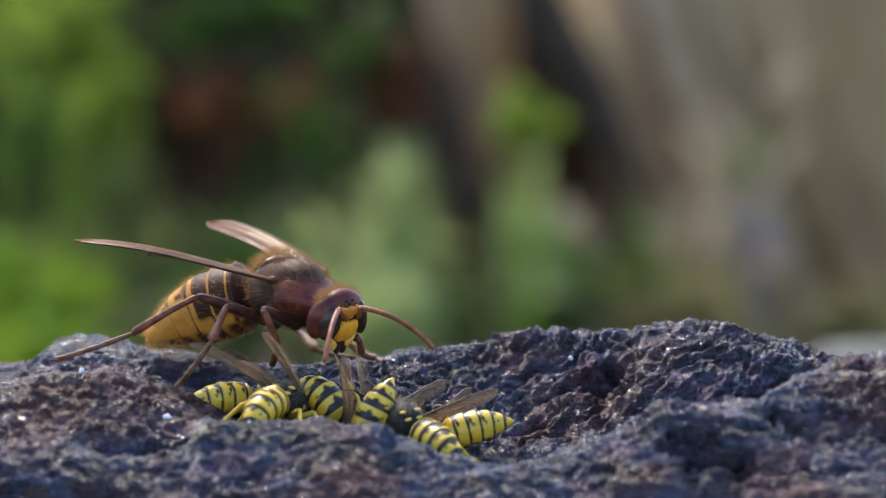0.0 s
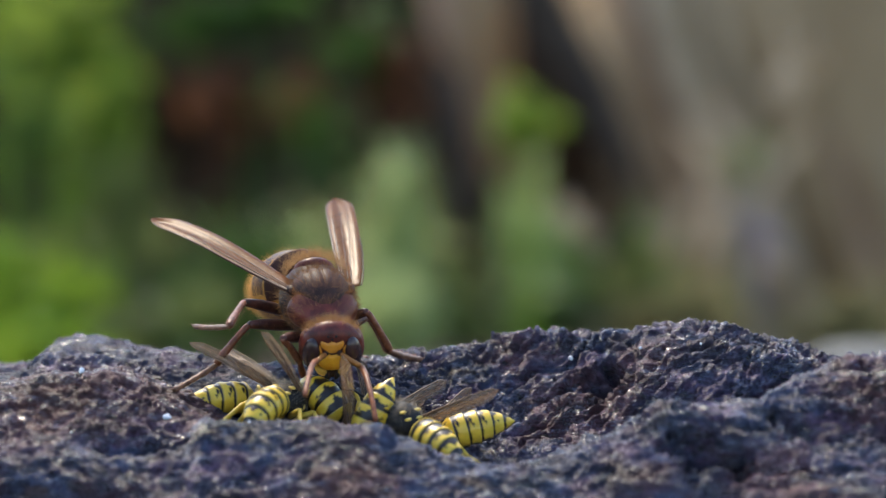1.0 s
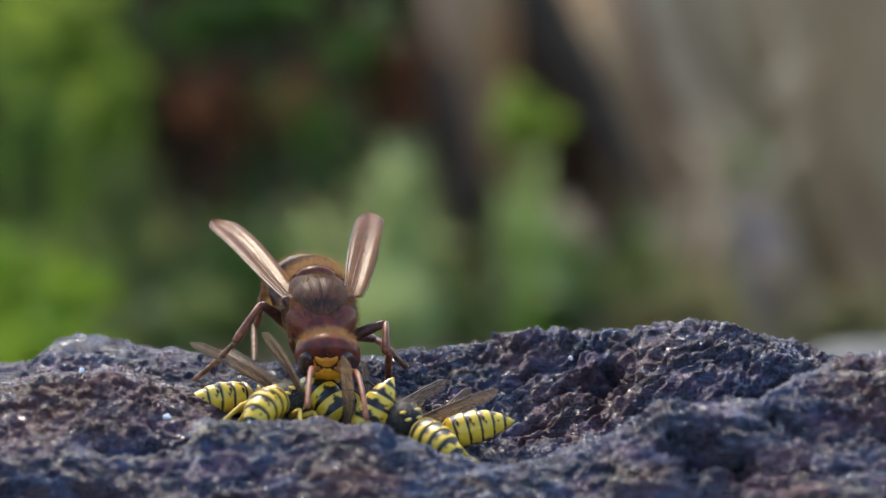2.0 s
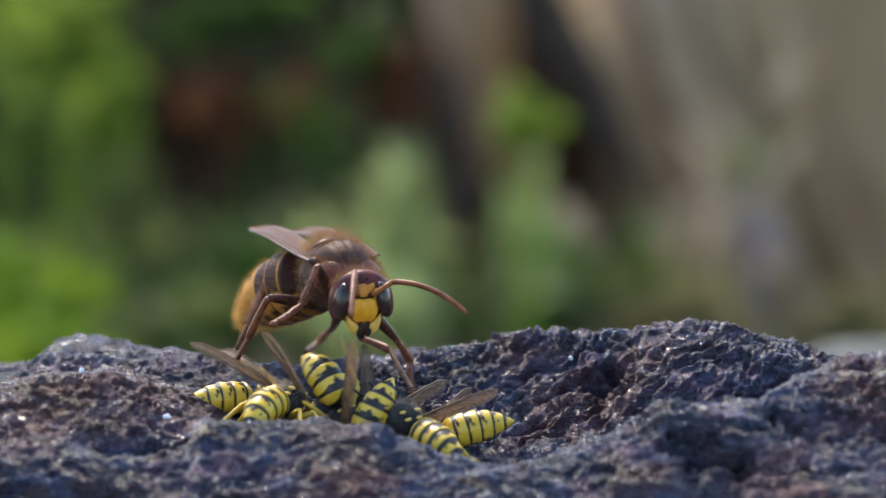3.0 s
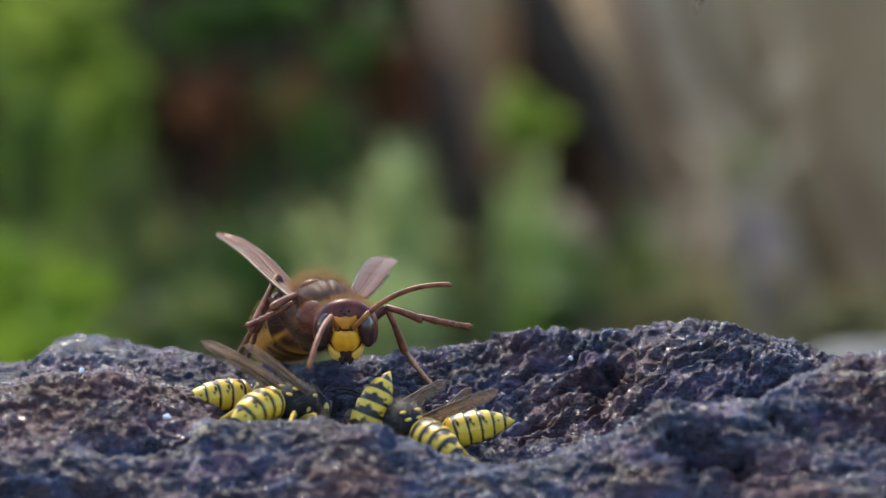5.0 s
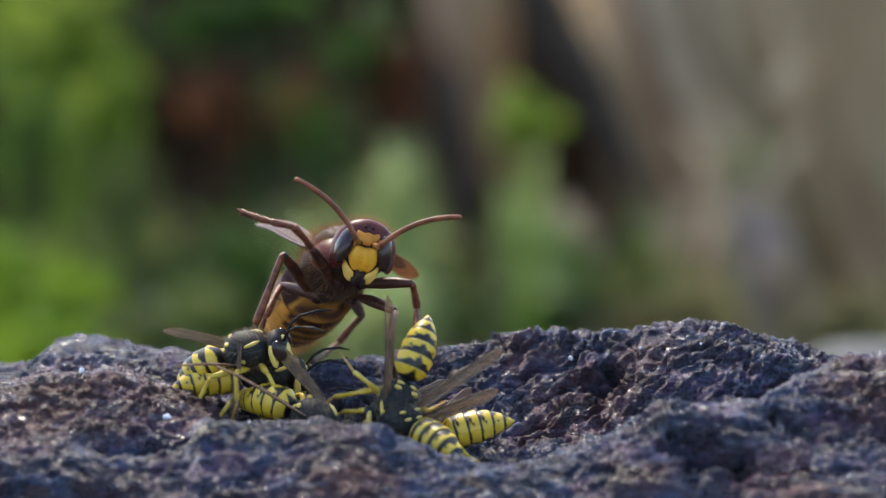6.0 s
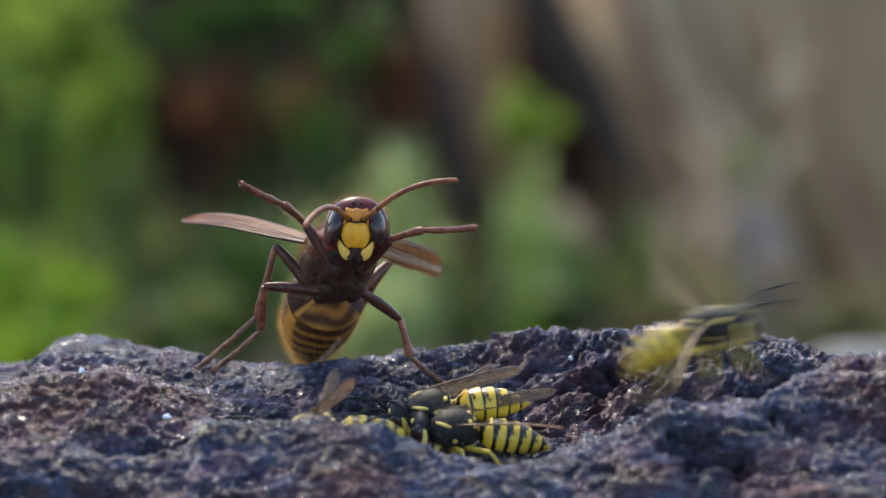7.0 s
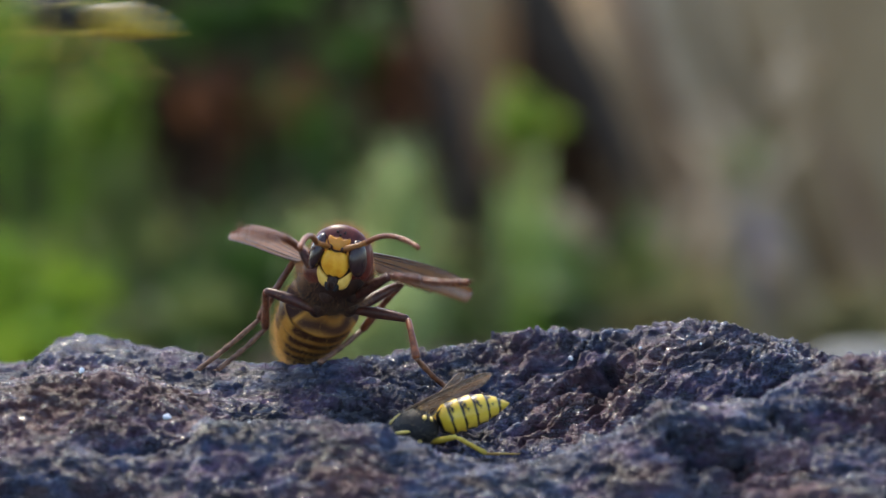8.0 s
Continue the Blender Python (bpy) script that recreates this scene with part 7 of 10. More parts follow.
    walk(HORNET["fR1"], [(0, pose(-.0012, .0023, -.0023, -8.1, -0.7, 14.2)), (0.3, pose(-.0012, .0023, -.0023, 4.2, -0.8, 13.9)), (0.5, pose(-.0012, .0023, -.0023, 21.7, -0.8, 8.7)), (0.7, pose(-.0012, .0023, -.0023, 28.1, -2.8, 16.5)), (0.9, pose(-.0012, .0023, -.0023, 40.4, -6.9, 25.4)), (1, pose(-.0012, .0023, -.0023, 2, -13.4, 133)), (1.2, pose(-.0012, .0023, -.0023, -3.7, -8.5, 129.1)), (1.5, pose(-.0012, .0023, -.0023, 25.4, -5.8, 55.1)), (1.7, pose(-.0012, .0023, -.0023, 28.6, -20.1, 88)), (2.2, pose(-.0012, .0023, -.0023, 23.3, -20.8, 82.7)), (2.8, pose(-.0012, .0023, -.0023, 14.7, -21.4, 79.7)), (2.9, pose(-.0012, .0023, -.0023, -17.5, -20.2, 103.8)), (3, pose(-.0012, .0023, -.0023, -42.3, -1, 104.1)), (3.1, pose(-.0012, .0023, -.0023, 2.9, -0.7, 11.6)), (3.2, pose(-.0012, .0023, -.0023, -4.5, 0.3, 8.1)), (3.3, pose(-.0012, .0023, -.0023, -47.1, 13.3, 82.5)), (3.4, pose(-.0012, .0023, -.0023, -44.3, 16, 66.1)), (3.5, pose(-.0012, .0023, -.0023, -15.5, 15.9, 105.8)), (3.6, pose(-.0012, .0023, -.0023, -3.2, 14.2, 112)), (3.8, pose(-.0012, .0023, -.0023, 4.2, 15.5, 112.4)), (4, pose(-.0012, .0023, -.0023, 3.6, 8.6, 29)), (4.2, pose(-.0012, .0023, -.0023, 2.7, 15.7, 108.2)), (4.5, pose(-.0012, .0023, -.0023, -1, 11.1, 110.7)), (4.6, pose(-.0012, .0023, -.0023, 19.4, 7.1, 84.2)), (4.7, pose(-.0012, .0023, -.0023, 38.9, 1.4, 79)), (5.2, pose(-.0012, .0023, -.0023, 43.5, 0.3, 80.9)), (5.8, pose(-.0012, .0023, -.0023, 31.9, 5.6, 79.4)), (5.9, pose(-.0012, .0023, -.0023, 20.3, 14, 76)), (6, pose(-.0012, .0023, -.0023, -10, 13.4, 40.9)), (6.2, pose(-.0012, .0023, -.0023, -9.7, 14.1, 36.2)), (6.4, pose(-.0012, .0023, -.0023, 12.6, 21.6, 47.6)), (6.5, pose(-.0012, .0023, -.0023, -10.8, 16.1, 24.2)), (6.6, pose(-.0012, .0023, -.0023, -8.1, 16.1, 23.1)), (6.8, pose(-.0012, .0023, -.0023, 0, 13.9, 20.2)), (7, pose(-.0012, .0023, -.0023, 7.1, 15.6, 23)), (7.2, pose(-.0012, .0023, -.0023, 8.9, 14.5, 23)), (7.5, pose(-.0012, .0023, -.0023, 17.9, 17.7, 33.7)), (7.6, pose(-.0012, .0023, -.0023, 45.1, 27.1, 84.7)), (7.8, pose(-.0012, .0023, -.0023, 11.8, 15.6, 29.6)), (7.9, pose(-.0012, .0023, -.0023, 19.2, 16.7, 40.5)), (8, pose(-.0012, .0023, -.0023, 10.8, 12.5, 34.3))])
    walk(HORNET["fR2"], [(0, pose(-.00231, .00672, -.00295, -31.3, -1.8, 140.1)), (0.3, pose(-.0023, .00675, -.00196, -56.3, -2.3, 133.6)), (0.5, pose(-.00187, .00652, -.0006, -80.6, 12.9, 0)), (0.7, pose(-.00245, .00616, -.00013, -65.1, 17.4, 0)), (0.9, pose(-.00303, .00531, .00066, -52.8, -13.2, 56.4)), (1, pose(-.00453, -.00087, -.00214, -49.8, -16, 61.1)), (1.2, pose(-.00479, -.00056, -.00259, -52.9, -3.4, 18)), (1.5, pose(-.00472, .00451, -.00034, -89.3, -17.9, 0)), (1.7, pose(-.00526, .00169, -.00023, -28.3, 6.1, -17)), (2.2, pose(-.00547, .0022, -.0006, -15.5, 1.2, -3)), (2.8, pose(-.00565, .00268, -.00121, -5.8, -4.3, 10.9)), (2.9, pose(-.00557, .00172, -.0036, -59.6, -13.9, 139.1)), (3, pose(-.00451, .00153, -.0054, -42.8, -0.8, 131.3)), (3.1, pose(-.00213, .0068, -.00207, -48, -2.5, 130.6)), (3.2, pose(-.00185, .00684, -.00266, -49.6, 1.4, 128.7)), (3.3, pose(-.00441, .00194, -.00558, -54.4, 1.1, 4.4)), (3.4, pose(-.00457, .00282, -.00539, -110.9, 25, 0)), (3.5, pose(-.00537, .00077, -.00348, -72.9, 3.7, 12.6)), (3.6, pose(-.00544, .00053, -.00255, -70.8, 5.7, 21.3)), (3.8, pose(-.00548, .00063, -.00198, -67.4, 13.5, 53.2)), (4, pose(-.00339, .00634, -.00201, -59.4, 14.3, 54.8)), (4.2, pose(-.00558, .00092, -.00209, -68.4, 13.1, 51.6)), (4.5, pose(-.0055, .00066, -.00238, -86.7, 13.3, 0)), (4.6, pose(-.0055, .00293, -.00078, -82.2, 16.6, 0)), (4.7, pose(-.0047, .00305, .00059, -48.8, 1.4, 76.5)), (5.2, pose(-.00449, .00285, .00087, -8.8, 0.2, 44.5)), (5.8, pose(-.00499, .00325, .00012, 2.5, 3.9, 43.5)), (5.9, pose(-.00529, .00372, -.00075, -6.8, 6.9, 28.1)), (6, pose(-.0043, .0056, -.00307, -26.1, 9.5, 152.8)), (6.2, pose(-.00403, .00585, -.00305, -20.8, 12, 150)), (6.4, pose(-.00427, .0056, -.00137, -0.5, 18.5, 141.3)), (6.5, pose(-.00327, .00632, -.00313, 24.4, 17.7, 153.1)), (6.6, pose(-.00315, .00642, -.00293, 27.8, 31.7, 123.1)), (6.8, pose(-.00279, .00662, -.0023, -10.9, 22.1, 34.5)), (7, pose(-.00285, .00656, -.00175, -11.8, 21.4, 33.5)), (7.2, pose(-.00281, .00655, -.00161, -14.3, 18.8, 31.1)), (7.5, pose(-.00327, .00618, -.00095, -16.6, 15.8, 29.5)), (7.6, pose(-.0043, .00408, .0006, -14.4, 17, 36.6)), (7.8, pose(-.0032, .00634, -.00139, -28.1, 16.2, 31)), (7.9, pose(-.00369, .00589, -.00085, 12.4, 21.2, 123.2)), (8, pose(-.0036, .00614, -.00146, 0.8, 18.3, 122.5))])
    walk(HORNET["fR3"], [(0, pose(-.00421, .00452, -.00472, -15, -2.2, 130.9)), (0.3, pose(-.00375, .00553, -.00479, -18.1, -2.4, 133)), (0.5, pose(-.00262, .00708, -.00387, -21.4, -4, 132.9)), (0.7, pose(-.00337, .00759, -.00308, -22.5, -7.1, 133.5)), (0.9, pose(-.0044, .00696, -.00198, -25.6, -11.6, 132.9)), (1, pose(-.00611, .00082, -.00464, -27.1, -14.1, 129.5)), (1.2, pose(-.00527, .00144, -.0053, -33.1, -5.4, 150.5)), (1.5, pose(-.00368, .00455, -.00357, -46.9, -0.3, 177.7)), (1.7, pose(-.00455, .0046, -.00184, -60.8, -1.7, 175.3)), (2.2, pose(-.00532, .00547, -.00151, -63.7, -3.6, 170.4)), (2.8, pose(-.00627, .006, -.00156, -67.2, -4.9, 167.5)), (2.9, pose(-.00724, .00088, -.00644, -8, 5.7, -15.3)), (3, pose(-.00641, -.0001, -.00771, -27.4, 0.3, -18.9)), (3.1, pose(-.00392, .0054, -.00459, -45.8, -1.4, 154.3)), (3.2, pose(-.00353, .00541, -.00525, -37, 0.8, 152.8)), (3.3, pose(-.00461, .00391, -.00834, -22.4, 5.7, 155.2)), (3.4, pose(-.00591, .00161, -.00827, -14.8, 7.1, 156.6)), (3.5, pose(-.0058, .0017, -.00673, -12.1, 7.1, 155.1)), (3.6, pose(-.00614, .00145, -.00574, -15.1, 8.5, 146.9)), (3.8, pose(-.00696, .00083, -.00503, -18.7, 13, 129.6)), (4, pose(-.00522, .00674, -.00485, -34.5, 4.9, 15.9)), (4.2, pose(-.00701, .00114, -.00517, -24.9, 15.1, 114.5)), (4.5, pose(-.00628, .00086, -.00568, -26.8, 9.8, 124.2)), (4.6, pose(-.00646, .00339, -.00401, -24.4, 5.5, 128.8)), (4.7, pose(-.00689, .00351, -.00197, -23.1, 1, 131.4)), (5.2, pose(-.00685, .00524, .00035, -4.2, 0.1, 14.1)), (5.8, pose(-.00732, .00572, .00026, -4.8, 2, 20.9)), (5.9, pose(-.00692, .00667, -.00115, -12.3, 5, 19.8)), (6, pose(-.00548, .00278, -.00455, -43.8, -7.4, -20.8)), (6.2, pose(-.0054, .00297, -.00424, -44.2, -5.3, -12.6)), (6.4, pose(-.00638, .00294, -.0014, -38.4, 1.5, 2.8)), (6.5, pose(-.00505, .00376, -.00179, -39.9, -1.2, -1.7)), (6.6, pose(-.00613, .00548, -.00158, -3.9, 18.8, 27.4)), (6.8, pose(-.00488, .00923, -.0029, 13.1, 34.9, 103.8)), (7, pose(-.00489, .0092, -.0024, 5.7, 35, 99.6)), (7.2, pose(-.00474, .00924, -.0024, 2, 33.1, 99.9)), (7.5, pose(-.00511, .00889, -.00188, -3.6, 29.5, 100.2)), (7.6, pose(-.00646, .00657, -.00021, -21, 20.8, 47.7)), (7.8, pose(-.00513, .00868, -.00293, -4.2, 29, 101.2)), (7.9, pose(-.00661, .00429, -.00017, -24.8, 13.3, 30.6)), (8, pose(-.00647, .00432, -.00142, -12.5, 15.7, 45.8))])
    walk(HORNET["mR1"], [(0, pose(-.0015, -.0004, -.0027, -23.6, -2.8, 102.5)), (0.3, pose(-.0015, -.0004, -.0027, -21.1, -3.1, 102)), (0.5, pose(-.0015, -.0004, -.0027, -15.3, -5.2, 106.9)), (0.7, pose(-.0015, -.0004, -.0027, -11.5, -8.6, 117.9)), (0.9, pose(-.0015, -.0004, -.0027, 31, -6.6, 24.3)), (1, pose(-.0015, -.0004, -.0027, 36.5, -7.9, 25.2)), (1.2, pose(-.0015, -.0004, -.0027, 10.8, -5.5, 30.1)), (1.5, pose(-.0015, -.0004, -.0027, -2.4, -4.4, 38.3)), (1.7, pose(-.0015, -.0004, -.0027, -23.5, -16.7, 125)), (2.2, pose(-.0015, -.0004, -.0027, -24, -16.6, 128.6)), (2.8, pose(-.0015, -.0004, -.0027, -28.2, -14.5, 139.5)), (2.9, pose(-.0015, -.0004, -.0027, -45, -13.2, 141.5)), (3, pose(-.0015, -.0004, -.0027, -43.7, -0.5, 150.1)), (3.1, pose(-.0015, -.0004, -.0027, -21.8, -1.7, 149)), (3.2, pose(-.0015, -.0004, -.0027, -18.4, 1, 145.5)), (3.3, pose(-.0015, -.0004, -.0027, -35.2, 11.1, 124.9)), (3.4, pose(-.0015, -.0004, -.0027, -32.7, 16.6, 108.7)), (3.5, pose(-.0015, -.0004, -.0027, -11.8, 14.9, 115.9)), (3.6, pose(-.0015, -.0004, -.0027, -6.1, 13.8, 115.2)), (3.8, pose(-.0015, -.0004, -.0027, -7.4, 16, 107.5)), (4, pose(-.0015, -.0004, -.0027, -6.9, 17.2, 95.5)), (4.2, pose(-.0015, -.0004, -.0027, -0.6, 16.4, 97.3)), (4.5, pose(-.0015, -.0004, -.0027, 17.2, 8.9, 48.4)), (4.6, pose(-.0015, -.0004, -.0027, 29.4, 6.9, 76.3)), (4.7, pose(-.0015, -.0004, -.0027, 40.1, 1.4, 79.2)), (5.2, pose(-.0015, -.0004, -.0027, 33.8, 0.3, 79)), (5.8, pose(-.0015, -.0004, -.0027, -1.3, 3.6, 39.1)), (5.9, pose(-.0015, -.0004, -.0027, -19.9, 8, 33)), (6, pose(-.0015, -.0004, -.0027, -27.2, 6.9, 19.4)), (6.2, pose(-.0015, -.0004, -.0027, -29.7, 10, 24.4)), (6.4, pose(-.0015, -.0004, -.0027, -38.2, 19.6, 41.7)), (6.5, pose(-.0015, -.0004, -.0027, -44.5, 35.2, 93)), (6.6, pose(-.0015, -.0004, -.0027, -48.9, 36.4, 87.1)), (6.8, pose(-.0015, -.0004, -.0027, -29.1, 34.2, 108.4)), (7, pose(-.0015, -.0004, -.0027, -19.5, 32.8, 114.9)), (7.2, pose(-.0015, -.0004, -.0027, -48.9, 17.5, 28.6)), (7.5, pose(-.0015, -.0004, -.0027, -37, 19.5, 37.9)), (7.6, pose(-.0015, -.0004, -.0027, -25.8, 22.2, 52.6)), (7.8, pose(-.0015, -.0004, -.0027, -43.9, 23.4, 49.9)), (7.9, pose(-.0015, -.0004, -.0027, -27.6, 20.3, 53)), (8, pose(-.0015, -.0004, -.0027, -17.3, 17.3, 52.8))])
    walk(HORNET["mR2"], [(0, pose(-.00599, -.00129, -.0047, -25.9, -2.6, 114.2)), (0.3, pose(-.00608, -.00128, -.0045, -31.4, -2.5, 128.3)), (0.5, pose(-.00615, -.00169, -.00402, -36.4, -3.8, 136)), (0.7, pose(-.0059, -.00256, -.00369, -49.2, -7.2, 133)), (0.9, pose(-.00353, .00338, -.00014, -60.8, -12.8, 125.9)), (1, pose(-.00358, .00306, .00024, -64.4, -16.5, 115.1)), (1.2, pose(-.00404, .0038, -.00176, -53.3, -6.8, 142.1)), (1.5, pose(-.00458, .00353, -.00291, -35, -2.3, 161.2)), (1.7, pose(-.00558, -.00256, -.00461, 9.5, -3.3, 9)), (2.2, pose(-.00543, -.0028, -.00465, 11.9, -4.6, 12.1)), (2.8, pose(-.00481, -.00337, -.00499, 13.9, -7.5, 19.4)), (2.9, pose(-.00433, -.00267, -.00614, 13.8, -5.5, 14.9)), (3, pose(-.00333, -.00352, -.00615, -4.9, -0.3, 14.6)), (3.1, pose(-.00394, -.00435, -.00456, -5.3, -0.6, 10.9)), (3.2, pose(-.00416, -.00433, -.00428, -12.9, 0.2, 7.6)), (3.3, pose(-.00453, -.00319, -.00553, -20.3, 10, 132.3)), (3.4, pose(-.00524, -.00248, -.00529, -33.3, 2.1, 6.6)), (3.5, pose(-.00579, -.00278, -.00369, -35.3, 1.1, 3.8)), (3.6, pose(-.00594, -.00263, -.00321, -32.3, -0.2, -0.7)), (3.8, pose(-.00618, -.00206, -.00332, -29.9, -2.7, -9.1)), (4, pose(-.00642, -.00105, -.00327, -26.6, -5, -16.2)), (4.2, pose(-.00646, -.00105, -.00275, -41.7, 11.2, 137.9)), (4.5, pose(-.00492, .00294, -.00124, -87.7, 10.6, 0)), (4.6, pose(-.00566, .00092, -.00027, -81.6, 17.8, 0)), (4.7, pose(-.00524, .00039, .00052, -58.6, 1.2, 57)), (5.2, pose(-.00557, .00041, .00008, -102.3, 18.8, 0)), (5.8, pose(-.00466, .00347, -.00282, -35.7, -1.8, -18.5)), (5.9, pose(-.00426, .00341, -.00438, -40.1, -5.3, -21.1)), (6, pose(-.00324, .0037, -.00497, -41.3, -8.8, -25.1)), (6.2, pose(-.00368, .00338, -.00514, -50.5, -6, -14.3)), (6.4, pose(-.00489, .00184, -.00561, -62.1, -0.9, -1.7)), (6.5, pose(-.00496, -.0026, -.00556, -25, 18.7, 151.5)), (6.6, pose(-.00489, -.00247, -.00573, -24.2, 19.6, 151.2)), (6.8, pose(-.00522, -.00307, -.00471, -74.4, 0.3, 0.4)), (7, pose(-.0054, -.0032, -.0041, -74.7, -0.2, -0.3)), (7.2, pose(-.00407, .00194, -.00629, -31.1, 19.6, 147.5)), (7.5, pose(-.00474, .00213, -.00554, -77, -0.3, -0.5)), (7.6, pose(-.00557, .00168, -.00472, -73.5, 0.9, 1.7)), (7.8, pose(-.00514, .00087, -.00588, -73.6, 0.2, 0.4)), (7.9, pose(-.00552, .00163, -.00487, -67.9, 0.9, 2)), (8, pose(-.00557, .00213, -.00412, -63.4, 1, 2.5))])
    walk(HORNET["mR3"], [(0, pose(-.00947, -.00277, -.00654, 3.6, 0.7, -14.7)), (0.3, pose(-.00896, -.00342, -.00668, 2.4, 0.5, -9.5)), (0.5, pose(-.00861, -.00401, -.00651, 3.6, 0.7, -7.5)), (0.7, pose(-.00818, -.00414, -.00684, 9, -0.4, 2.3)), (0.9, pose(-.00567, .00284, -.00371, -27.3, -10.8, 137)), (1, pose(-.00568, .00326, -.00339, -28.6, -12.2, 138.7)), (1.2, pose(-.00589, .00207, -.00511, -22.6, -6.4, 144.7)), (1.5, pose(-.00578, .00031, -.00532, -18, -3.2, 153.2)), (1.7, pose(-.00628, .00152, -.00391, -33.7, -9.6, 152.3)), (2.2, pose(-.00636, .0012, -.00378, -44.6, -11.6, 147.4)), (2.8, pose(-.00629, .00044, -.00399, -2.3, -4, 10.2)), (2.9, pose(-.00547, .00125, -.00515, -5.6, -1.7, 4.6)), (3, pose(-.00439, .00053, -.00651, -27.9, 0, 2.7)), (3.1, pose(-.00473, -.00024, -.00494, -22, 0.1, -1.3)), (3.2, pose(-.00471, -.00027, -.00521, -23.4, -0.1, -4.5)), (3.3, pose(-.00728, -.00603, -.00696, -32.1, -0.9, -3.7)), (3.4, pose(-.00573, .001, -.00759, -17.6, 9, 149.9)), (3.5, pose(-.00606, .00064, -.00611, -15, 7.9, 152.1)), (3.6, pose(-.00589, .00092, -.00545, -16.8, 7.5, 151.1)), (3.8, pose(-.00551, .00152, -.00541, -16.6, 8.5, 150.1)), (4, pose(-.00522, .00251, -.00514, -17.1, 8.9, 149.9)), (4.2, pose(-.00816, -.00374, -.00549, -34, 0, -0.2)), (4.5, pose(-.00569, .00311, -.00537, -47.7, 10, 57.9)), (4.6, pose(-.00693, .00153, -.00422, -43.8, 6.2, 61.5)), (4.7, pose(-.00712, .00153, -.00306, -31, 0.8, 35.1)), (5.2, pose(-.00689, -.00048, -.0038, -25.4, 0.1, 11.9)), (5.8, pose(-.0035, .00668, -.00527, -39.9, 2.8, 150.9)), (5.9, pose(-.00287, .00632, -.00708, -32.5, 6.5, 153.7)), (6, pose(-.00151, .00638, -.0077, -27.7, 8.8, 154.9)), (6.2, pose(-.00269, .00588, -.00836, -24.4, 14.6, 142.2)), (6.4, pose(-.00478, .0038, -.00932, -20.4, 21.9, 131.2)), (6.5, pose(-.00628, -.00622, -.00725, -55.2, 16.9, 25.4)), (6.6, pose(-.00623, -.0061, -.00736, -56.4, 17.1, 24.7)), (6.8, pose(-.00524, -.00194, -.00875, -21.1, 32.5, 117.2)), (7, pose(-.00538, -.0021, -.00815, -22.4, 32.8, 114.8)), (7.2, pose(-.00539, -.00148, -.00833, -21.1, 30.3, 118.1)), (7.5, pose(-.00471, .00307, -.00963, -18.9, 25.3, 124.6)), (7.6, pose(-.00567, .00287, -.00874, -18.6, 21.8, 128.8)), (7.8, pose(-.00516, .00206, -.00991, -15.1, 22.4, 133.1)), (7.9, pose(-.00564, .0032, -.00876, -16.8, 17.8, 136)), (8, pose(-.00572, .00401, -.00788, -18.4, 14.7, 138.1))])
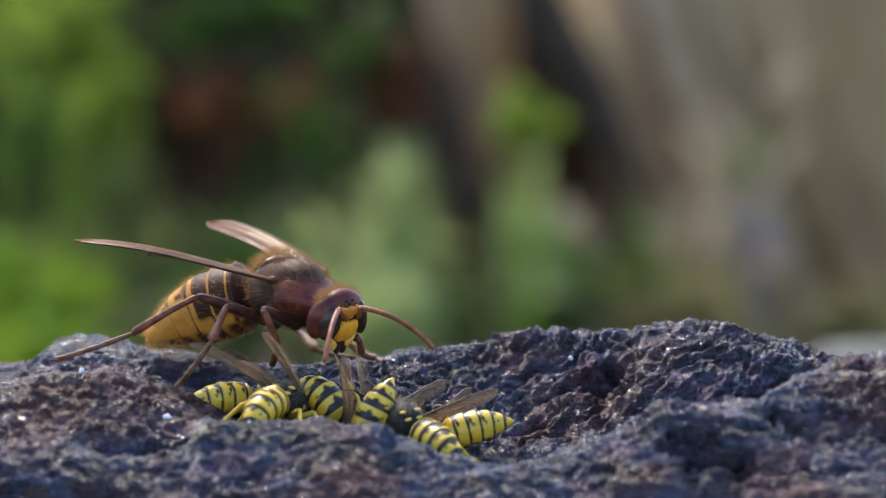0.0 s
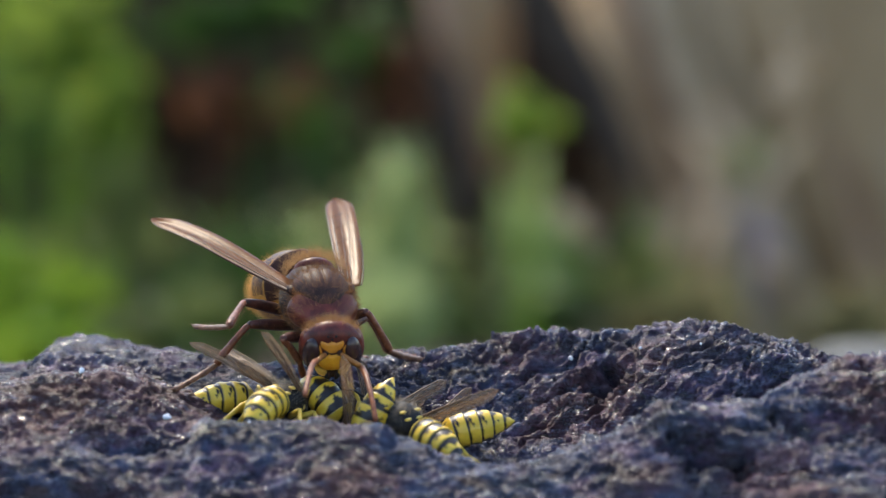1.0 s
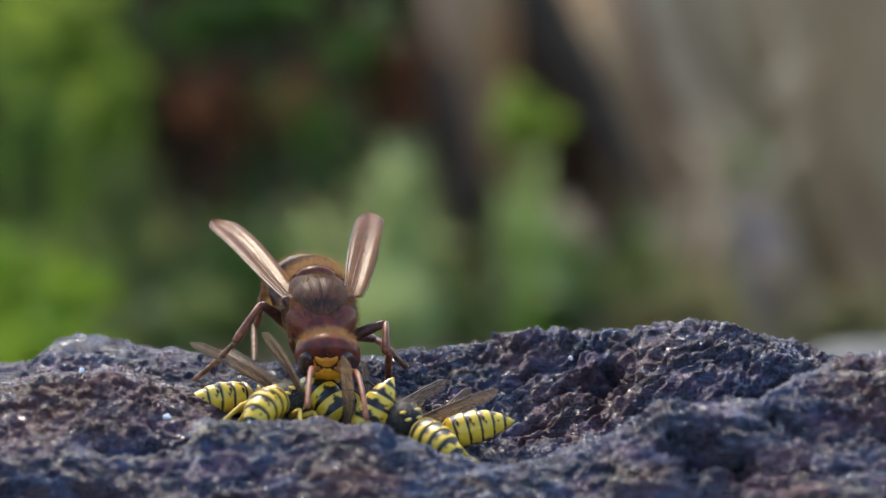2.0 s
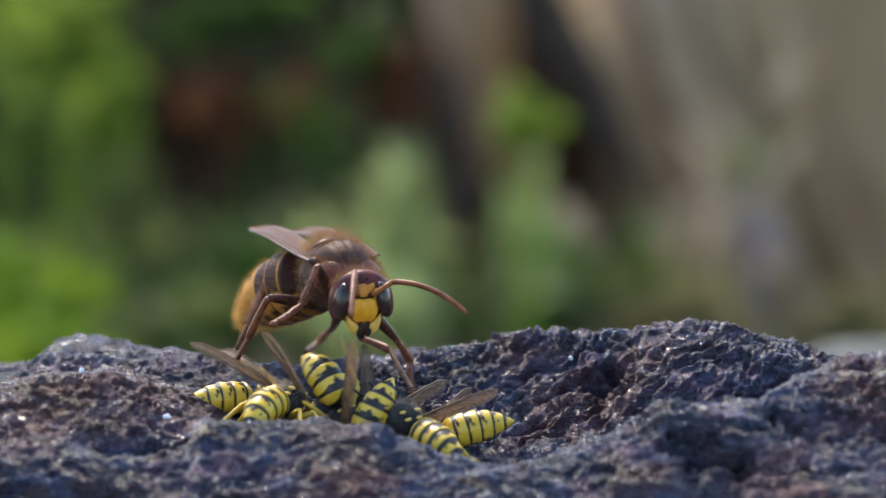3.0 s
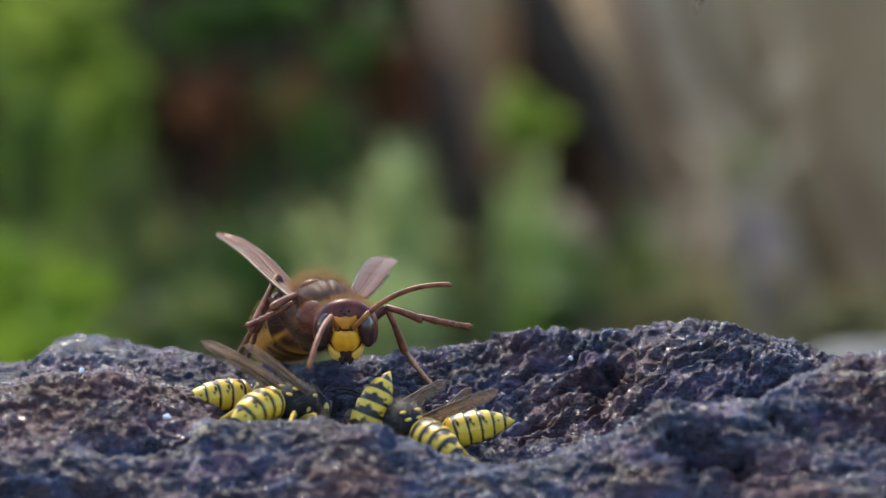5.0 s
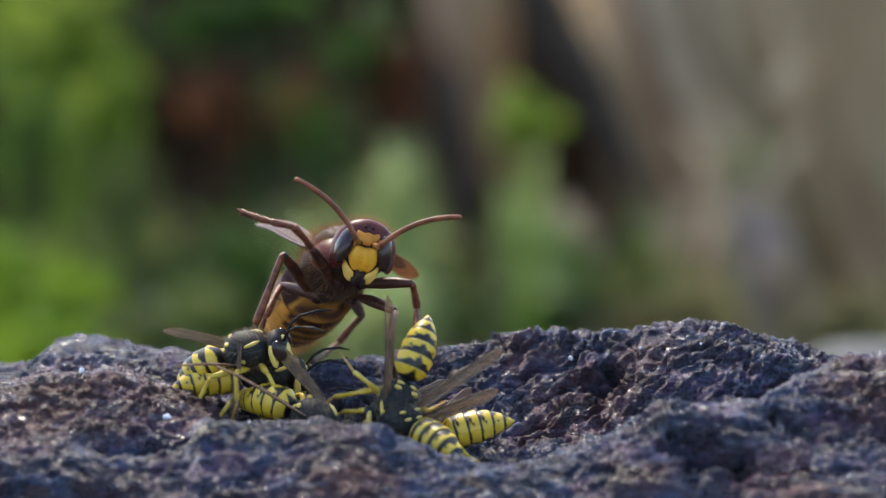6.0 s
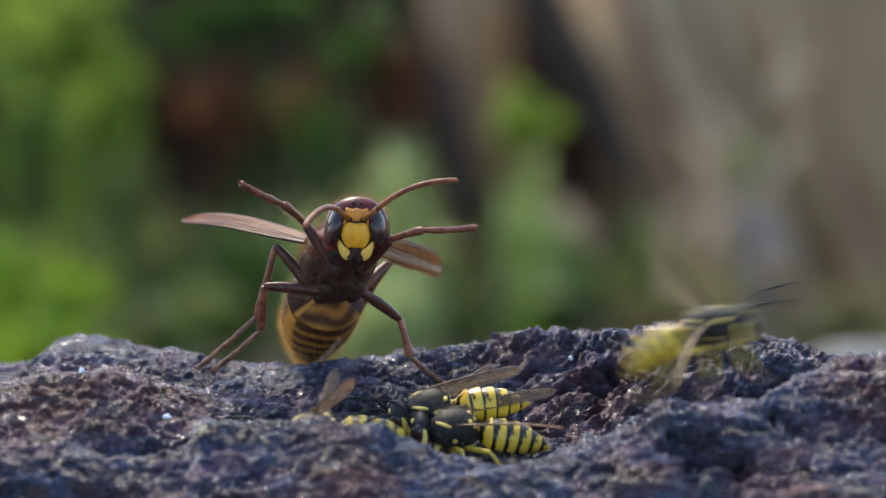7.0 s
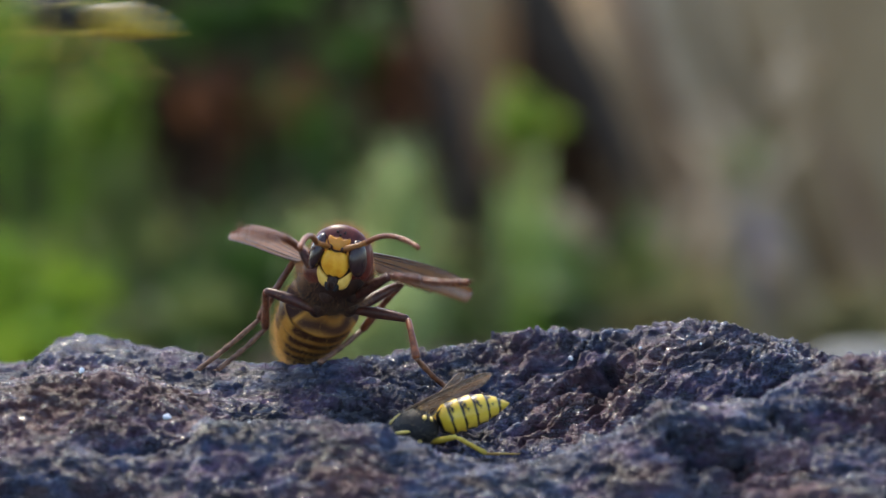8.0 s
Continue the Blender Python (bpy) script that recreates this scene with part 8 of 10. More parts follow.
    walk(HORNET["hR1"], [(0, pose(-.0016, -.0022, -.0024, -21.4, -1.7, 143.5)), (0.3, pose(-.0016, -.0022, -.0024, -17.5, -1.3, 155.3)), (0.5, pose(-.0016, -.0022, -.0024, -12.4, -1.5, 164)), (0.7, pose(-.0016, -.0022, -.0024, -19.4, -1.6, 170.7)), (0.9, pose(-.0016, -.0022, -.0024, -25, -0.9, 176.9)), (1, pose(-.0016, -.0022, -.0024, -28.8, 0.1, -179.6)), (1.2, pose(-.0016, -.0022, -.0024, -32.9, 0.2, -178.9)), (1.5, pose(-.0016, -.0022, -.0024, -31.2, 0.1, -178.8)), (1.7, pose(-.0016, -.0022, -.0024, -40, -2.7, 172.7)), (2.2, pose(-.0016, -.0022, -.0024, -37.5, -4.7, 167.6)), (2.8, pose(-.0016, -.0022, -.0024, -36.3, -4.5, 168.6)), (2.9, pose(-.0016, -.0022, -.0024, -48.9, -4.3, 168.5)), (3, pose(-.0016, -.0022, -.0024, -34.2, -0.1, 175.3)), (3.1, pose(-.0016, -.0022, -.0024, -23.2, -0.3, 174.5)), (3.2, pose(-.0016, -.0022, -.0024, -23.3, 0.1, 176.2)), (3.3, pose(-.0016, -.0022, -.0024, -36.2, 1.2, 175.1)), (3.4, pose(-.0016, -.0022, -.0024, -36, 3.4, 169.1)), (3.5, pose(-.0016, -.0022, -.0024, -24.5, 3.2, 169)), (3.6, pose(-.0016, -.0022, -.0024, -20.3, 3.3, 167.6)), (3.8, pose(-.0016, -.0022, -.0024, -19.5, 4.7, 164.1)), (4, pose(-.0016, -.0022, -.0024, -17.3, 6.4, 159)), (4.2, pose(-.0016, -.0022, -.0024, -17.6, 5.8, 159.9)), (4.5, pose(-.0016, -.0022, -.0024, -12.2, 3.8, 161.5)), (4.6, pose(-.0016, -.0022, -.0024, -5.5, 2.7, 157.4)), (4.7, pose(-.0016, -.0022, -.0024, 2.5, 0.6, 156.1)), (5.2, pose(-.0016, -.0022, -.0024, -1, 0.1, 154.3)), (5.8, pose(-.0016, -.0022, -.0024, -15.9, 2.7, 151.8)), (5.9, pose(-.0016, -.0022, -.0024, -13.5, 7.1, 151.1)), (6, pose(-.0016, -.0022, -.0024, -5.9, 9.3, 153.2)), (6.2, pose(-.0016, -.0022, -.0024, 18.7, 12.8, 147.8)), (6.4, pose(-.0016, -.0022, -.0024, 38.7, 20.4, 136)), (6.5, pose(-.0016, -.0022, -.0024, 41.7, 24.9, 138.9)), (6.6, pose(-.0016, -.0022, -.0024, 41.7, 25.6, 139.5)), (6.8, pose(-.0016, -.0022, -.0024, 46.7, 25.8, 137.7)), (7, pose(-.0016, -.0022, -.0024, 50.9, 26.3, 136)), (7.2, pose(-.0016, -.0022, -.0024, 46.4, 25.2, 134.6)), (7.5, pose(-.0016, -.0022, -.0024, 40.5, 24, 129.4)), (7.6, pose(-.0016, -.0022, -.0024, 39.2, 23.6, 121.9)), (7.8, pose(-.0016, -.0022, -.0024, 26, 23.3, 130.3)), (7.9, pose(-.0016, -.0022, -.0024, 28.8, 20.9, 124.3)), (8, pose(-.0016, -.0022, -.0024, 30.4, 18.6, 120.8))])
    walk(HORNET["hR2"], [(0, pose(-.00487, -.0065, -.00451, -7.2, 0.8, -16)), (0.3, pose(-.00395, -.00721, -.00414, -34.8, -2.5, 128.9)), (0.5, pose(-.00319, -.00764, -.00365, -40.3, -4.1, 129.8)), (0.7, pose(-.00253, -.00759, -.00432, -43.8, -6.7, 136.8)), (0.9, pose(-.00192, -.00745, -.00485, -49.3, -9.4, 143.8)), (1, pose(-.00156, -.00728, -.00519, -51.7, -10.1, 147.1)), (1.2, pose(-.0015, -.00707, -.00555, -40.8, -4.5, 155.8)), (1.5, pose(-.00149, -.00716, -.00541, -29.5, -1.6, 166.9)), (1.7, pose(-.00234, -.00659, -.00612, -42, -4.2, 168.5)), (2.2, pose(-.00287, -.00664, -.00592, -42.2, -3, 172.1)), (2.8, pose(-.00279, -.00673, -.00583, -42.1, -0.2, 179.4)), (2.9, pose(-.00269, -.00587, -.00676, -40.7, -2, 174.8)), (3, pose(-.002, -.00698, -.00566, -21, -0.1, 173.1)), (3.1, pose(-.00212, -.00751, -.00468, -22.8, -0.4, 172.7)), (3.2, pose(-.00195, -.00752, -.00469, -17.2, 0.2, 172.8)), (3.3, pose(-.00193, -.00687, -.00583, -12.7, -6.6, -29.2)), (3.4, pose(-.00229, -.00685, -.0058, -16, -8.1, -26.9)), (3.5, pose(-.00247, -.00741, -.00481, -1.2, 0.3, 179)), (3.6, pose(-.00266, -.00754, -.00441, -2.5, 0.7, 177.4)), (3.8, pose(-.00294, -.0075, -.00433, -1, 1.6, 174.7)), (4, pose(-.0034, -.00744, -.00411, -0.5, 2.2, 172.8)), (4.2, pose(-.00334, -.00745, -.00415, -1.8, 1.9, 173.7)), (4.5, pose(-.00332, -.0076, -.00362, -7.3, 1.1, 174.8)), (4.6, pose(-.00379, -.00754, -.00295, -12.6, 0.3, 178)), (4.7, pose(-.00395, -.0075, -.00215, -19, 0, 179.1)), (5.2, pose(-.00412, -.00742, -.0025, -23.3, 0, -177.7)), (5.8, pose(-.00417, -.00715, -.00398, -21.9, -0.6, -173.9)), (5.9, pose(-.00418, -.00722, -.00375, -13.8, -1.3, -175)), (6, pose(-.00411, -.00739, -.00299, -8.8, -0.9, -177.6)), (6.2, pose(-.00488, -.00663, -.00058, -16.7, -5.4, -167.2)), (6.4, pose(-.00565, -.00458, .001, -25.8, -14.8, -150.6)), (6.5, pose(-.00567, -.0044, .0011, -29, -23.8, -141.3)), (6.6, pose(-.00568, -.00441, .00108, -28, -24.7, -141.5)), (6.8, pose(-.00563, -.00391, .0014, -28.8, -24.6, -140.4)), (7, pose(-.00557, -.00345, .00164, -29, -24.8, -139.5)), (7.2, pose(-.0057, -.00374, .0014, -26.6, -21.3, -143.9)), (7.5, pose(-.00598, -.00382, .00104, -24.9, -17.1, -147.6)), (7.6, pose(-.00619, -.00333, .00096, -27.1, -16.8, -144)), (7.8, pose(-.00623, -.0048, -.00006, -23.8, -18.5, -143.8)), (7.9, pose(-.00636, -.00424, .00021, -27.5, -16.5, -140.2)), (8, pose(-.00638, -.00396, .00038, -29.7, -14.7, -138.1))])
    walk(HORNET["hR3"], [(0, pose(-.00318, -.00059, -.00529, -14.7, -2.7, 109.2)), (0.3, pose(-.00801, -.01028, -.00768, 4.5, -0.2, 2.9)), (0.5, pose(-.00701, -.01044, -.00764, 6.8, -0.3, 2.8)), (0.7, pose(-.00596, -.01051, -.00859, 11.5, -1, 5.6)), (0.9, pose(-.00493, -.01026, -.00949, 17.6, -2.2, 8)), (1, pose(-.00437, -.01005, -.00998, 20.1, -2.9, 8.9)), (1.2, pose(-.00371, -.01122, -.00959, 13.1, -2.1, 11.1)), (1.5, pose(-.0028, -.0124, -.00846, 9.4, -1.6, 13)), (1.7, pose(-.00355, -.01104, -.01026, 22.4, -2.5, 7)), (2.2, pose(-.00371, -.01115, -.01008, 23.3, 1.8, -4.7)), (2.8, pose(-.00285, -.01133, -.00998, 22.9, 6.1, -15.5)), (2.9, pose(-.00326, -.01054, -.0108, 20.9, 8.5, -23.3)), (3, pose(-.0027, -.01273, -.00788, 2.8, 0.5, -29.3)), (3.1, pose(-.00287, -.01317, -.00708, 4.4, 1.7, -30.6)), (3.2, pose(-.00268, -.01339, -.00653, -0.1, -0.9, -31.3)), (3.3, pose(.00116, -.00166, -.00718, -3, 1.2, 174.9)), (3.4, pose(.00063, -.00164, -.0075, 0.8, 0.8, 177.6)), (3.5, pose(-.00258, -.0136, -.00494, -13.9, -7.6, -26.7)), (3.6, pose(-.00293, -.01373, -.00468, -12.7, -7.3, -28.1)), (3.8, pose(-.00352, -.01367, -.00444, -13.9, -8.5, -29.9)), (4, pose(-.00418, -.01359, -.00416, -14.4, -9.1, -30.9)), (4.2, pose(-.00401, -.01361, -.00434, -13.9, -8.4, -30.1)), (4.5, pose(-.00386, -.01373, -.00441, -9.9, -5.9, -29.5)), (4.6, pose(-.004, -.01359, -.00431, -6.4, -3.3, -27.6)), (4.7, pose(-.00404, -.01336, -.00417, -1.8, -0.6, -27.6)), (5.2, pose(-.00389, -.01311, -.00496, -2.9, -0.2, -29.4)), (5.8, pose(-.00358, -.01287, -.0063, -9.9, -3, -31.5)), (5.9, pose(-.00369, -.01322, -.00523, -17.5, -7.9, -32.8)), (6, pose(-.00387, -.01352, -.00394, -22.1, -12, -35.6)), (6.2, pose(-.00373, -.01246, -.00236, -32.3, -14.4, -37.1)), (6.4, pose(-.0035, -.00978, -.00161, -44.6, -18, -37.3)), (6.5, pose(-.00323, -.00939, -.00165, -53.1, -24.7, -40.7)), (6.6, pose(-.00323, -.00945, -.00156, -54, -25.2, -39.5)), (6.8, pose(-.00312, -.00888, -.00131, -53.5, -23.8, -37.9)), (7, pose(-.00301, -.00839, -.0011, -53.3, -22.9, -36.4)), (7.2, pose(-.00325, -.00881, -.00119, -50.3, -22, -37.7)), (7.5, pose(-.00362, -.00898, -.00145, -45.7, -19.7, -38.6)), (7.6, pose(-.00361, -.00827, -.00175, -42.6, -17.3, -37.3)), (7.8, pose(-.00352, -.00985, -.00244, -41.2, -19.6, -39.1)), (7.9, pose(-.00346, -.00899, -.00253, -36.5, -16.3, -39)), (8, pose(-.00336, -.00848, -.00259, -32.4, -14.1, -39.8))])
    walk(WASP["A"]["body"], [(0, pose(-0.01546, 0.00100, -0.00373, -12.6, 17.8, -66.5)), (4.7, pose(-0.01546, 0.00100, -0.00373, -12.6, 17.8, -66.5)), (5.8, pose(-0.01609, 0.00100, -0.00218, -6.4, 18.6, -74.5)), (6, pose(-0.01645, 0.00100, -0.00176, -2.5, 18.5, -73.3)), (6.2, pose(-0.01902, 0.00200, -0.00032, -11.4, 19.3, -93.8)), (6.4, pose(-0.01883, 0.00000, 0.00114, 7.8, 19.3, -93.2)), (6.5, pose(-0.01990, -0.00100, 0.00102, 13.9, 19.2, -94.2)), (6.6, pose(-0.01960, 0.00000, 0.00437, 8.6, 18.7, -104.9)), (6.7, pose(-0.02217, 0.00000, 0.00577, 94.8, 19.9, -45.4)), (6.8, pose(-0.02777, 0.00000, 0.00826, 48.6, -25.9, 87.7)), (6.9, pose(-0.03371, 0.00000, 0.01025, 45.3, -26.2, 88.8)), (7, pose(-0.05736, 0.00000, 0.01841, 45.6, -19.2, 95.4)), (8, pose(-0.05736, 0.00000, 0.01841, 45.6, -19.2, 95.4))])
    walk(WASP["B"]["body"], [(0, pose(-0.01327, -0.00440, -0.00304, -16.3, 3.9, -20)), (4.7, pose(-0.01327, -0.00440, -0.00304, -16.3, 3.9, -20)), (5.8, pose(-0.01209, -0.00400, -0.00364, -21.1, 18.8, -127.1)), (6, pose(-0.01196, -0.00400, -0.00373, -25.9, 18.9, -126)), (6.2, pose(-0.01214, -0.00400, -0.00296, -20.5, 19, -125.1)), (6.4, pose(-0.01192, -0.00400, -0.00236, -25.8, 18.7, -129.1)), (6.5, pose(-0.01185, -0.00400, -0.00199, -24, 18.7, -128.3)), (6.6, pose(-0.00811, -0.00400, -0.00196, -23.5, 18.7, -104.1)), (6.7, pose(-0.00554, -0.00300, -0.00072, -4.5, 19.3, -91.5)), (6.8, pose(-0.00033, -0.00300, 0.00174, -23.1, 19.1, -98)), (6.9, pose(0.00815, -0.00300, 0.00293, -13.6, 19.2, -94.5)), (7, pose(0.01958, -0.00300, 0.00227, 13.4, 19.2, -85.5)), (7.1, pose(0.03080, -0.00300, 0.00511, 31.2, 19, -78.9)), (7.2, pose(0.03758, -0.00300, 0.01233, 50.6, 18.1, -69.2)), (7.3, pose(0.04644, -0.00300, 0.02035, 53, 18, -67.8)), (8, pose(0.04644, -0.00300, 0.02035, 53, 18, -67.8))])
    walk(WASP["C"]["body"], [(0, pose(-0.00789, -0.00300, -0.00515, -68, 21.2, -143.3)), (2.7, pose(-0.00789, -0.00300, -0.00515, -68, 21.2, -143.3)), (2.9, pose(-0.00902, -0.00200, -0.00373, -69.9, 18.7, -143.9)), (3, pose(-0.00824, -0.00300, -0.00373, -74.4, 12.8, -145.2)), (3.1, pose(-0.00796, -0.00300, -0.00264, -80.6, 5.3, -151.7)), (3.2, pose(-0.01001, -0.00300, -0.00035, -51.1, 26.5, -126.9)), (3.3, pose(-0.00844, -0.00300, 0.00121, -27.2, 18, -111.9)), (3.4, pose(-0.00617, -0.00800, -0.00028, -20.5, 18.3, -108.9)), (3.5, pose(-0.00591, -0.00800, -0.00041, 20.1, 19.3, -89.2)), (3.6, pose(-0.00312, -0.00800, 0.00060, 57.8, 25.4, -64.6)), (3.7, pose(-0.00439, -0.00800, 0.00082, 61.7, 23.7, -63.1)), (3.8, pose(-0.00384, -0.00800, 0.00039, 54.6, 24.8, -68)), (3.9, pose(-0.00464, -0.00800, -0.00016, 48.7, 26.9, -70.5)), (4, pose(-0.00472, -0.00800, -0.00056, 47.3, 21.2, -76.5)), (4.1, pose(-0.00486, -0.00800, -0.00037, 59.2, 27.1, -70.7)), (4.2, pose(-0.00363, -0.00800, -0.00282, -20.4, 17.6, -115)), (4.3, pose(-0.00330, -0.00800, -0.00276, -34.6, 17.5, -115.5)), (4.4, pose(-0.00024, -0.00600, -0.00245, -24.2, 18.7, -104.4)), (4.5, pose(0.00828, -0.00700, -0.00258, 15.8, 19.3, -90.6)), (4.6, pose(0.00920, -0.00700, -0.00160, 28.2, 19, -80.1)), (4.7, pose(0.01368, -0.00600, 0.00239, 61.2, 14, -66.3)), (4.850, pose(0.02269, -0.00400, 0.01371, 67.6, 11.4, -64.4)), (5, pose(0.02397, 0.00000, 0.03382, 96.1, -4.6, -53.1)), (5.3, pose(-0.00967, 0.00300, 0.03796, 0, -19.3, 90)), (5.5, pose(-0.01906, 0.00300, 0.01835, -27.4, 18, -112)), (5.650, pose(-0.01598, 0.00100, 0.00359, -11.9, 19, -99.8)), (5.8, pose(-0.01508, 0.00000, 0.00064, 6.7, 19.3, -93.6)), (5.9, pose(-0.01550, 0.00000, 0.00002, 4.8, 19.2, -94.2)), (6, pose(-0.01789, 0.00000, -0.00006, 13.6, 19.1, -97.3)), (6.1, pose(-0.01723, -0.00100, 0.00231, -17.3, 18.4, -107.6)), (6.2, pose(-0.02183, -0.00100, 0.00373, 84.1, 21.6, -47.3)), (6.3, pose(-0.02734, -0.00100, 0.00661, 84.2, 14, -45.4)), (6.4, pose(-0.04064, -0.00100, 0.01105, 65.2, 17.9, -67.7)), (6.5, pose(-0.05970, -0.00100, 0.01564, 65.2, 17.9, -67.7)), (8, pose(-0.05970, -0.00100, 0.01564, 65.2, 17.9, -67.7))])
    walk(WASP["D"]["body"], [(0, pose(-0.00664, -0.00600, -0.00644, -88, -20, 160)), (4.7, pose(-0.00664, -0.00600, -0.00644, -88, -20, 160)), (5.8, pose(-0.00573, -0.00400, -0.00249, -84.2, -2.7, 179.4)), (5.9, pose(-0.00417, -0.00400, -0.00194, -83.4, -12.6, -170.2)), (6, pose(-0.00294, -0.00400, -0.00153, -83.9, -26.7, -167.7)), (6.1, pose(-0.00394, -0.00400, 0.00004, -84.1, -6.4, 178.6)), (6.2, pose(-0.00309, -0.00400, 0.00129, -81.9, 7.1, -163.4)), (6.3, pose(-0.00130, -0.00300, 0.00325, -63.3, 16.5, -130.7)), (6.4, pose(0.00118, -0.00300, 0.00487, -22.5, 18.8, -103.8)), (6.5, pose(0.00591, -0.00200, 0.00491, 31.3, 19.2, -85.3)), (6.6, pose(0.01288, -0.00200, 0.00757, 69.5, 16, -66.9)), (6.7, pose(0.01752, -0.00200, 0.01060, 71.4, 10.5, -61.4)), (6.8, pose(0.02329, -0.00200, 0.01500, 58.7, 15.4, -66.3)), (6.9, pose(0.02944, -0.00200, 0.02164, 46.3, 19.4, -70.8)), (7, pose(0.04346, -0.00200, 0.03575, 48.4, 18.9, -70)), (7.1, pose(0.05658, -0.00200, 0.04728, 48.4, 18.9, -70)), (8, pose(0.05658, -0.00200, 0.04728, 48.4, 18.9, -70))])
    walk(WASP["E"]["body"], [(0, pose(-.00216, -.007, -.00478, 5.3, -3.6, 38.1)), (6.6, pose(-.00216, -.007, -.00478, 5.3, -3.6, 38.1)), (6.7, pose(-.00215, -.007, -.00468, 21, -29.6, 67.1)), (6.8, pose(-.00121, -.006, -.00438, 0, -19.3, 90)), (6.9, pose(.00206, -.006, -.00437, -9.7, -19.1, 99)), (7, pose(.00274, -.006, -.0052, 4.4, -19.2, 94.3)), (7.2, pose(.00314, -.006, -.00403, 7.1, -19.3, 93.4)), (7.3, pose(.00498, -.006, -.00268, 25.7, -19.3, 87.3)), (7.4, pose(.00564, -.008, .00007, 34.7, -19.2, 84)), (7.5, pose(.00612, -.01, .00348, 53.9, -15.7, 78.8)), (7.6, pose(.00749, -.01, .00698, 54.6, -15.6, 78.6)), (7.7, pose(.01015, -.004, .01452, 24.2, -19.3, 87.8)), (7.8, pose(.00993, -.004, .02416, 14.4, -19.3, 91.1)), (7.9, pose(-.00437, -.006, .02933, 10.5, -19.1, 98.2)), (8, pose(-.02724, -.008, .02799, 4.3, -19.2, 94.3))])
    walk(WASP["F"]["body"], [(0, pose(-.00025, -.005, -.0057, -20, -18.8, 103.6)), (6.7, pose(-.00025, -.005, -.0057, -20, -18.8, 103.6)), (6.9, pose(.00202, -.004, -.00337, -3.3, -19.2, 96.8)), (7, pose(.00096, -.004, -.0035, -10.4, -19.1, 99.3)), (7.2, pose(.00124, -.004, -.00304, -9.6, -19.1, 99)), (7.5, pose(.0004, -.004, -.00367, -26.7, -18.6, 105.5)), (7.7, pose(.00051, -.004, -.00381, -22.1, -18.7, 104.8)), (8, pose(-.0006, -.004, -.0048, -23.5, -18.6, 105.4))])
    walk(WASP["H"]["body"], [(0, pose(-.0073, -.008, -.00819, -3, -19.2, 96.7)), (6.5, pose(-.0073, -.008, -.00819, -3, -19.2, 96.7)), (6.8, pose(-.0073, -.008, -.00623, -6, -19.1, 97.7)), (6.9, pose(-.00698, -.008, -.00492, -5.1, -19.1, 97.4)), (7, pose(-.00832, -.008, -.00487, -6.3, -19.1, 97.9)), (7.1, pose(-.00934, -.007, -.00413, -9.1, -19.1, 98.8)), (7.2, pose(-.00966, -.006, -.00351, -10, -19.1, 99.1)), (7.3, pose(-.01056, -.005, -.00374, -7.8, -19.1, 98.4)), (7.4, pose(-.0123, -.004, -.00387, -11.2, -19, 99.5)), (7.5, pose(-.01247, -.004, -.0021, 14.3, 8.3, -6)), (7.6, pose(-.01391, -.002, .00128, 76.1, -6.8, 15.5)), (7.7, pose(-.02076, -.002, .00968, 83.9, 15.6, -21.8)), (7.8, pose(-.0334, -.002, .02353, 79.3, 19.1, -29.9)), (7.9, pose(-.04537, -.002, .03325, 78, 20.9, -30.8)), (8, pose(-.04537, -.002, .03325, 78, 20.9, -30.8))])
    walk(WASP["F"]["wingR"], [(0, pose(-.0012, .0019, .0011, -10.7, 55.6, -143.1)), (8, pose(-.0012, .0019, .0011, -10.7, 55.6, -143.1))])
    walk(WASP["F"]["wingL"], [(0, pose(.0012, .0019, .0011, 34.1, 55.5, -179.6)), (8, pose(.0012, .0019, .0011, 34.1, 55.5, -179.6))])
    walk(WASP["A"]["wingR"], [(0, pose(-.0012, .0019, .0011, -11, -42.4, 110.3)), (4.7, pose(-.0012, .0019, .0011, -11, -42.4, 110.3)), (5.7, pose(-.0012, .0019, .0011, 11.5, -29.5, 162.3)), (6.4, pose(-.0012, .0019, .0011, 11.5, -29.5, 162.3)), (6.5, pose(-.0012, .0019, .0011, 10.2, -11.8, 111.9)), (6.533, pose(-.0012, .0019, .0011, -58.6, -6.3, 124.2)), (6.567, pose(-.0012, .0019, .0011, 10.2, -11.8, 111.9)), (6.6, pose(-.0012, .0019, .0011, 78.3, -2.5, 102.3)), (6.633, pose(-.0012, .0019, .0011, 10.2, -11.8, 111.9)), (6.667, pose(-.0012, .0019, .0011, -58.6, -6.3, 124.2)), (6.7, pose(-.0012, .0019, .0011, 10.2, -11.8, 111.9)), (6.733, pose(-.0012, .0019, .0011, 78.3, -2.5, 102.3)), (6.767, pose(-.0012, .0019, .0011, 10.2, -11.8, 111.9)), (6.8, pose(-.0012, .0019, .0011, -58.6, -6.3, 124.2)), (6.833, pose(-.0012, .0019, .0011, 10.2, -11.8, 111.9)), (6.867, pose(-.0012, .0019, .0011, 78.3, -2.5, 102.3)), (6.9, pose(-.0012, .0019, .0011, 10.2, -11.8, 111.9)), (6.933, pose(-.0012, .0019, .0011, -58.6, -6.3, 124.2)), (6.967, pose(-.0012, .0019, .0011, 10.2, -11.8, 111.9)), (7, pose(-.0012, .0019, .0011, 78.3, -2.5, 102.3)), (8, pose(-.0012, .0019, .0011, 78.3, -2.5, 102.3))])
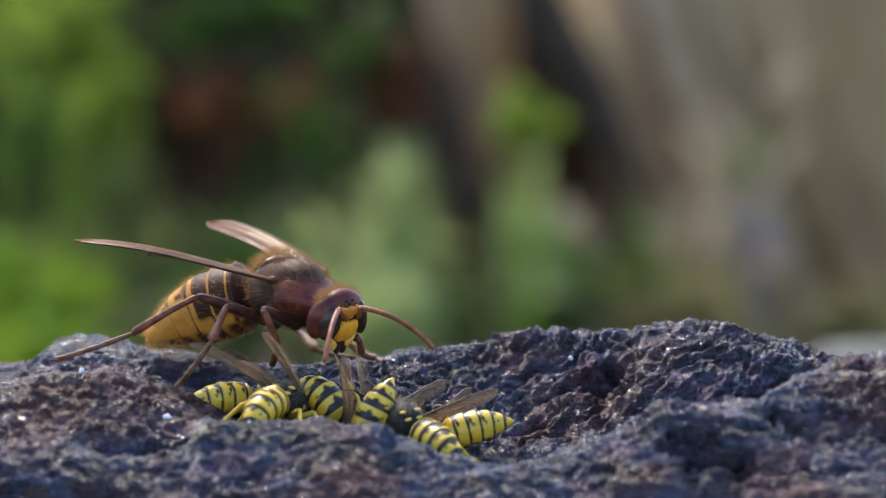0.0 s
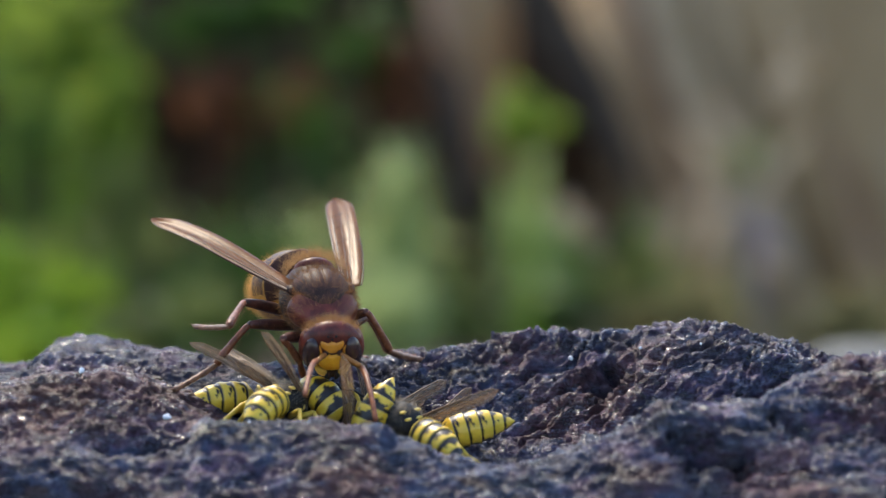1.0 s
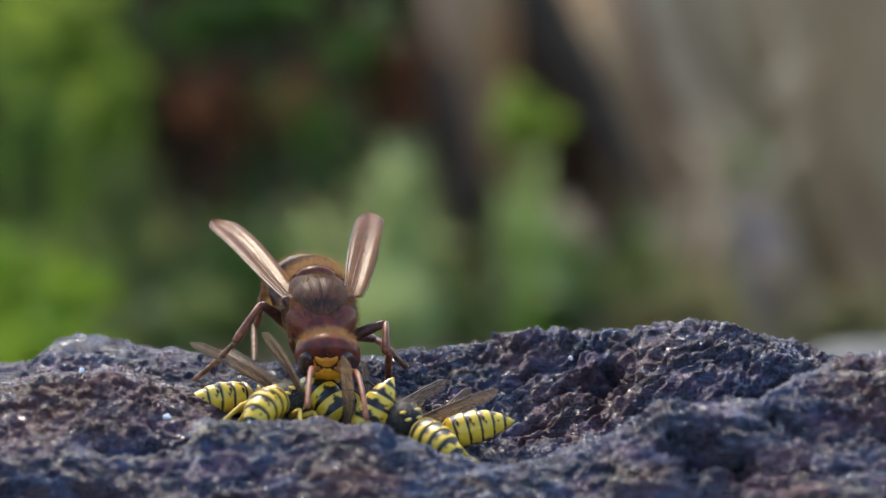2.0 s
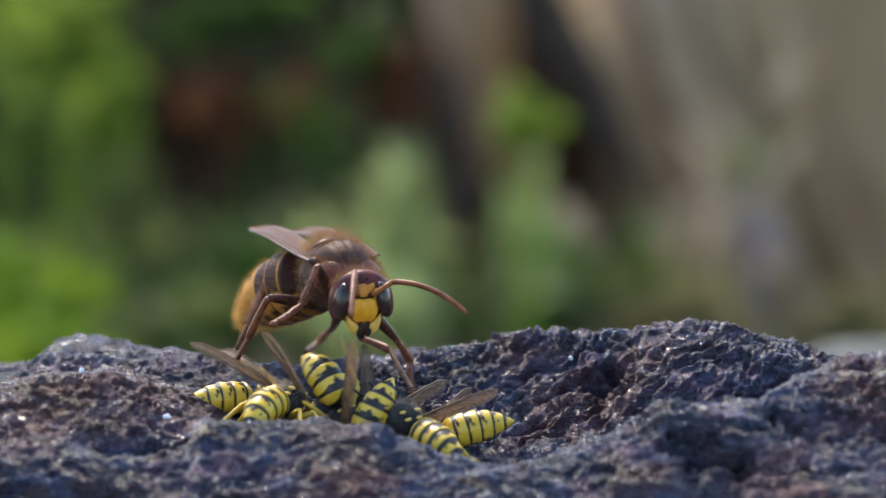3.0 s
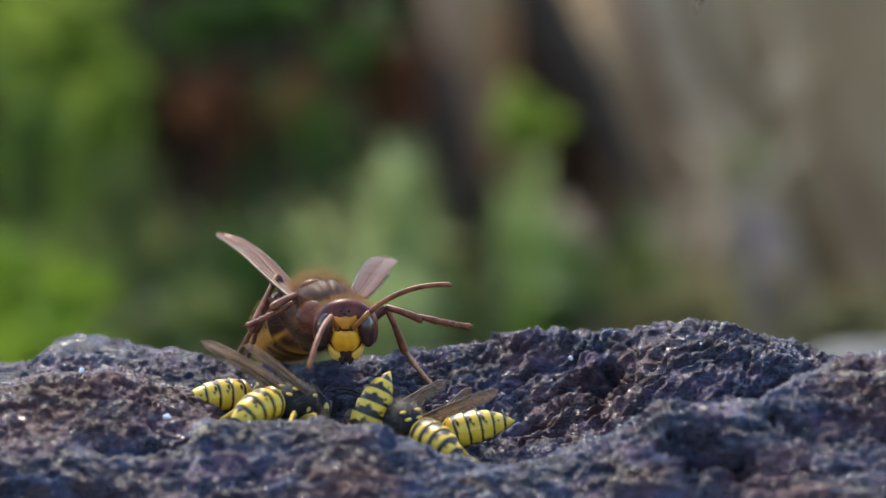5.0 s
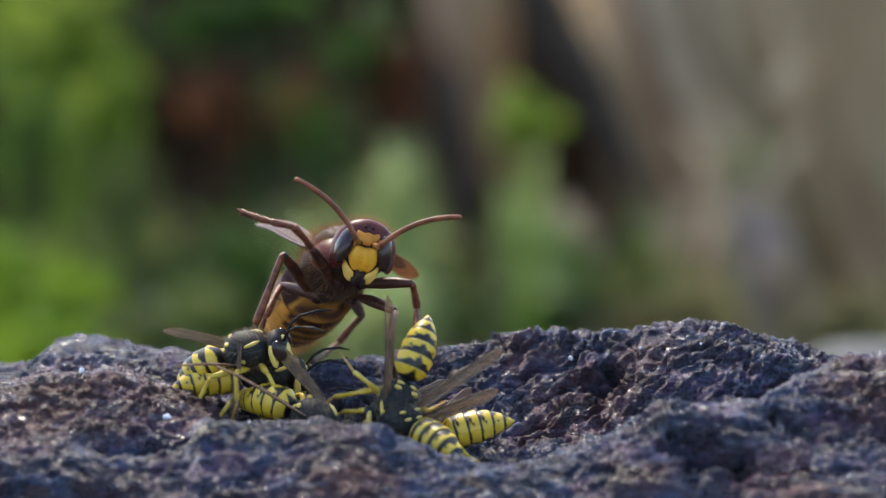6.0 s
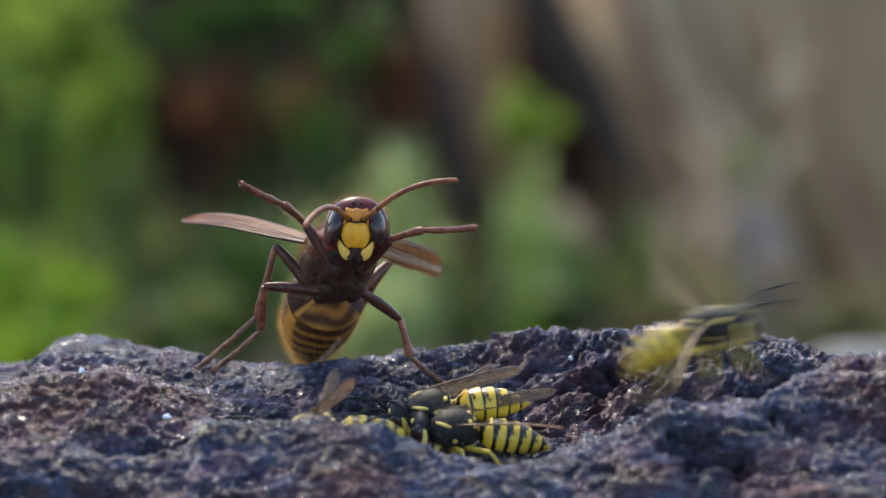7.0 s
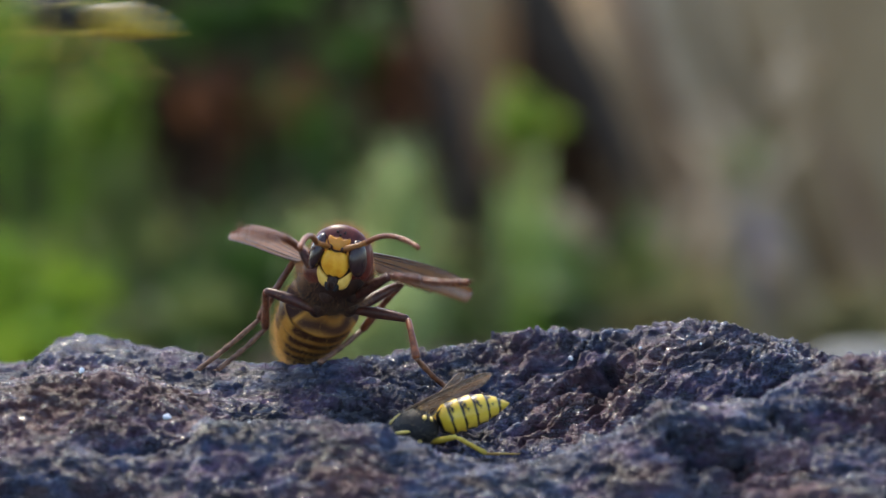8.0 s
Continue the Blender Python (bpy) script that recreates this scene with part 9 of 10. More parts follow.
    walk(WASP["A"]["wingL"], [(0, pose(.0012, .0019, .0011, 52.1, -56.4, 161.7)), (4.7, pose(.0012, .0019, .0011, 52.1, -56.4, 161.7)), (5.7, pose(.0012, .0019, .0011, 11.5, 29.5, -162.3)), (6.4, pose(.0012, .0019, .0011, 11.5, 29.5, -162.3)), (6.5, pose(.0012, .0019, .0011, 10.2, 11.8, -111.9)), (6.533, pose(.0012, .0019, .0011, -58.6, 6.3, -124.2)), (6.567, pose(.0012, .0019, .0011, 10.2, 11.8, -111.9)), (6.6, pose(.0012, .0019, .0011, 78.3, 2.5, -102.3)), (6.633, pose(.0012, .0019, .0011, 10.2, 11.8, -111.9)), (6.667, pose(.0012, .0019, .0011, -58.6, 6.3, -124.2)), (6.7, pose(.0012, .0019, .0011, 10.2, 11.8, -111.9)), (6.733, pose(.0012, .0019, .0011, 78.3, 2.5, -102.3)), (6.767, pose(.0012, .0019, .0011, 10.2, 11.8, -111.9)), (6.8, pose(.0012, .0019, .0011, -58.6, 6.3, -124.2)), (6.833, pose(.0012, .0019, .0011, 10.2, 11.8, -111.9)), (6.867, pose(.0012, .0019, .0011, 78.3, 2.5, -102.3)), (6.9, pose(.0012, .0019, .0011, 10.2, 11.8, -111.9)), (6.933, pose(.0012, .0019, .0011, -58.6, 6.3, -124.2)), (6.967, pose(.0012, .0019, .0011, 10.2, 11.8, -111.9)), (7, pose(.0012, .0019, .0011, 78.3, 2.5, -102.3)), (8, pose(.0012, .0019, .0011, 78.3, 2.5, -102.3))])
    walk(WASP["B"]["wingR"], [(0, pose(-.0012, .0019, .0011, 28.7, -46.2, 69.9)), (4.7, pose(-.0012, .0019, .0011, 28.7, -46.2, 69.9)), (5.7, pose(-.0012, .0019, .0011, 11.5, -29.5, 162.3)), (6.5, pose(-.0012, .0019, .0011, 11.5, -29.5, 162.3)), (6.6, pose(-.0012, .0019, .0011, 10.2, -11.8, 111.9)), (6.633, pose(-.0012, .0019, .0011, 78.3, -2.5, 102.3)), (6.667, pose(-.0012, .0019, .0011, 10.2, -11.8, 111.9)), (6.7, pose(-.0012, .0019, .0011, -58.6, -6.3, 124.2)), (6.733, pose(-.0012, .0019, .0011, 10.2, -11.8, 111.9)), (6.767, pose(-.0012, .0019, .0011, 78.3, -2.5, 102.3)), (6.8, pose(-.0012, .0019, .0011, 10.2, -11.8, 111.9)), (6.833, pose(-.0012, .0019, .0011, -58.6, -6.3, 124.2)), (6.867, pose(-.0012, .0019, .0011, 10.2, -11.8, 111.9)), (6.9, pose(-.0012, .0019, .0011, 78.3, -2.5, 102.3)), (6.933, pose(-.0012, .0019, .0011, 10.2, -11.8, 111.9)), (6.967, pose(-.0012, .0019, .0011, -58.6, -6.3, 124.2)), (7, pose(-.0012, .0019, .0011, 10.2, -11.8, 111.9)), (7.033, pose(-.0012, .0019, .0011, 78.3, -2.5, 102.3)), (7.067, pose(-.0012, .0019, .0011, 10.2, -11.8, 111.9)), (7.1, pose(-.0012, .0019, .0011, -58.6, -6.3, 124.2)), (7.133, pose(-.0012, .0019, .0011, 10.2, -11.8, 111.9)), (7.167, pose(-.0012, .0019, .0011, 78.3, -2.5, 102.3)), (7.2, pose(-.0012, .0019, .0011, 10.2, -11.8, 111.9)), (7.233, pose(-.0012, .0019, .0011, -58.6, -6.3, 124.2)), (7.267, pose(-.0012, .0019, .0011, 10.2, -11.8, 111.9)), (7.3, pose(-.0012, .0019, .0011, 78.3, -2.5, 102.3)), (8, pose(-.0012, .0019, .0011, 78.3, -2.5, 102.3))])
    walk(WASP["B"]["wingL"], [(0, pose(.0012, .0019, .0011, 87.2, -65.2, 86.6)), (4.7, pose(.0012, .0019, .0011, 87.2, -65.2, 86.6)), (5.7, pose(.0012, .0019, .0011, 11.5, 29.5, -162.3)), (6.5, pose(.0012, .0019, .0011, 11.5, 29.5, -162.3)), (6.6, pose(.0012, .0019, .0011, 10.2, 11.8, -111.9)), (6.633, pose(.0012, .0019, .0011, 78.3, 2.5, -102.3)), (6.667, pose(.0012, .0019, .0011, 10.2, 11.8, -111.9)), (6.7, pose(.0012, .0019, .0011, -58.6, 6.3, -124.2)), (6.733, pose(.0012, .0019, .0011, 10.2, 11.8, -111.9)), (6.767, pose(.0012, .0019, .0011, 78.3, 2.5, -102.3)), (6.8, pose(.0012, .0019, .0011, 10.2, 11.8, -111.9)), (6.833, pose(.0012, .0019, .0011, -58.6, 6.3, -124.2)), (6.867, pose(.0012, .0019, .0011, 10.2, 11.8, -111.9)), (6.9, pose(.0012, .0019, .0011, 78.3, 2.5, -102.3)), (6.933, pose(.0012, .0019, .0011, 10.2, 11.8, -111.9)), (6.967, pose(.0012, .0019, .0011, -58.6, 6.3, -124.2)), (7, pose(.0012, .0019, .0011, 10.2, 11.8, -111.9)), (7.033, pose(.0012, .0019, .0011, 78.3, 2.5, -102.3)), (7.067, pose(.0012, .0019, .0011, 10.2, 11.8, -111.9)), (7.1, pose(.0012, .0019, .0011, -58.6, 6.3, -124.2)), (7.133, pose(.0012, .0019, .0011, 10.2, 11.8, -111.9)), (7.167, pose(.0012, .0019, .0011, 78.3, 2.5, -102.3)), (7.2, pose(.0012, .0019, .0011, 10.2, 11.8, -111.9)), (7.233, pose(.0012, .0019, .0011, -58.6, 6.3, -124.2)), (7.267, pose(.0012, .0019, .0011, 10.2, 11.8, -111.9)), (7.3, pose(.0012, .0019, .0011, 78.3, 2.5, -102.3)), (8, pose(.0012, .0019, .0011, 78.3, 2.5, -102.3))])
    walk(WASP["C"]["wingR"], [(0, pose(-.0012, .0019, .0011, -30.2, -11, 149)), (4.1, pose(-.0012, .0019, .0011, -30.2, -11, 149)), (4.2, pose(-.0012, .0019, .0011, 78.3, -2.5, 102.3)), (4.233, pose(-.0012, .0019, .0011, 10.2, -11.8, 111.9)), (4.267, pose(-.0012, .0019, .0011, -58.6, -6.3, 124.2)), (4.3, pose(-.0012, .0019, .0011, 10.2, -11.8, 111.9)), (4.333, pose(-.0012, .0019, .0011, 78.3, -2.5, 102.3)), (4.367, pose(-.0012, .0019, .0011, 10.2, -11.8, 111.9)), (4.4, pose(-.0012, .0019, .0011, -58.6, -6.3, 124.2)), (4.433, pose(-.0012, .0019, .0011, 10.2, -11.8, 111.9)), (4.467, pose(-.0012, .0019, .0011, 78.3, -2.5, 102.3)), (4.5, pose(-.0012, .0019, .0011, 10.2, -11.8, 111.9)), (4.533, pose(-.0012, .0019, .0011, -58.6, -6.3, 124.2)), (4.567, pose(-.0012, .0019, .0011, 10.2, -11.8, 111.9)), (4.6, pose(-.0012, .0019, .0011, 78.3, -2.5, 102.3)), (4.633, pose(-.0012, .0019, .0011, 10.2, -11.8, 111.9)), (4.667, pose(-.0012, .0019, .0011, -58.6, -6.3, 124.2)), (4.7, pose(-.0012, .0019, .0011, 10.2, -11.8, 111.9)), (4.733, pose(-.0012, .0019, .0011, 78.3, -2.5, 102.3)), (4.767, pose(-.0012, .0019, .0011, 10.2, -11.8, 111.9)), (4.8, pose(-.0012, .0019, .0011, -58.6, -6.3, 124.2)), (4.833, pose(-.0012, .0019, .0011, 10.2, -11.8, 111.9)), (4.867, pose(-.0012, .0019, .0011, 78.3, -2.5, 102.3)), (4.9, pose(-.0012, .0019, .0011, 10.2, -11.8, 111.9)), (5, pose(-.0012, .0019, .0011, -30.2, -11, 149)), (5.4, pose(-.0012, .0019, .0011, 78.3, -2.5, 102.3)), (5.433, pose(-.0012, .0019, .0011, 10.2, -11.8, 111.9)), (5.467, pose(-.0012, .0019, .0011, -58.6, -6.3, 124.2)), (5.5, pose(-.0012, .0019, .0011, 10.2, -11.8, 111.9)), (5.533, pose(-.0012, .0019, .0011, 78.3, -2.5, 102.3)), (5.567, pose(-.0012, .0019, .0011, 10.2, -11.8, 111.9)), (5.6, pose(-.0012, .0019, .0011, -58.6, -6.3, 124.2)), (5.633, pose(-.0012, .0019, .0011, 10.2, -11.8, 111.9)), (5.667, pose(-.0012, .0019, .0011, 78.3, -2.5, 102.3)), (5.7, pose(-.0012, .0019, .0011, 10.2, -11.8, 111.9)), (5.733, pose(-.0012, .0019, .0011, -58.6, -6.3, 124.2)), (5.767, pose(-.0012, .0019, .0011, 10.2, -11.8, 111.9)), (5.8, pose(-.0012, .0019, .0011, 78.3, -2.5, 102.3)), (5.9, pose(-.0012, .0019, .0011, -30.2, -11, 149)), (6, pose(-.0012, .0019, .0011, -58.6, -6.3, 124.2)), (6.033, pose(-.0012, .0019, .0011, 10.2, -11.8, 111.9)), (6.067, pose(-.0012, .0019, .0011, 78.3, -2.5, 102.3)), (6.1, pose(-.0012, .0019, .0011, 10.2, -11.8, 111.9)), (6.133, pose(-.0012, .0019, .0011, -58.6, -6.3, 124.2)), (6.167, pose(-.0012, .0019, .0011, 10.2, -11.8, 111.9)), (6.2, pose(-.0012, .0019, .0011, 78.3, -2.5, 102.3)), (6.233, pose(-.0012, .0019, .0011, 10.2, -11.8, 111.9)), (6.267, pose(-.0012, .0019, .0011, -58.6, -6.3, 124.2)), (6.3, pose(-.0012, .0019, .0011, 10.2, -11.8, 111.9)), (6.333, pose(-.0012, .0019, .0011, 78.3, -2.5, 102.3)), (6.367, pose(-.0012, .0019, .0011, 10.2, -11.8, 111.9)), (6.4, pose(-.0012, .0019, .0011, -58.6, -6.3, 124.2)), (8, pose(-.0012, .0019, .0011, -58.6, -6.3, 124.2))])
    walk(WASP["C"]["wingL"], [(0, pose(.0012, .0019, .0011, 38, -11.4, 165.5)), (4.1, pose(.0012, .0019, .0011, 38, -11.4, 165.5)), (4.2, pose(.0012, .0019, .0011, 78.3, 2.5, -102.3)), (4.233, pose(.0012, .0019, .0011, 10.2, 11.8, -111.9)), (4.267, pose(.0012, .0019, .0011, -58.6, 6.3, -124.2)), (4.3, pose(.0012, .0019, .0011, 10.2, 11.8, -111.9)), (4.333, pose(.0012, .0019, .0011, 78.3, 2.5, -102.3)), (4.367, pose(.0012, .0019, .0011, 10.2, 11.8, -111.9)), (4.4, pose(.0012, .0019, .0011, -58.6, 6.3, -124.2)), (4.433, pose(.0012, .0019, .0011, 10.2, 11.8, -111.9)), (4.467, pose(.0012, .0019, .0011, 78.3, 2.5, -102.3)), (4.5, pose(.0012, .0019, .0011, 10.2, 11.8, -111.9)), (4.533, pose(.0012, .0019, .0011, -58.6, 6.3, -124.2)), (4.567, pose(.0012, .0019, .0011, 10.2, 11.8, -111.9)), (4.6, pose(.0012, .0019, .0011, 78.3, 2.5, -102.3)), (4.633, pose(.0012, .0019, .0011, 10.2, 11.8, -111.9)), (4.667, pose(.0012, .0019, .0011, -58.6, 6.3, -124.2)), (4.7, pose(.0012, .0019, .0011, 10.2, 11.8, -111.9)), (4.733, pose(.0012, .0019, .0011, 78.3, 2.5, -102.3)), (4.767, pose(.0012, .0019, .0011, 10.2, 11.8, -111.9)), (4.8, pose(.0012, .0019, .0011, -58.6, 6.3, -124.2)), (4.833, pose(.0012, .0019, .0011, 10.2, 11.8, -111.9)), (4.867, pose(.0012, .0019, .0011, 78.3, 2.5, -102.3)), (4.9, pose(.0012, .0019, .0011, 10.2, 11.8, -111.9)), (5, pose(.0012, .0019, .0011, 38, -11.4, 165.5)), (5.4, pose(.0012, .0019, .0011, 78.3, 2.5, -102.3)), (5.433, pose(.0012, .0019, .0011, 10.2, 11.8, -111.9)), (5.467, pose(.0012, .0019, .0011, -58.6, 6.3, -124.2)), (5.5, pose(.0012, .0019, .0011, 10.2, 11.8, -111.9)), (5.533, pose(.0012, .0019, .0011, 78.3, 2.5, -102.3)), (5.567, pose(.0012, .0019, .0011, 10.2, 11.8, -111.9)), (5.6, pose(.0012, .0019, .0011, -58.6, 6.3, -124.2)), (5.633, pose(.0012, .0019, .0011, 10.2, 11.8, -111.9)), (5.667, pose(.0012, .0019, .0011, 78.3, 2.5, -102.3)), (5.7, pose(.0012, .0019, .0011, 10.2, 11.8, -111.9)), (5.733, pose(.0012, .0019, .0011, -58.6, 6.3, -124.2)), (5.767, pose(.0012, .0019, .0011, 10.2, 11.8, -111.9)), (5.8, pose(.0012, .0019, .0011, 78.3, 2.5, -102.3)), (5.9, pose(.0012, .0019, .0011, 38, -11.4, 165.5)), (6, pose(.0012, .0019, .0011, -58.6, 6.3, -124.2)), (6.033, pose(.0012, .0019, .0011, 10.2, 11.8, -111.9)), (6.067, pose(.0012, .0019, .0011, 78.3, 2.5, -102.3)), (6.1, pose(.0012, .0019, .0011, 10.2, 11.8, -111.9)), (6.133, pose(.0012, .0019, .0011, -58.6, 6.3, -124.2)), (6.167, pose(.0012, .0019, .0011, 10.2, 11.8, -111.9)), (6.2, pose(.0012, .0019, .0011, 78.3, 2.5, -102.3)), (6.233, pose(.0012, .0019, .0011, 10.2, 11.8, -111.9)), (6.267, pose(.0012, .0019, .0011, -58.6, 6.3, -124.2)), (6.3, pose(.0012, .0019, .0011, 10.2, 11.8, -111.9)), (6.333, pose(.0012, .0019, .0011, 78.3, 2.5, -102.3)), (6.367, pose(.0012, .0019, .0011, 10.2, 11.8, -111.9)), (6.4, pose(.0012, .0019, .0011, -58.6, 6.3, -124.2)), (8, pose(.0012, .0019, .0011, -58.6, 6.3, -124.2))])
    walk(WASP["D"]["wingR"], [(0, pose(-.0012, .0019, .0011, -76.4, 23.7, 162.4)), (4.7, pose(-.0012, .0019, .0011, -76.4, 23.7, 162.4)), (5.7, pose(-.0012, .0019, .0011, 18.3, -28.7, 143)), (6.033, pose(-.0012, .0019, .0011, 18.3, -28.7, 143)), (6.133, pose(-.0012, .0019, .0011, -58.6, -6.3, 124.2)), (6.167, pose(-.0012, .0019, .0011, 10.2, -11.8, 111.9)), (6.2, pose(-.0012, .0019, .0011, 78.3, -2.5, 102.3)), (6.233, pose(-.0012, .0019, .0011, 10.2, -11.8, 111.9)), (6.267, pose(-.0012, .0019, .0011, -58.6, -6.3, 124.2)), (6.3, pose(-.0012, .0019, .0011, 10.2, -11.8, 111.9)), (6.333, pose(-.0012, .0019, .0011, 78.3, -2.5, 102.3)), (6.367, pose(-.0012, .0019, .0011, 10.2, -11.8, 111.9)), (6.4, pose(-.0012, .0019, .0011, -58.6, -6.3, 124.2)), (6.433, pose(-.0012, .0019, .0011, 10.2, -11.8, 111.9)), (6.467, pose(-.0012, .0019, .0011, 78.3, -2.5, 102.3)), (6.5, pose(-.0012, .0019, .0011, 10.2, -11.8, 111.9)), (6.533, pose(-.0012, .0019, .0011, -58.6, -6.3, 124.2)), (6.567, pose(-.0012, .0019, .0011, 10.2, -11.8, 111.9)), (6.6, pose(-.0012, .0019, .0011, 78.3, -2.5, 102.3)), (6.633, pose(-.0012, .0019, .0011, 10.2, -11.8, 111.9)), (6.667, pose(-.0012, .0019, .0011, -58.6, -6.3, 124.2)), (6.7, pose(-.0012, .0019, .0011, 10.2, -11.8, 111.9)), (6.733, pose(-.0012, .0019, .0011, 78.3, -2.5, 102.3)), (6.767, pose(-.0012, .0019, .0011, 10.2, -11.8, 111.9)), (6.8, pose(-.0012, .0019, .0011, -58.6, -6.3, 124.2)), (6.833, pose(-.0012, .0019, .0011, 10.2, -11.8, 111.9)), (6.867, pose(-.0012, .0019, .0011, 78.3, -2.5, 102.3)), (6.9, pose(-.0012, .0019, .0011, 10.2, -11.8, 111.9)), (6.933, pose(-.0012, .0019, .0011, -58.6, -6.3, 124.2)), (6.967, pose(-.0012, .0019, .0011, 10.2, -11.8, 111.9)), (7, pose(-.0012, .0019, .0011, 78.3, -2.5, 102.3)), (7.033, pose(-.0012, .0019, .0011, 10.2, -11.8, 111.9)), (7.067, pose(-.0012, .0019, .0011, -58.6, -6.3, 124.2)), (7.1, pose(-.0012, .0019, .0011, 10.2, -11.8, 111.9)), (8, pose(-.0012, .0019, .0011, 10.2, -11.8, 111.9))])
    walk(WASP["D"]["wingL"], [(0, pose(.0012, .0019, .0011, -79.1, 40.7, 174.9)), (4.7, pose(.0012, .0019, .0011, -79.1, 40.7, 174.9)), (5.7, pose(.0012, .0019, .0011, 18.3, 28.7, -143)), (6.033, pose(.0012, .0019, .0011, 18.3, 28.7, -143)), (6.133, pose(.0012, .0019, .0011, -58.6, 6.3, -124.2)), (6.167, pose(.0012, .0019, .0011, 10.2, 11.8, -111.9)), (6.2, pose(.0012, .0019, .0011, 78.3, 2.5, -102.3)), (6.233, pose(.0012, .0019, .0011, 10.2, 11.8, -111.9)), (6.267, pose(.0012, .0019, .0011, -58.6, 6.3, -124.2)), (6.3, pose(.0012, .0019, .0011, 10.2, 11.8, -111.9)), (6.333, pose(.0012, .0019, .0011, 78.3, 2.5, -102.3)), (6.367, pose(.0012, .0019, .0011, 10.2, 11.8, -111.9)), (6.4, pose(.0012, .0019, .0011, -58.6, 6.3, -124.2)), (6.433, pose(.0012, .0019, .0011, 10.2, 11.8, -111.9)), (6.467, pose(.0012, .0019, .0011, 78.3, 2.5, -102.3)), (6.5, pose(.0012, .0019, .0011, 10.2, 11.8, -111.9)), (6.533, pose(.0012, .0019, .0011, -58.6, 6.3, -124.2)), (6.567, pose(.0012, .0019, .0011, 10.2, 11.8, -111.9)), (6.6, pose(.0012, .0019, .0011, 78.3, 2.5, -102.3)), (6.633, pose(.0012, .0019, .0011, 10.2, 11.8, -111.9)), (6.667, pose(.0012, .0019, .0011, -58.6, 6.3, -124.2)), (6.7, pose(.0012, .0019, .0011, 10.2, 11.8, -111.9)), (6.733, pose(.0012, .0019, .0011, 78.3, 2.5, -102.3)), (6.767, pose(.0012, .0019, .0011, 10.2, 11.8, -111.9)), (6.8, pose(.0012, .0019, .0011, -58.6, 6.3, -124.2)), (6.833, pose(.0012, .0019, .0011, 10.2, 11.8, -111.9)), (6.867, pose(.0012, .0019, .0011, 78.3, 2.5, -102.3)), (6.9, pose(.0012, .0019, .0011, 10.2, 11.8, -111.9)), (6.933, pose(.0012, .0019, .0011, -58.6, 6.3, -124.2)), (6.967, pose(.0012, .0019, .0011, 10.2, 11.8, -111.9)), (7, pose(.0012, .0019, .0011, 78.3, 2.5, -102.3)), (7.033, pose(.0012, .0019, .0011, 10.2, 11.8, -111.9)), (7.067, pose(.0012, .0019, .0011, -58.6, 6.3, -124.2)), (7.1, pose(.0012, .0019, .0011, 10.2, 11.8, -111.9)), (8, pose(.0012, .0019, .0011, 10.2, 11.8, -111.9))])
    walk(WASP["E"]["wingR"], [(0, pose(-.0012, .0019, .0011, 7.8, 56, -64.9)), (6.6, pose(-.0012, .0019, .0011, 7.8, 56, -64.9)), (6.8, pose(-.0012, .0019, .0011, 11.5, -29.5, 162.3)), (7.2, pose(-.0012, .0019, .0011, 11.5, -29.5, 162.3)), (7.3, pose(-.0012, .0019, .0011, 10.2, -11.8, 111.9)), (7.333, pose(-.0012, .0019, .0011, -58.6, -6.3, 124.2)), (7.367, pose(-.0012, .0019, .0011, 10.2, -11.8, 111.9)), (7.4, pose(-.0012, .0019, .0011, 78.3, -2.5, 102.3)), (7.433, pose(-.0012, .0019, .0011, 10.2, -11.8, 111.9)), (7.467, pose(-.0012, .0019, .0011, -58.6, -6.3, 124.2)), (7.5, pose(-.0012, .0019, .0011, 10.2, -11.8, 111.9)), (7.533, pose(-.0012, .0019, .0011, 78.3, -2.5, 102.3)), (7.567, pose(-.0012, .0019, .0011, 10.2, -11.8, 111.9)), (7.6, pose(-.0012, .0019, .0011, -58.6, -6.3, 124.2)), (7.633, pose(-.0012, .0019, .0011, 10.2, -11.8, 111.9)), (7.667, pose(-.0012, .0019, .0011, 78.3, -2.5, 102.3)), (7.7, pose(-.0012, .0019, .0011, 10.2, -11.8, 111.9)), (7.733, pose(-.0012, .0019, .0011, -58.6, -6.3, 124.2)), (7.767, pose(-.0012, .0019, .0011, 10.2, -11.8, 111.9)), (7.8, pose(-.0012, .0019, .0011, 78.3, -2.5, 102.3)), (7.833, pose(-.0012, .0019, .0011, 10.2, -11.8, 111.9)), (7.867, pose(-.0012, .0019, .0011, -58.6, -6.3, 124.2)), (7.9, pose(-.0012, .0019, .0011, 10.2, -11.8, 111.9)), (7.933, pose(-.0012, .0019, .0011, 78.3, -2.5, 102.3)), (7.967, pose(-.0012, .0019, .0011, 10.2, -11.8, 111.9)), (8, pose(-.0012, .0019, .0011, -58.6, -6.3, 124.2))])
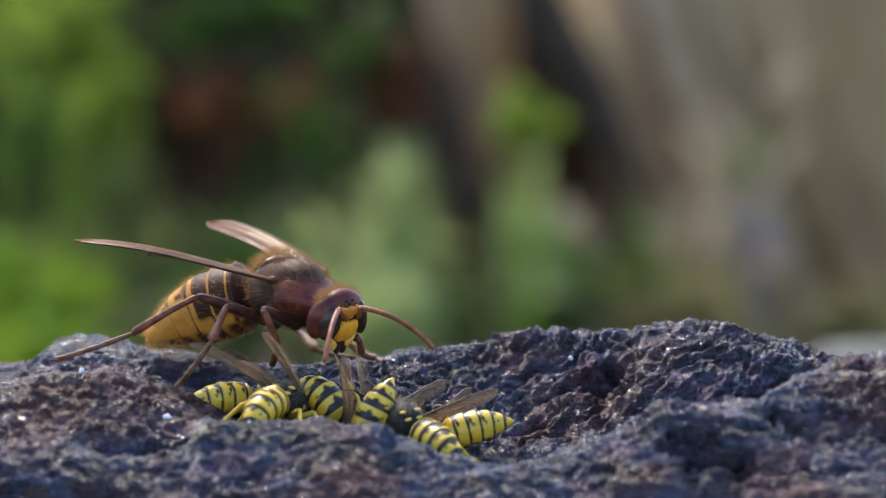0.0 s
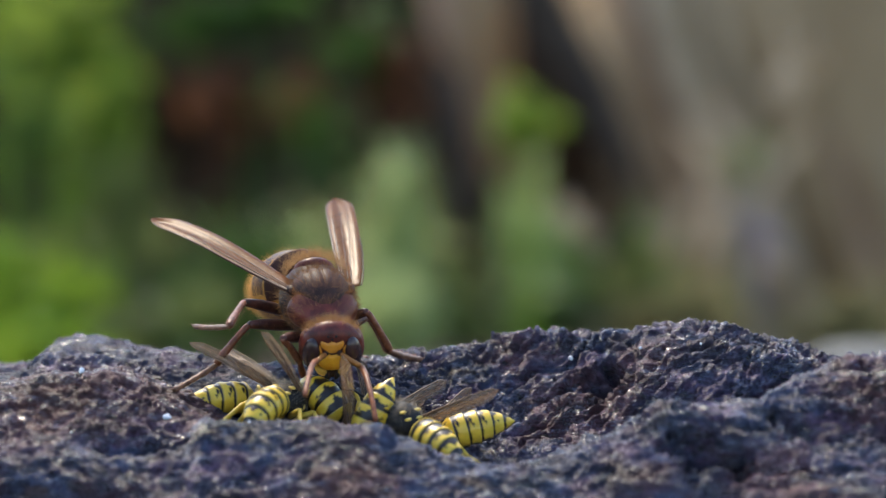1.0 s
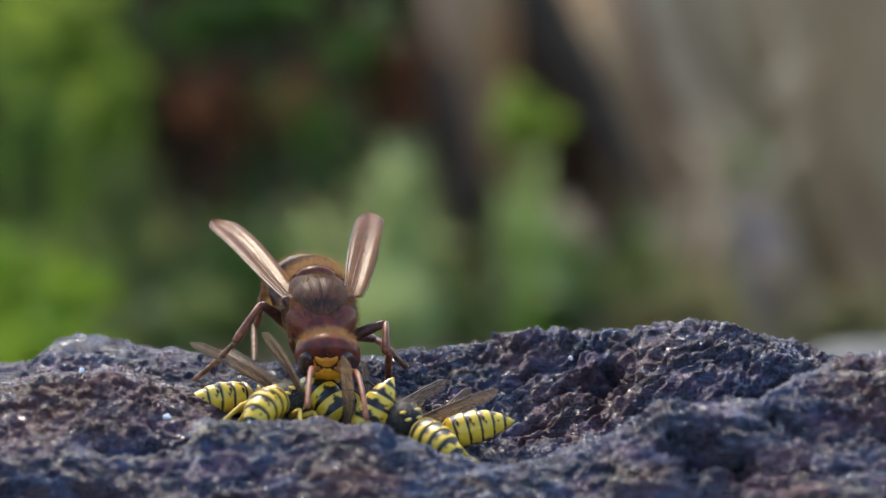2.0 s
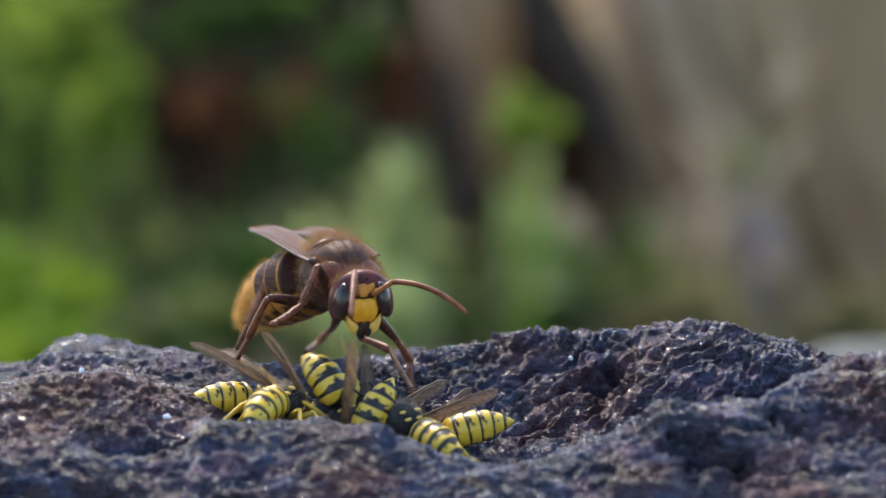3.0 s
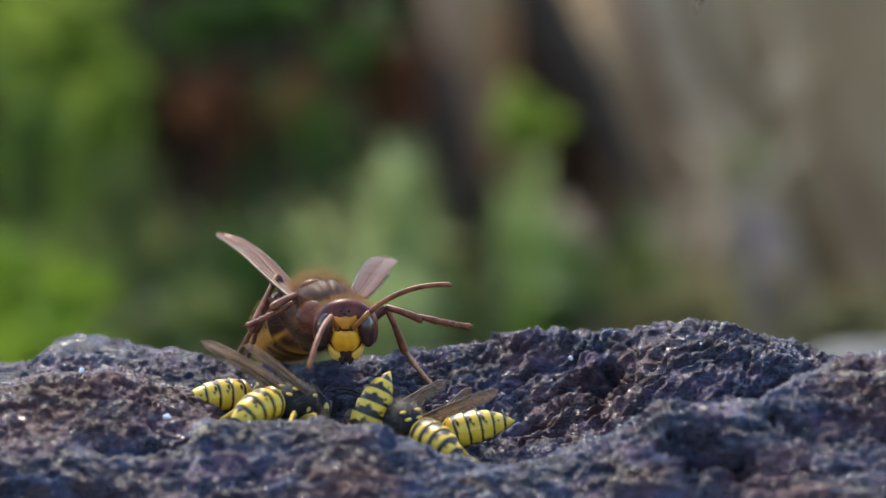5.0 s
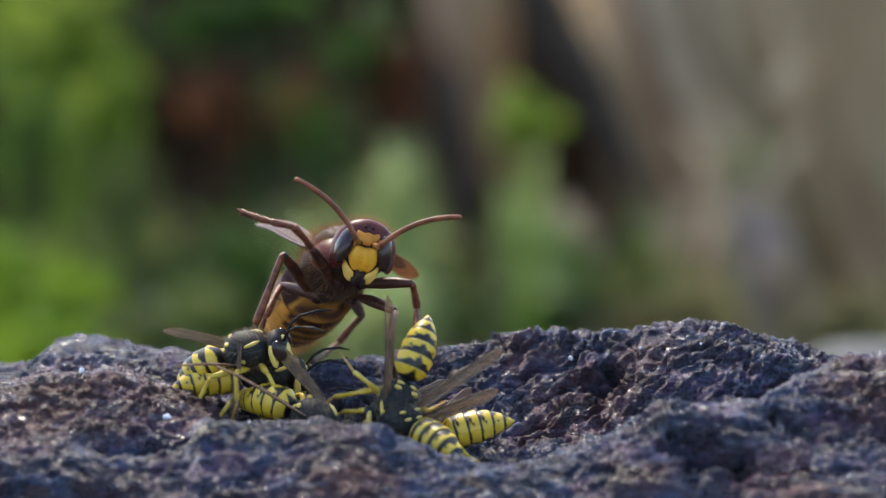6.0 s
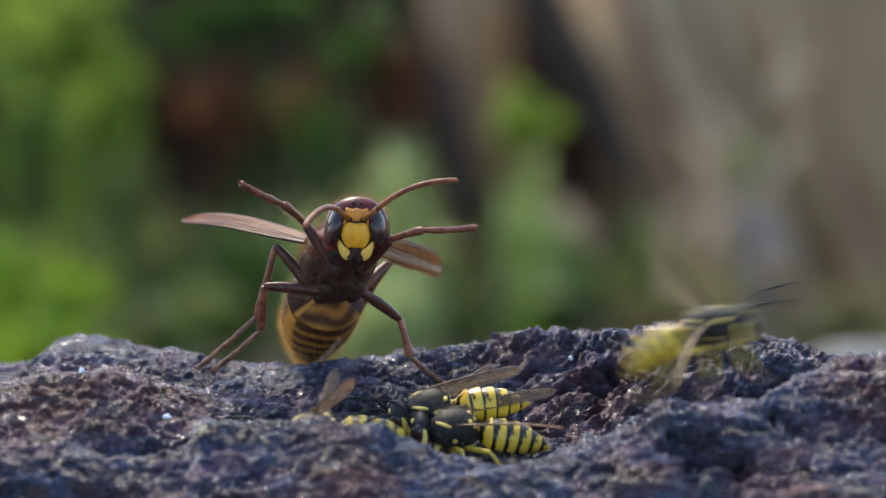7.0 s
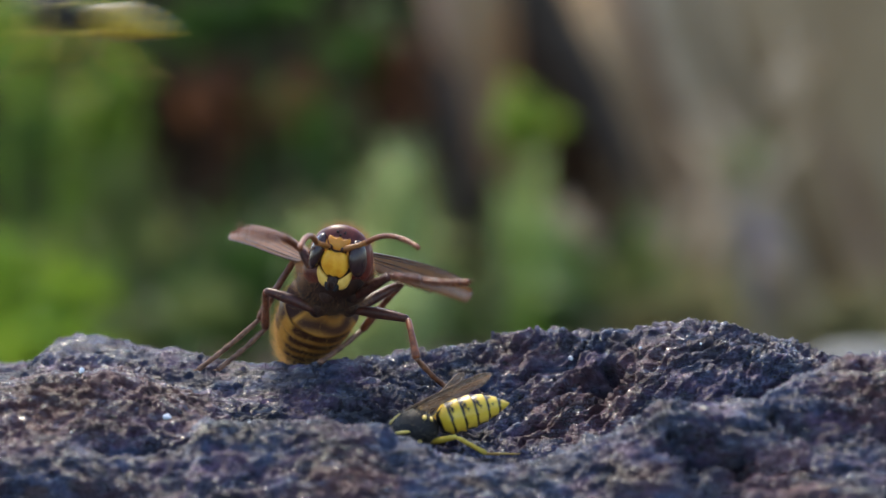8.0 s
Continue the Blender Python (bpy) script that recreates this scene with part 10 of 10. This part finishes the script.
    walk(WASP["E"]["wingL"], [(0, pose(.0012, .0019, .0011, -11.2, 46.7, -50.9)), (6.6, pose(.0012, .0019, .0011, -11.2, 46.7, -50.9)), (6.8, pose(.0012, .0019, .0011, 11.5, 29.5, -162.3)), (7.2, pose(.0012, .0019, .0011, 11.5, 29.5, -162.3)), (7.3, pose(.0012, .0019, .0011, 10.2, 11.8, -111.9)), (7.333, pose(.0012, .0019, .0011, -58.6, 6.3, -124.2)), (7.367, pose(.0012, .0019, .0011, 10.2, 11.8, -111.9)), (7.4, pose(.0012, .0019, .0011, 78.3, 2.5, -102.3)), (7.433, pose(.0012, .0019, .0011, 10.2, 11.8, -111.9)), (7.467, pose(.0012, .0019, .0011, -58.6, 6.3, -124.2)), (7.5, pose(.0012, .0019, .0011, 10.2, 11.8, -111.9)), (7.533, pose(.0012, .0019, .0011, 78.3, 2.5, -102.3)), (7.567, pose(.0012, .0019, .0011, 10.2, 11.8, -111.9)), (7.6, pose(.0012, .0019, .0011, -58.6, 6.3, -124.2)), (7.633, pose(.0012, .0019, .0011, 10.2, 11.8, -111.9)), (7.667, pose(.0012, .0019, .0011, 78.3, 2.5, -102.3)), (7.7, pose(.0012, .0019, .0011, 10.2, 11.8, -111.9)), (7.733, pose(.0012, .0019, .0011, -58.6, 6.3, -124.2)), (7.767, pose(.0012, .0019, .0011, 10.2, 11.8, -111.9)), (7.8, pose(.0012, .0019, .0011, 78.3, 2.5, -102.3)), (7.833, pose(.0012, .0019, .0011, 10.2, 11.8, -111.9)), (7.867, pose(.0012, .0019, .0011, -58.6, 6.3, -124.2)), (7.9, pose(.0012, .0019, .0011, 10.2, 11.8, -111.9)), (7.933, pose(.0012, .0019, .0011, 78.3, 2.5, -102.3)), (7.967, pose(.0012, .0019, .0011, 10.2, 11.8, -111.9)), (8, pose(.0012, .0019, .0011, -58.6, 6.3, -124.2))])
    walk(WASP["H"]["wingR"], [(0, pose(-.0012, .0019, .0011, 7.9, 33.5, -104.1)), (7.367, pose(-.0012, .0019, .0011, 7.9, 33.5, -104.1)), (7.467, pose(-.0012, .0019, .0011, -58.6, -6.3, 124.2)), (7.5, pose(-.0012, .0019, .0011, 10.2, -11.8, 111.9)), (7.533, pose(-.0012, .0019, .0011, 78.3, -2.5, 102.3)), (7.567, pose(-.0012, .0019, .0011, 10.2, -11.8, 111.9)), (7.6, pose(-.0012, .0019, .0011, -58.6, -6.3, 124.2)), (7.633, pose(-.0012, .0019, .0011, 10.2, -11.8, 111.9)), (7.667, pose(-.0012, .0019, .0011, 78.3, -2.5, 102.3)), (7.7, pose(-.0012, .0019, .0011, 10.2, -11.8, 111.9)), (7.733, pose(-.0012, .0019, .0011, -58.6, -6.3, 124.2)), (7.767, pose(-.0012, .0019, .0011, 10.2, -11.8, 111.9)), (7.8, pose(-.0012, .0019, .0011, 78.3, -2.5, 102.3)), (7.833, pose(-.0012, .0019, .0011, 10.2, -11.8, 111.9)), (7.867, pose(-.0012, .0019, .0011, -58.6, -6.3, 124.2)), (7.9, pose(-.0012, .0019, .0011, 10.2, -11.8, 111.9)), (8, pose(-.0012, .0019, .0011, 10.2, -11.8, 111.9))])
    walk(WASP["H"]["wingL"], [(0, pose(.0012, .0019, .0011, 113.9, 42.4, -117)), (7.367, pose(.0012, .0019, .0011, 113.9, 42.4, -117)), (7.467, pose(.0012, .0019, .0011, -58.6, 6.3, -124.2)), (7.5, pose(.0012, .0019, .0011, 10.2, 11.8, -111.9)), (7.533, pose(.0012, .0019, .0011, 78.3, 2.5, -102.3)), (7.567, pose(.0012, .0019, .0011, 10.2, 11.8, -111.9)), (7.6, pose(.0012, .0019, .0011, -58.6, 6.3, -124.2)), (7.633, pose(.0012, .0019, .0011, 10.2, 11.8, -111.9)), (7.667, pose(.0012, .0019, .0011, 78.3, 2.5, -102.3)), (7.7, pose(.0012, .0019, .0011, 10.2, 11.8, -111.9)), (7.733, pose(.0012, .0019, .0011, -58.6, 6.3, -124.2)), (7.767, pose(.0012, .0019, .0011, 10.2, 11.8, -111.9)), (7.8, pose(.0012, .0019, .0011, 78.3, 2.5, -102.3)), (7.833, pose(.0012, .0019, .0011, 10.2, 11.8, -111.9)), (7.867, pose(.0012, .0019, .0011, -58.6, 6.3, -124.2)), (7.9, pose(.0012, .0019, .0011, 10.2, 11.8, -111.9)), (8, pose(.0012, .0019, .0011, 10.2, 11.8, -111.9))])


motions()
